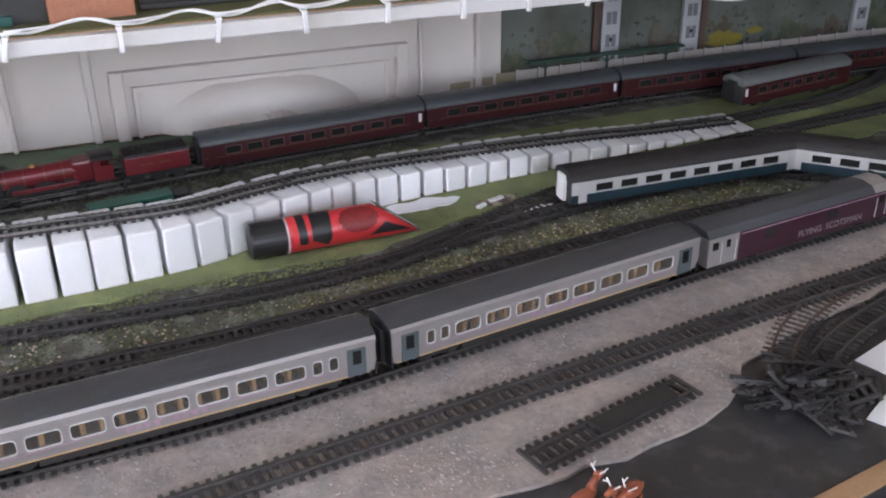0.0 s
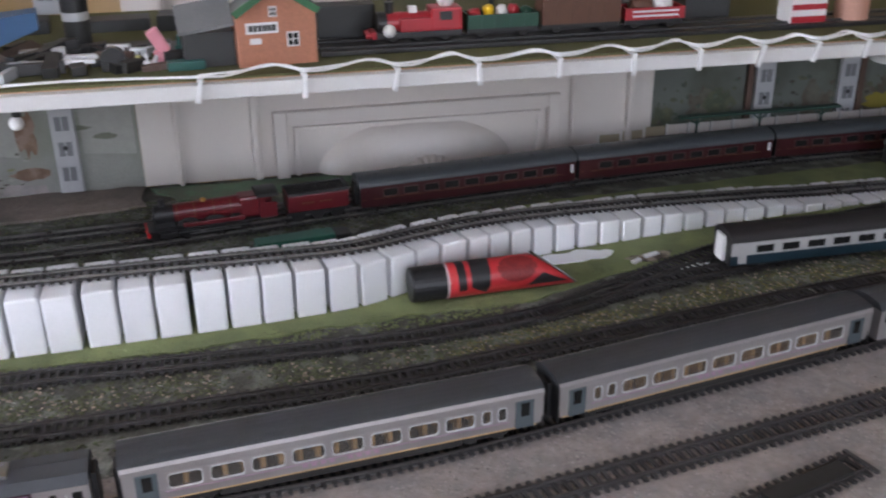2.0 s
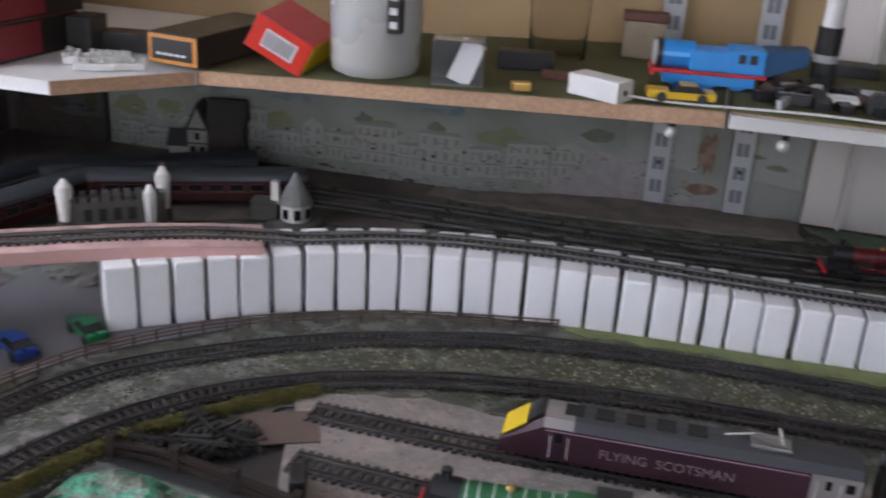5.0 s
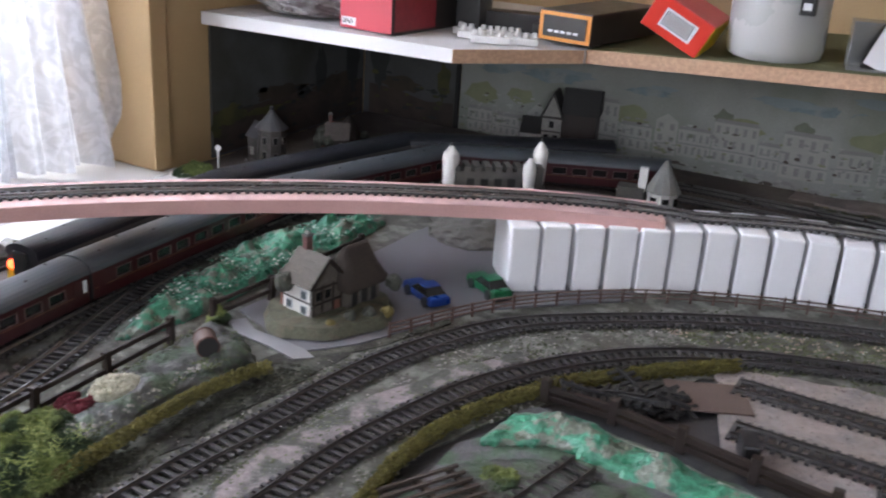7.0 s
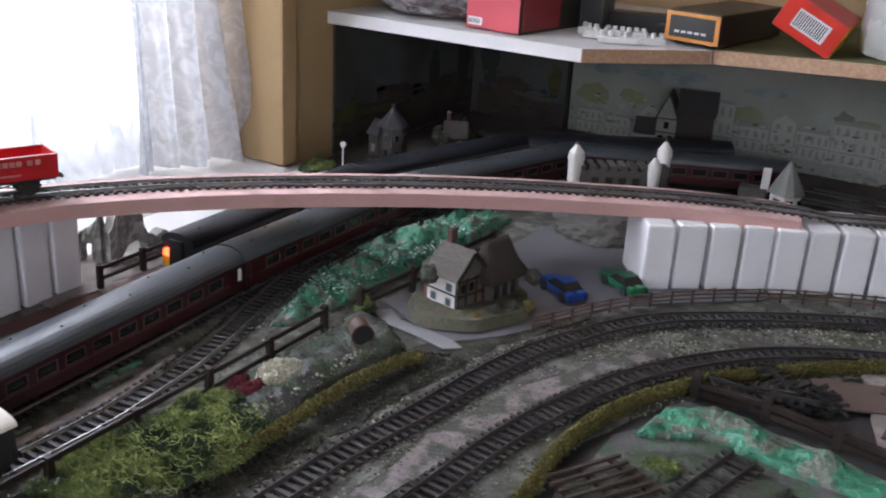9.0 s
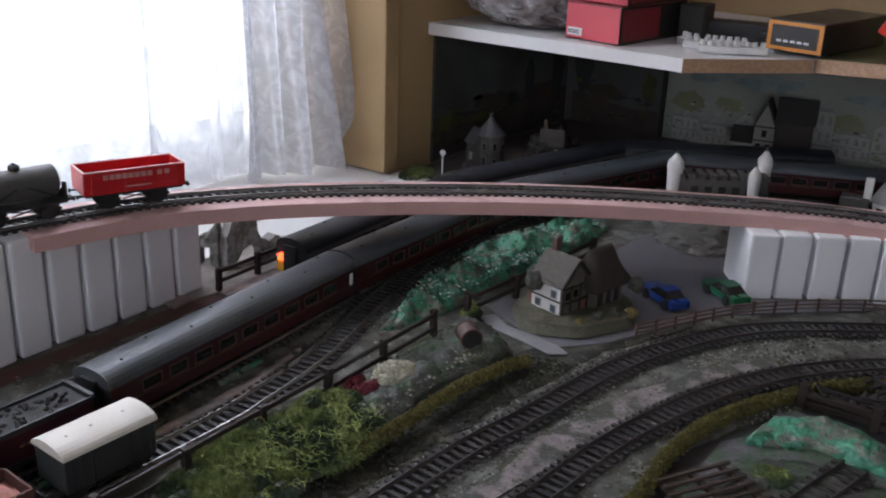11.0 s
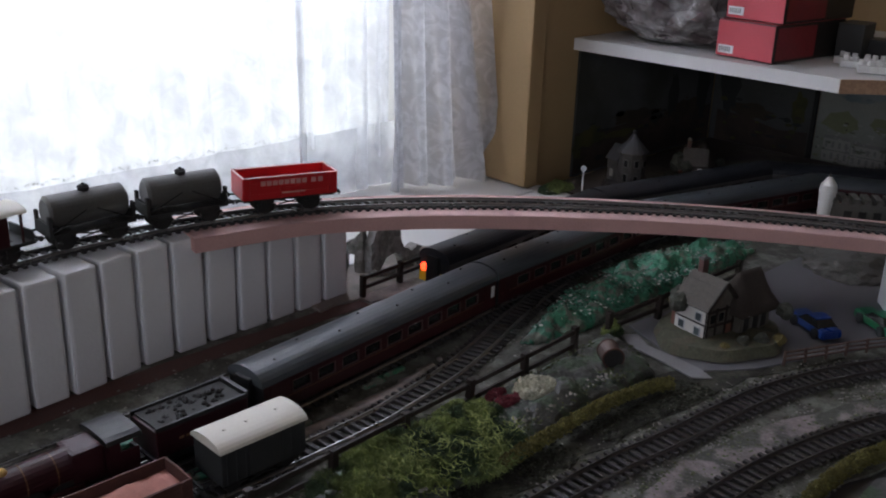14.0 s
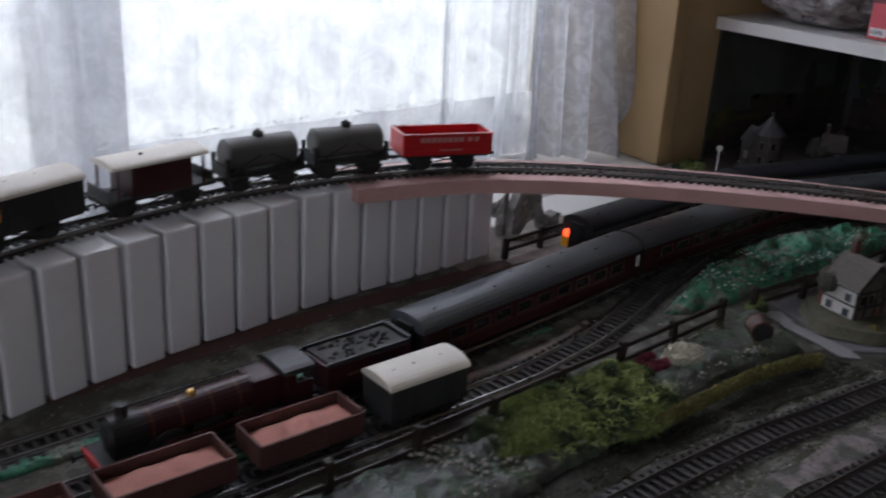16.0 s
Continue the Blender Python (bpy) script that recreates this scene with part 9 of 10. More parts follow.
M_ruin = mat("rough_grey_ruin", (0.27, 0.26, 0.245), 0.85, 0.4, 0.006, two=(0.17, 0.165, 0.15), mix=(0.48, 0.62), bump=0.0010, fine=0.002)
c = thing("ruin_model", "rough grey ruined wall with an arch behind the fence", "model ruin", pose(-1.203, 0.372, 0.0042, 0, 0, 88))
bm = bmesh.new()
ruin_wall(bm, [(-0.034, 0.0, 0.030), (-0.022, 0.0, 0.048), (-0.0205, 0.004, 0.049), (-0.015, 0.013, 0.051), (-0.006, 0.0165, 0.049), (0.003, 0.012, 0.045), (0.0045, 0.012, 0.026), (0.008, 0.004, 0.021), (0.0095, 0.0, 0.018), (0.018, 0.0, 0.013), (0.026, 0.0, 0.018), (0.030, 0.0, 0.016)], 0.013, Matrix.Identity(4), 0.0)
part("arch_wall", bm, M_ruin, c, "rough wall with an arched opening")
bm = bmesh.new()
ruin_wall(bm, [(0.0, 0.0, 0.044), (0.008, 0.0, 0.036), (0.009, 0.018, 0.034), (0.018, 0.018, 0.030), (0.019, 0.0, 0.029), (0.030, 0.0, 0.020), (0.036, 0.0, 0.008)], 0.009, pose(-0.034, 0.004, 0, 0, 0, 115), 5.0)
part("return_wall", bm, M_ruin, c, "broken wall with a window gap")
bm = bmesh.new()
for k in range(14):
    a = k * 2.4
    bmesh.ops.create_icosphere(bm, subdivisions=1, radius=0.0030 + 0.0012 * math.sin(k * 1.7), matrix=pose(-0.036 + 0.005 * k, -0.010 + 0.003 * math.sin(a), 0.0015, a * 30, a * 50, 0))
part("rubble", bm, M_ruin, c, "fallen stones at its foot")
c = thing("lollipop_sign", "white round headed lineside sign post", "sign", pose(-1.222, 0.700, 0.004))
bm = bmesh.new()
cyl(bm, 0.0010, 0.0010, 0.034, pose(0, 0, 0), 8)
part("post", bm, M_white, c)
bm = bmesh.new()
cyl(bm, 0.0036, 0.0036, 0.0012, pose(0.0006, -0.0008, 0.037, 90, 0, 40), 18)
part("disc", bm, M_white, c)

# ---- crayon shaped tube and scraps by the points ----
c = thing("crayon_tube", "red crayon shaped plastic tube with a black cap lying down", "tube", pose(0.166, 0.819, 0.0032, 0, 0, 2.5))
R = 0.0168
bm = bmesh.new()
cyl(bm, R * 0.98, R * 0.98, 0.034, pose(-0.078, 0, R, 0, 90, 0), 28)
cyl(bm, R * 0.90, R * 0.98, 0.0016, pose(-0.0796, 0, R, 0, 90, 0), 28)
part("cap", bm, M_black, c, "black screw cap")
# the tube ends in a slanting cut
def tube_end(a):
    return 0.060 - 0.021 * math.sin(a) - 0.006 * math.cos(a)


bm = bmesh.new()
g = []
for i in range(9):
    t = i / 8
    g.append([bm.verts.new((-0.046 + (tube_end(a) + 0.046) * t, R * math.cos(a), R + R * math.sin(a))) for a in [k * 6.2832 / 40 for k in range(40)]])
for a, b in zip(g, g[1:]):
    for k in range(40):
        bm.faces.new((a[k], a[(k + 1) % 40], b[(k + 1) % 40], b[k]))
bm.faces.new(g[0][::-1])
bm.faces.new(g[-1])
bmesh.ops.recalc_face_normals(bm, faces=bm.faces)
tb = part("tube_body", bm, M_crayon, c, "glossy red tube")
for f in tb.data.polygons:
    f.use_smooth = len(f.vertices) == 4


def wrap(bm, cells, lift=0.0003):
    """Patches on the tube: x from and to at both ends of an arc of angles."""
    for a0, a1, xa0, xb0, xa1, xb1 in cells:
        rows = []
        for i in range(13):
            t = i / 12
            a = math.radians(a0 + (a1 - a0) * t)
            rows.append([bm.verts.new((x, (R + lift) * math.cos(a), R + (R + lift) * math.sin(a))) for x in (xa0 + (xa1 - xa0) * t, xb0 + (xb1 - xb0) * t)])
        for p, q in zip(rows, rows[1:]):
            bm.faces.new((p[0], p[1], q[1], q[0]))
    bmesh.ops.recalc_face_normals(bm, faces=bm.faces)


for cell in ((72, 196, -0.037, -0.029, -0.036, -0.028), (72, 186, -0.024, -0.004, -0.024, -0.006), (186, 214, -0.024, -0.006, -0.010, -0.009), (165, 205, 0.045, 0.0475, 0.030, 0.072)):
    bm = bmesh.new()
    wrap(bm, [cell])
    part("black_print", bm, M_black, tb, "black printed band")
bm = bmesh.new()
for k in range(16):
    h0, h1 = [(max(0.0, 1 - (q / 8 - 1) ** 2)) ** 0.5 for q in (k, k + 1)]
    wrap(bm, [(138 - 46 * (h0 + h1) / 2, 138 + 46 * (h0 + h1) / 2, 0.002 + 0.0024 * k, 0.002 + 0.0024 * (k + 1), 0.002 + 0.0024 * k, 0.002 + 0.0024 * (k + 1))], 0.0005)
bmesh.ops.remove_doubles(bm, verts=bm.verts, dist=0.0002)
part("round_print", bm, M_darkred, tb, "dark red round print")
bm = bmesh.new()
cyl(bm, R * 1.01, R * 1.03, 0.0018, pose(-0.0465, 0, R, 0, 90, 0), 28)
part("neck_ring", bm, M_pastel, tb, "pale ring")
bm = bmesh.new()
lo = [bm.verts.new((tube_end(a) + 0.0004, R * 1.05 * math.cos(a), R + R * 1.05 * math.sin(a) + 0.001)) for a in [k * 6.2832 / 32 for k in range(32)]]
hi = [bm.verts.new((v.co.x + 0.0022, v.co.y, v.co.z)) for v in lo]
bm.faces.new(lo[::-1])
bm.faces.new(hi)
for k in range(32):
    bm.faces.new((lo[k], lo[(k + 1) % 32], hi[(k + 1) % 32], hi[k]))
bmesh.ops.recalc_face_normals(bm, faces=bm.faces)
part("end_plate", bm, M_clear, c, "clear slanting end")
for x, y, L, W, H, a in ((0.345, 0.858, 0.018, 0.006, 0.003, 20), (0.325, 0.848, 0.012, 0.005, 0.003, 30)):
    solid("foam_scrap", B(-L / 2, L / 2, -W / 2, W / 2, 0, H, bevel=0.0008), M_foam, "flat scrap of white foam on the grass", "foam scrap", pose(x, y, 0.0028, 0, 0, a), "foam scraps")
sheet("paper_scrap", [(0.222, 0.856), (0.262, 0.860), (0.300, 0.864), (0.315, 0.880), (0.275, 0.886), (0.236, 0.880)], 0.0042, M_foam, "torn white paper scrap lying on the grass", "paper", thick=0.0012, wobble=0.003, kind="", fine=0.008)
sheet("paper_scrap", [(0.318, 0.858), (0.345, 0.866), (0.372, 0.866), (0.362, 0.848), (0.335, 0.846)], 0.0040, mat("brown_stained_paper", (0.30, 0.25, 0.20), 0.8, 0.4, 0.006, two=(0.09, 0.07, 0.055), mix=(0.46, 0.56)), "brown stained paper scrap by the points", "paper", thick=0.001, wobble=0.003, kind="", fine=0.008)
sheet("paper_scrap", [(0.352, 0.824), (0.372, 0.834), (0.396, 0.828), (0.386, 0.818)], 0.0040, M_foam, "small torn white paper by the branch track", "paper", thick=0.001, wobble=0.002, kind="", fine=0.006)
solid("green_bar", B(-0.045, 0.035, -0.010, 0.010, 0, 0.030, bevel=0.001), mat("dark_green_plastic", (0.02, 0.11, 0.08), 0.4, 0.1), "dark green plastic bar behind the foam blocks", "plastic bar", pose(-0.005, 0.930, 0.001, 0, 0, 9))
solid("black_bar", B(0.036, 0.052, -0.010, 0.010, 0, 0.028, bevel=0.001), M_black, "short black bar beside the green one", "plastic bar", pose(-0.005, 0.930, 0.001, 0, 0, 9))

# ---- platform at the back ----
pl = thing("station_platform", "grey station platform along the back wall", "platform")
bm = bmesh.new()
q = [(0.300, 0.003), (0.480, 0.020), (1.7, 0.020), (1.7, 0.002), (0.300, 0.002)]
prism(bm, q, 0, 1)
for v in bm.verts:
    v.co = Vector((v.co.y, 1.118 + v.co.x * 0.062 + (v.co.y - 0.3) * 0.0, v.co.z))
bmesh.ops.recalc_face_normals(bm, faces=bm.faces)
part("platform_slab", bm, mat("platform_grey", (0.13, 0.13, 0.13), 0.85, 0.15, 0.04), pl)
fn = thing("platform_fence", "cream panelled platform fence with pale posts", "fence")
for k in range(22):
    x = 0.405 + k * 0.032
    z = 0.003 + max(0.0, min(1.0, (x - 0.30) / 0.18)) * 0.017
    part("panel", B(x, x + 0.030, 1.1772, 1.1785, z, z + 0.0135), M_cream if k > 2 else mat("tan_fence_panel", (0.36, 0.31, 0.22), 0.7, 0.1), fn)
    part("post", B(x - 0.0012, x + 0.0012, 1.1758, 1.1771, z, z + 0.0155), M_white, fn)
cn = thing("platform_canopy", "open dark green platform canopy frame", "platform canopy", pose(0.62, 1.150, 0.0203))
M_dkgreen = mat("dark_green_metal", (0.02, 0.06, 0.045), 0.5, 0.15)
part("beam", B(-0.115, 0.115, -0.006, 0.006, 0.030, 0.0330, bevel=0.0008), M_dkgreen, cn)
for x in (-0.09, 0.0, 0.09):
    bm = bmesh.new()
    cyl(bm, 0.0018, 0.0014, 0.030, pose(x, 0, 0), 10)
    rod(bm, (x, 0, 0.020), (x - 0.012, 0, 0.030), 0.0009, 6)
    rod(bm, (x, 0, 0.020), (x + 0.012, 0, 0.030), 0.0009, 6)
    part("column", bm, M_dkgreen, cn)
for x, m, lb in ((0.545, M_dkgrey, "dark"), (0.585, M_bush, "green"), (0.62, M_dkgrey, "dark grey"), (0.648, M_bush, "olive green"), (0.72, M_dkgrey, "dark")):
    bm = bmesh.new()
    bmesh.ops.create_icosphere(bm, subdivisions=2, radius=0.0055)
    for v in bm.verts:
        v.co = v.co * (1 + 0.3 * noise.noise(v.co * 300)) + Vector((0, 0, 0.004))
    solid("planter", bm, m, lb + " tub of plants on the platform", "planter", pose(x, 1.135, 0.0203), "platform tubs")

# ---- front edge: scrap track, paper, figures ----
rg = random.Random(77)
def scrap_track(at, label, L, m, group, rails=2):
    """A broken length of track: rails and the sleepers left on them."""
    c = thing("track_scrap", label, "scrap", at, group)
    for s in ((-1, 1) if rails == 2 else (0,)):
        part("rail", B(-L / 2, L / 2, s * 0.006 - 0.0012, s * 0.006 + 0.0012, 0.0005, 0.0040), m, c)
    for j in range(int(L / 0.0075)):
        x = -L / 2 + j * 0.0075
        part("sleeper", B(x, x + 0.003, -0.010, 0.010, 0, 0.0022), m, c)
    return c


for k in range(34):
    L = rg.uniform(0.022, 0.050)
    a, t = rg.uniform(0, 6.28), rg.random() ** 0.6
    m = rg.choice([M_under, M_sleeper, M_black])
    scrap_track(pose(0.425 + 0.045 * t * math.cos(a), 0.470 + 0.030 * t * math.sin(a), 0.001 + (1 - t) * rg.uniform(0.004, 0.016), rg.uniform(-35, 35), rg.uniform(-30, 30), rg.uniform(0, 180)), "broken black plastic track piece in a heap", L, m, "heap of broken track")
T_X1 = [(0.440, 0.513), (0.475, 0.545), (0.53, 0.575), (0.64, 0.610)]
T_X2 = [(0.455, 0.492), (0.50, 0.520), (0.56, 0.545), (0.66, 0.575)]
track("railway_track", T_X1, "loose curved track with rusty rails lying on the board", (0, 1, 0, 1), base=0.0005, steel=M_railrust)
track("railway_track", T_X2, "loose grey curved track lying on the board", (0, 1, 0, 1), base=0.0005)
for x, y, a in ((0.545, 0.478, 20), (0.505, 0.425, 30)):
    solid("paper_sheet", B(-0.045, 0.045, -0.032, 0.032, 0, 0.0008), M_label, "white sheet of paper on the black board", "paper", pose(x, y, -0.0006, 0, 0, a), "paper sheets")
M_hide = mat("orange_brown_plastic", (0.30, 0.085, 0.04), 0.5, 0.3, 0.008, two=(0.12, 0.10, 0.07), mix=(0.55, 0.62))
for x, y, a in ((0.226, 0.417, 25), (0.256, 0.413, 200), (0.234, 0.402, 5)):
    bm = bmesh.new()
    bmesh.ops.create_icosphere(bm, subdivisions=3, radius=1.0)
    for v in bm.verts:
        n = v.co.normalized()
        v.co = Vector((n.x * 0.0135, n.y * 0.0052, 0.0062 + n.z * 0.0052)) * (1 + 0.10 * noise.noise(n * 3.0))
    cyl(bm, 0.0034, 0.0022, 0.009, along((0.009, 0, 0.009), (0.0155, 0, 0.0165)), 10)
    cyl(bm, 0.0028, 0.0016, 0.0075, along((0.0140, 0, 0.0165), (0.0210, 0, 0.0150)), 10)
    for sy in (-0.004, 0.004):
        rod(bm, (0.006, sy, 0.003), (0.016, sy * 1.5, 0.0012), 0.0011, 6)
        rod(bm, (-0.008, sy, 0.003), (-0.001, sy * 1.7, 0.0012), 0.0011, 6)
    c = solid("plastic_figure", bm, M_hide, "plain orange brown plastic toy figure lying on the board", "toy figure", pose(x, y, -0.0006, 0, 0, a), "toy figures", smooth=True)
    bm = bmesh.new()
    for sy in (-1, 1):
        rod(bm, (0.0150, sy * 0.0012, 0.0175), (0.0150, sy * 0.0055, 0.0225), 0.0006, 5)
        rod(bm, (0.0150, sy * 0.0040, 0.0205), (0.0185, sy * 0.0050, 0.0225), 0.0005, 5)
    part("antler", bm, M_white, c, "white antlers")

# the corner in front of the hedge: green strip, dark girders, scrap
mound("green_strip", [(-0.705, 0.36), (-0.700, 0.415), (-0.672, 0.432), (-0.62, 0.424), (-0.55, 0.410), (-0.48, 0.405), (-0.48, 0.380), (-0.55, 0.380), (-0.62, 0.385), (-0.66, 0.390)], 0.010, M_green, "glossy green painted plaster strip at the board front", "bank", step=0.0035, rough=1.0)
mound("rock_bank", [(-0.700, 0.24), (-0.705, 0.34), (-0.66, 0.375), (-0.60, 0.372), (-0.58, 0.28), (-0.62, 0.20)], 0.003, M_rock, "grey stained plaster ground at the board front", "bank", step=0.005)
mound("cream_streak", [(-0.640, 0.428), (-0.60, 0.4235), (-0.55, 0.4105), (-0.48, 0.4055), (-0.48, 0.398), (-0.55, 0.403), (-0.60, 0.416), (-0.640, 0.422)], 0.0125, mat("cream_plaster", (0.36, 0.35, 0.31), 0.4, 0.3, 0.01, two=(0.16, 0.17, 0.14), mix=(0.45, 0.6)), "cream white plaster streak along the green strip", "bank", step=0.003)
sheet("ground", [(-0.712, 0.20), (-0.716, 0.36), (-0.690, 0.436), (-0.62, 0.430), (-0.46, 0.408), (-0.46, 0.372), (-0.60, 0.366), (-0.60, 0.20)], 0.0012, mat("stained_lilac_ground", (0.12, 0.115, 0.12), 0.6, 0.5, 0.02, two=(0.07, 0.11, 0.07), mix=(0.47, 0.57), bump=0.0014, fine=0.003), "grey and green stained ground at the board front", thick=0.0006)
solid("black_plate", B(-0.036, 0.036, -0.0075, 0.0075, 0, 0.0034, bevel=0.0006), M_under, "flat black plate lying in the loose track", "plate", pose(0.300, 0.4865, 0.0052, 0, 0, 15.5))
gd = thing("girder_fence", "dark brown plastic girder wall with stout posts", "girder")
ln = [(-0.690, 0.447, 0.0), (-0.64, 0.448, 0.0), (-0.58, 0.438, 0.0), (-0.50, 0.424, 0.0), (-0.44, 0.416, 0.0)]
for z0, z1 in ((0.003, 0.0075), (0.010, 0.0140)):
    bm = bmesh.new()
    sweep(bm, curve_points(ln, 0.01), [(-0.0022, z0), (0.0022, z0), (0.0022, z1), (-0.0022, z1)])
    part("beam", bm, M_fence, gd)
for p, d in curve_points(ln, 0.052):
    part("post", B(p.x - 0.0034, p.x + 0.0034, p.y - 0.0034, p.y + 0.0034, 0, 0.0195, bevel=0.0008), M_fence, gd)
for k in range(14):
    L = rg.uniform(0.020, 0.045)
    scrap_track(pose(rg.uniform(-0.665, -0.60), rg.uniform(0.462, 0.50), 0.001 + rg.uniform(0, 0.008), rg.uniform(-15, 15), rg.uniform(-15, 15), rg.uniform(-40, 40)), "dark scrap track piece behind the girder wall", L, M_under, "dark scrap by the hedge", rails=1)
M_fence2 = mat("aged_brown_slats", (0.05, 0.036, 0.028), 0.7, 0.3, 0.01)
rk = thing("wooden_rack", "small brown slatted wooden rack", "rack", pose(-0.690, 0.290, 0.004, 0, 0, 62))
for k in range(7):
    part("slat", B(-0.030, 0.030, -0.024 + k * 0.008, -0.0218 + k * 0.008, 0.003, 0.0050), M_fence2, rk)
for x in (-0.024, 0.0, 0.024):
    part("bearer", B(x - 0.002, x + 0.002, -0.026, 0.028, 0, 0.003), M_fence2, rk)
track("railway_track", [(-0.655, 0.24), (-0.648, 0.30), (-0.632, 0.378)], "short dark track length at the board front", (-1, 1, -1, 1), base=0.005)
bush("foliage_bush", "small yellow green tuft at the board front", -0.672, 0.335, 0.012, 0.014, 0.008, 900, M_bush, 0.004, 12)
solid("buffer_stop", B(-0.006, 0.006, -0.012, 0.012, 0, 0.016, bevel=0.002), M_black, "black plastic buffer stop on the gravel", "buffer stop", pose(-0.545, 0.452, 0.003, 0, 0, 20))
solid("brown_card", B(-0.030, 0.030, -0.022, 0.022, 0, 0.0012), mat("brown_card", (0.115, 0.08, 0.066), 0.8, 0.2, 0.02), "brown card square beside the gravel", "card", pose(-0.590, 0.520, 0.0026, 0, 0, 25))

# ---- loose ground cover ----
sc = random.Random(99)
LINES = [curve_points(t, 0.01) for t in (T_M1, T_M2, T_S1, T_S2, T_S4, T_A, T_B, T_W3)]


def clear(x, y, r=0.0105):
    for ln in LINES:
        for p, d in ln[::1]:
            if abs(p.x - x) < r and abs(p.y - y) < r:
                return False
    return True


def scatter(poly, n, size, z, avoid=None):
    xs, ys = [p[0] for p in poly], [p[1] for p in poly]
    out = []
    tries = 0
    while len(out) < n and tries < n * 8:
        tries += 1
        x, y = sc.uniform(min(xs), max(xs)), sc.uniform(min(ys), max(ys))
        if not inside(x, y, poly):
            continue
        if noise.noise(Vector((x * 22, y * 22, 2.0))) < sc.uniform(-0.6, 0.25):
            continue
        if avoid and not clear(x, y, avoid):
            continue
        out.append((x, y, z, sc.uniform(*size)))
    return out


BETWEEN = [(-0.60, 0.60), (-0.50, 0.645), (-0.30, 0.680), (0.0, 0.695), (0.20, 0.715), (0.55, 0.765), (0.70, 0.76), (0.60, 0.82), (0.42, 0.80), (0.25, 0.76), (0.10, 0.738), (-0.10, 0.735), (-0.30, 0.738), (-0.45, 0.715), (-0.56, 0.68), (-0.66, 0.62)]
YELL = [(0.08, 0.703), (0.30, 0.735), (0.55, 0.770), (0.62, 0.80), (0.45, 0.795), (0.30, 0.768), (0.12, 0.730)]
BESIDE = [(-0.40, 0.755), (0.0, 0.765), (0.16, 0.772), (0.20, 0.80), (0.0, 0.79), (-0.20, 0.775), (-0.40, 0.775)]
FRONTM1 = [(-0.60, 0.575), (-0.45, 0.612), (-0.2, 0.63), (0.10, 0.66), (0.3, 0.69), (0.3, 0.70), (0.0, 0.66), (-0.3, 0.645), (-0.5, 0.625), (-0.62, 0.58)]
BACK = [(-0.60, 0.97), (-0.2, 0.965), (0.1, 1.0), (0.3, 1.035), (0.3, 1.17), (-0.17, 1.14), (-0.6, 1.12)]
LEFT = [(-0.90, -0.05), (-0.70, -0.05), (-0.73, 0.35), (-0.66, 0.50), (-0.55, 0.60), (-0.62, 0.70), (-0.74, 0.60), (-0.82, 0.50), (-0.87, 0.38)]
WIN = [(-1.15, -0.2), (-0.97, -0.2), (-0.98, 0.35), (-1.06, 0.60), (-1.16, 0.60)]
bits("turf", scatter(BETWEEN, 6500, (0.0008, 0.0024), 0.0005), M_turf, "dark olive turf clumps between the main lines", "turf")
bits("turf", scatter(YELL, 900, (0.0007, 0.0020), 0.0015), M_turf_yellow, "ochre yellow turf between the main lines", "turf")
M_grassbit = mat("grass_tufts", (0.15, 0.17, 0.075), 0.95, 0.3, 0.01, per="island")
bits("turf", scatter(BESIDE, 900, (0.0008, 0.0022), 0.0015), M_grassbit, "dark turf along the grass mat edge", "turf")
bits("turf", scatter(FRONTM1, 700, (0.0010, 0.0026), 0.001), M_turf, "turf beside the inner main line", "turf")
bits("turf", scatter(BACK, 3600, (0.0010, 0.0026), 0.0005), M_turf, "turf along the rear lines", "turf")
bits("turf", scatter(LEFT, 5200, (0.0008, 0.0026), 0.0002), M_turfdark, "dark turf round the curved tracks", "turf")
bits("ballast", scatter(BETWEEN, 900, (0.0008, 0.0020), 0.0015), mat("pale_stones", (0.33, 0.255, 0.21), 0.9, 0.3, 0.01, per="island"), "pale loose stones between the main lines", "stones")
bits("ballast", scatter(BACK, 800, (0.0006, 0.0016), 0.001), M_ballast, "grey stones along the rear lines", "stones")
bits("ballast", scatter(LEFT, 4200, (0.0005, 0.0017), 0.001), M_ballast, "grey stones round the curved tracks", "stones")
bits("ballast", scatter(WIN, 1200, (0.0005, 0.0015), 0.001), M_ballast, "grey stones by the window tracks", "stones")
bits("gravel", scatter(GRAVEL, 17000, (0.0005, 0.0015), 0.0020), mat("gravel_grains", (0.29, 0.25, 0.235), 0.9, 0.3, 0.01, per="island"), "sandy gravel grains", "gravel")
bits("gravel", scatter([(-0.90, 0.18), (-0.89, 0.02), (-0.955, 0.02), (-0.955, 0.18), (-0.91, 0.34)], 500, (0.0008, 0.0024), 0.012), M_ballast, "loose grey stones on the rocky bank", "stones")
M_speck = mat("pale_specks", (0.55, 0.53, 0.50), 0.6, 0.2, 0.01, per="island")
bits("stones", scatter(BETWEEN, 160, (0.0004, 0.0010), 0.0015), M_speck, "white stone specks between the main lines", "stones")
bits("stones", scatter(LEFT, 130, (0.0004, 0.0011), 0.0015), M_speck, "white stone specks round the curves", "stones")
bits("stones", scatter(BACK, 120, (0.0004, 0.0010), 0.0015), M_speck, "white stone specks along the rear lines", "stones")
LILAC = [(-0.815, 0.05), (-0.818, 0.28), (-0.805, 0.36), (-0.780, 0.45), (-0.735, 0.525), (-0.715, 0.505), (-0.755, 0.42), (-0.775, 0.33), (-0.790, 0.22), (-0.792, 0.05)]
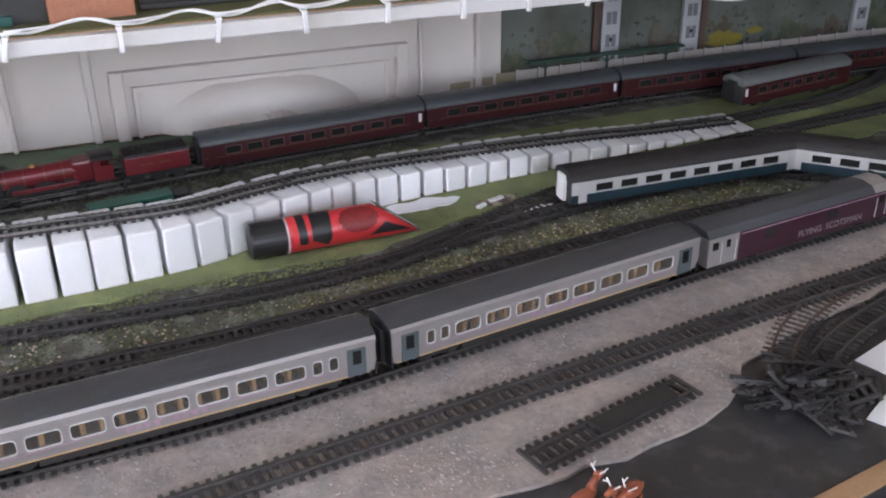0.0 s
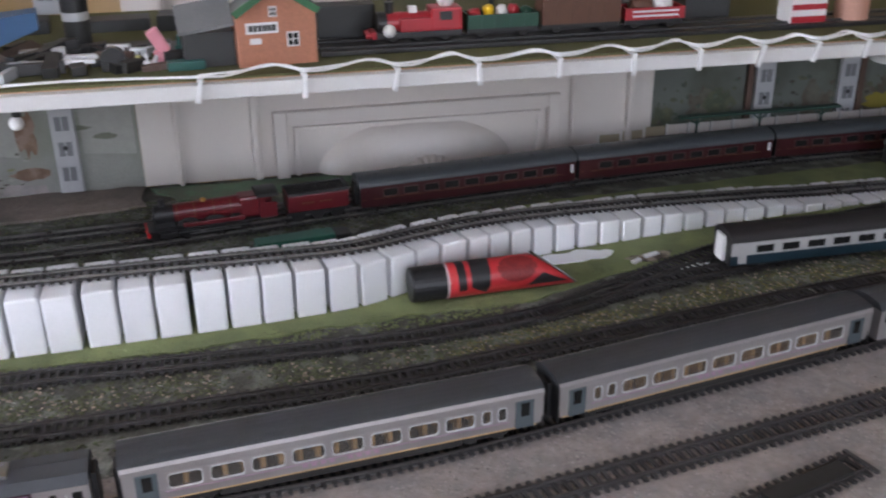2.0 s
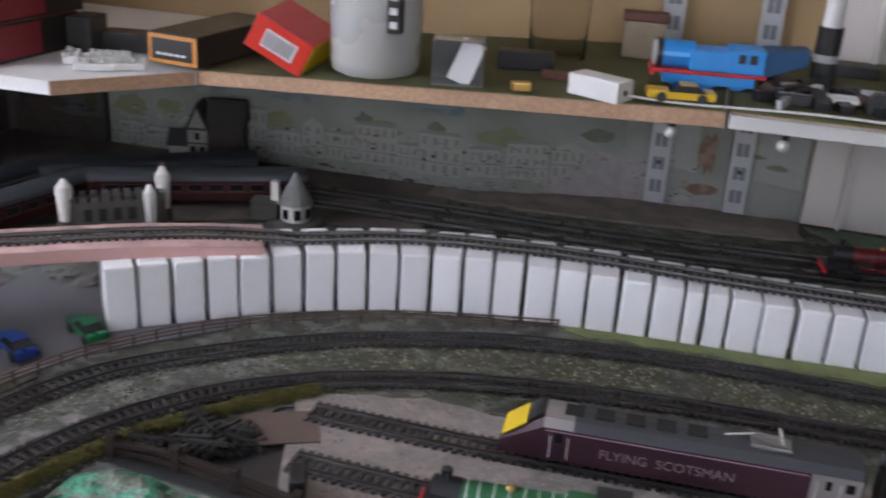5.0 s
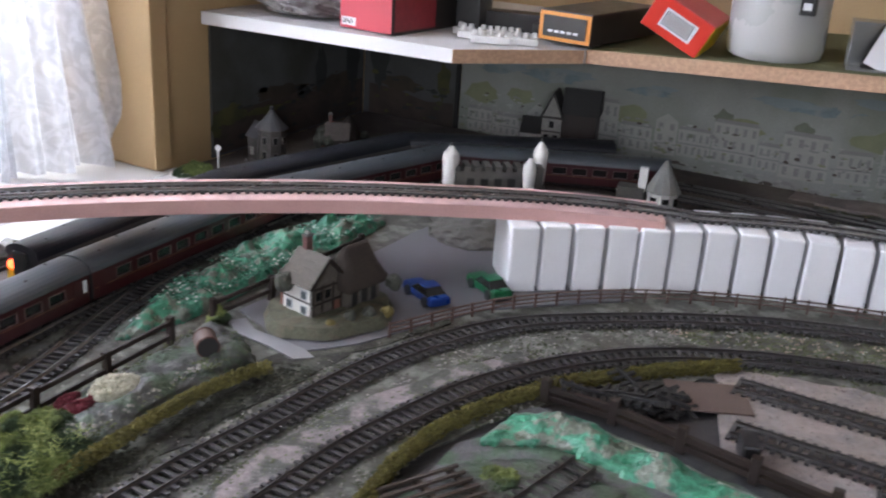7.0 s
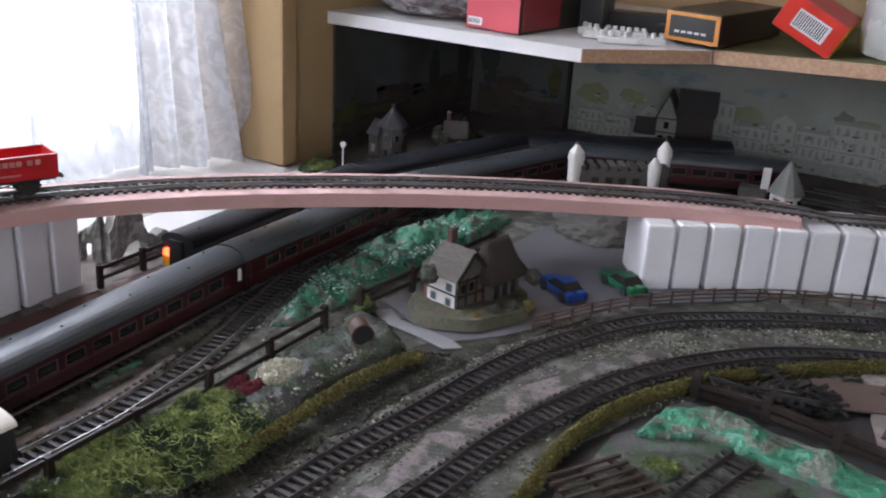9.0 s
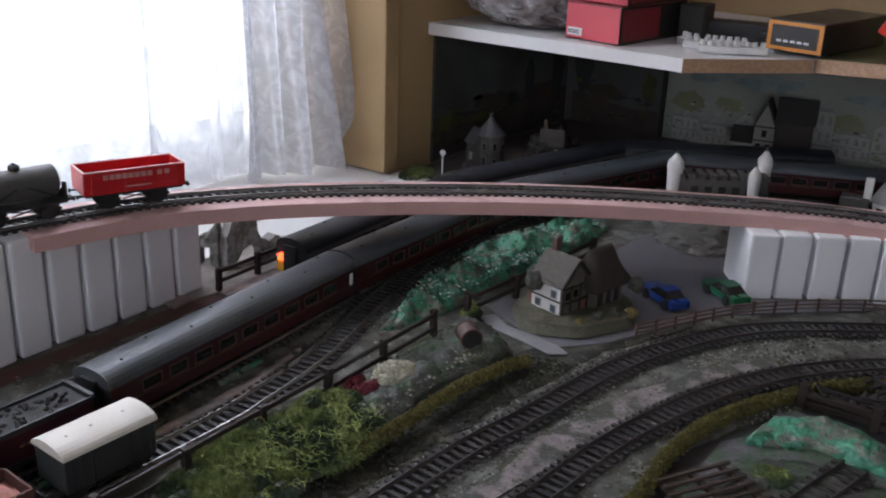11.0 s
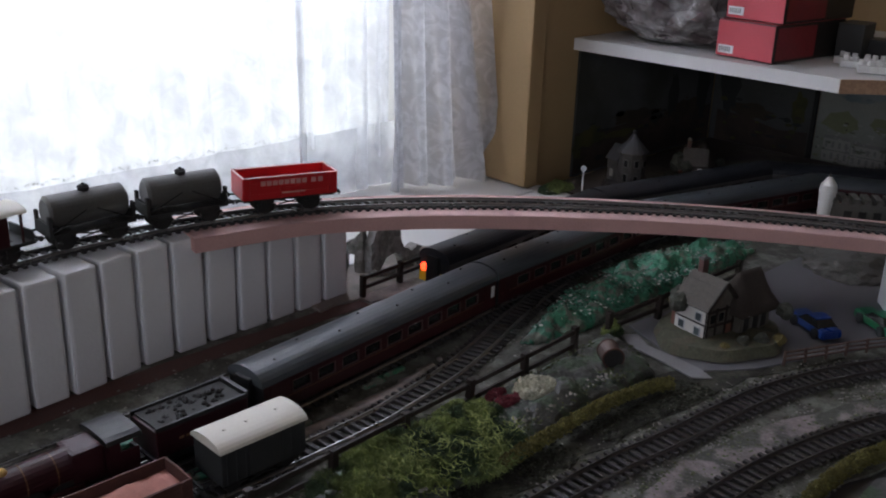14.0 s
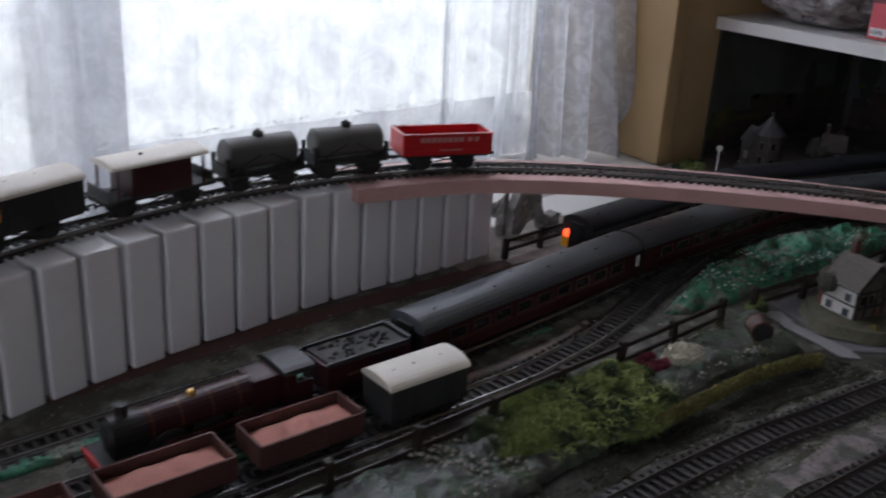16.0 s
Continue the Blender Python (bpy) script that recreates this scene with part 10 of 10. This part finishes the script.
bits("gravel", scatter(LILAC, 1100, (0.0005, 0.0013), 0.0018), mat("lilac_grains", (0.20, 0.18, 0.18), 0.9, 0.3, 0.01, per="island"), "lilac grey gravel grains", "gravel")
EDGE = [(-0.60, 0.575), (-0.50, 0.606), (-0.30, 0.602), (0.0, 0.618), (0.30, 0.664), (0.60, 0.716), (0.60, 0.700), (0.30, 0.648), (0.0, 0.602), (-0.30, 0.586), (-0.50, 0.590), (-0.59, 0.565)]
bits("gravel", scatter(EDGE, 1600, (0.0006, 0.0016), 0.0018), mat("edge_grains", (0.24, 0.21, 0.18), 0.9, 0.3, 0.01, per="island"), "gravel grains spilling over the bed edge", "gravel")
bits("turf", scatter([(-0.41, 0.768), (-0.1, 0.77), (0.15, 0.80), (0.30, 0.835), (0.30, 0.85), (0.1, 0.80), (-0.41, 0.776)], 900, (0.0005, 0.0014), 0.0022), M_grassbit, "turf along the front of the grass mat", "turf")
ROCKS = [(-0.958, -0.30), (-0.955, 0.10), (-0.960, 0.30), (-0.960, 0.39), (-0.935, 0.395), (-0.900, 0.370), (-0.905, 0.30), (-0.902, 0.22), (-0.893, 0.12), (-0.885, 0.0), (-0.885, -0.30)]
bits("turf", scatter(ROCKS, 3200, (0.0006, 0.0022), 0.0095), M_turf, "dull green turf on the rocky bank", "turf")
bits("stones", scatter(ROCKS, 700, (0.0006, 0.0022), 0.0095), mat("dark_stones", (0.12, 0.115, 0.11), 0.8, 0.3, 0.01, per="island"), "dark stones on the rocky bank", "stones")
SLOPE = [(-0.896, -0.1), (-0.866, -0.1), (-0.864, 0.2), (-0.858, 0.30), (-0.848, 0.385), (-0.866, 0.385), (-0.896, 0.37)]
bits("turf", scatter(SLOPE, 2200, (0.0006, 0.0020), 0.0028), mat("dark_turf", (0.026, 0.027, 0.016), 0.95, 0.4, 0.01, per="island"), "dark turf on the earth slope", "turf")
GREENS = [(-1.004, 0.345), (-1.038, 0.440), (-1.048, 0.560), (-1.028, 0.650), (-0.987, 0.69), (-0.982, 0.60), (-0.988, 0.50), (-0.987, 0.40)]
M_greenbit = mat("green_plaster_crumbs", (0.05, 0.19, 0.12), 0.35, 0.4, 0.01, per="island")
bits("plaster_crumbs", scatter(GREENS, 1300, (0.0008, 0.0026), 0.0125), M_greenbit, "rough green plaster crumbs on the bank", "plaster")
bits("stones", scatter(GREENS, 260, (0.0006, 0.0018), 0.0135), M_speck, "pale crumbs on the green bank", "stones")
bits("turf", scatter(LILAC, 700, (0.0006, 0.0018), 0.0018), M_turf, "turf over the lilac gravel", "turf")
bits("turf", scatter(BACK, 420, (0.0008, 0.0022), 0.0015), M_turf_yellow, "ochre turf along the rear lines", "turf")
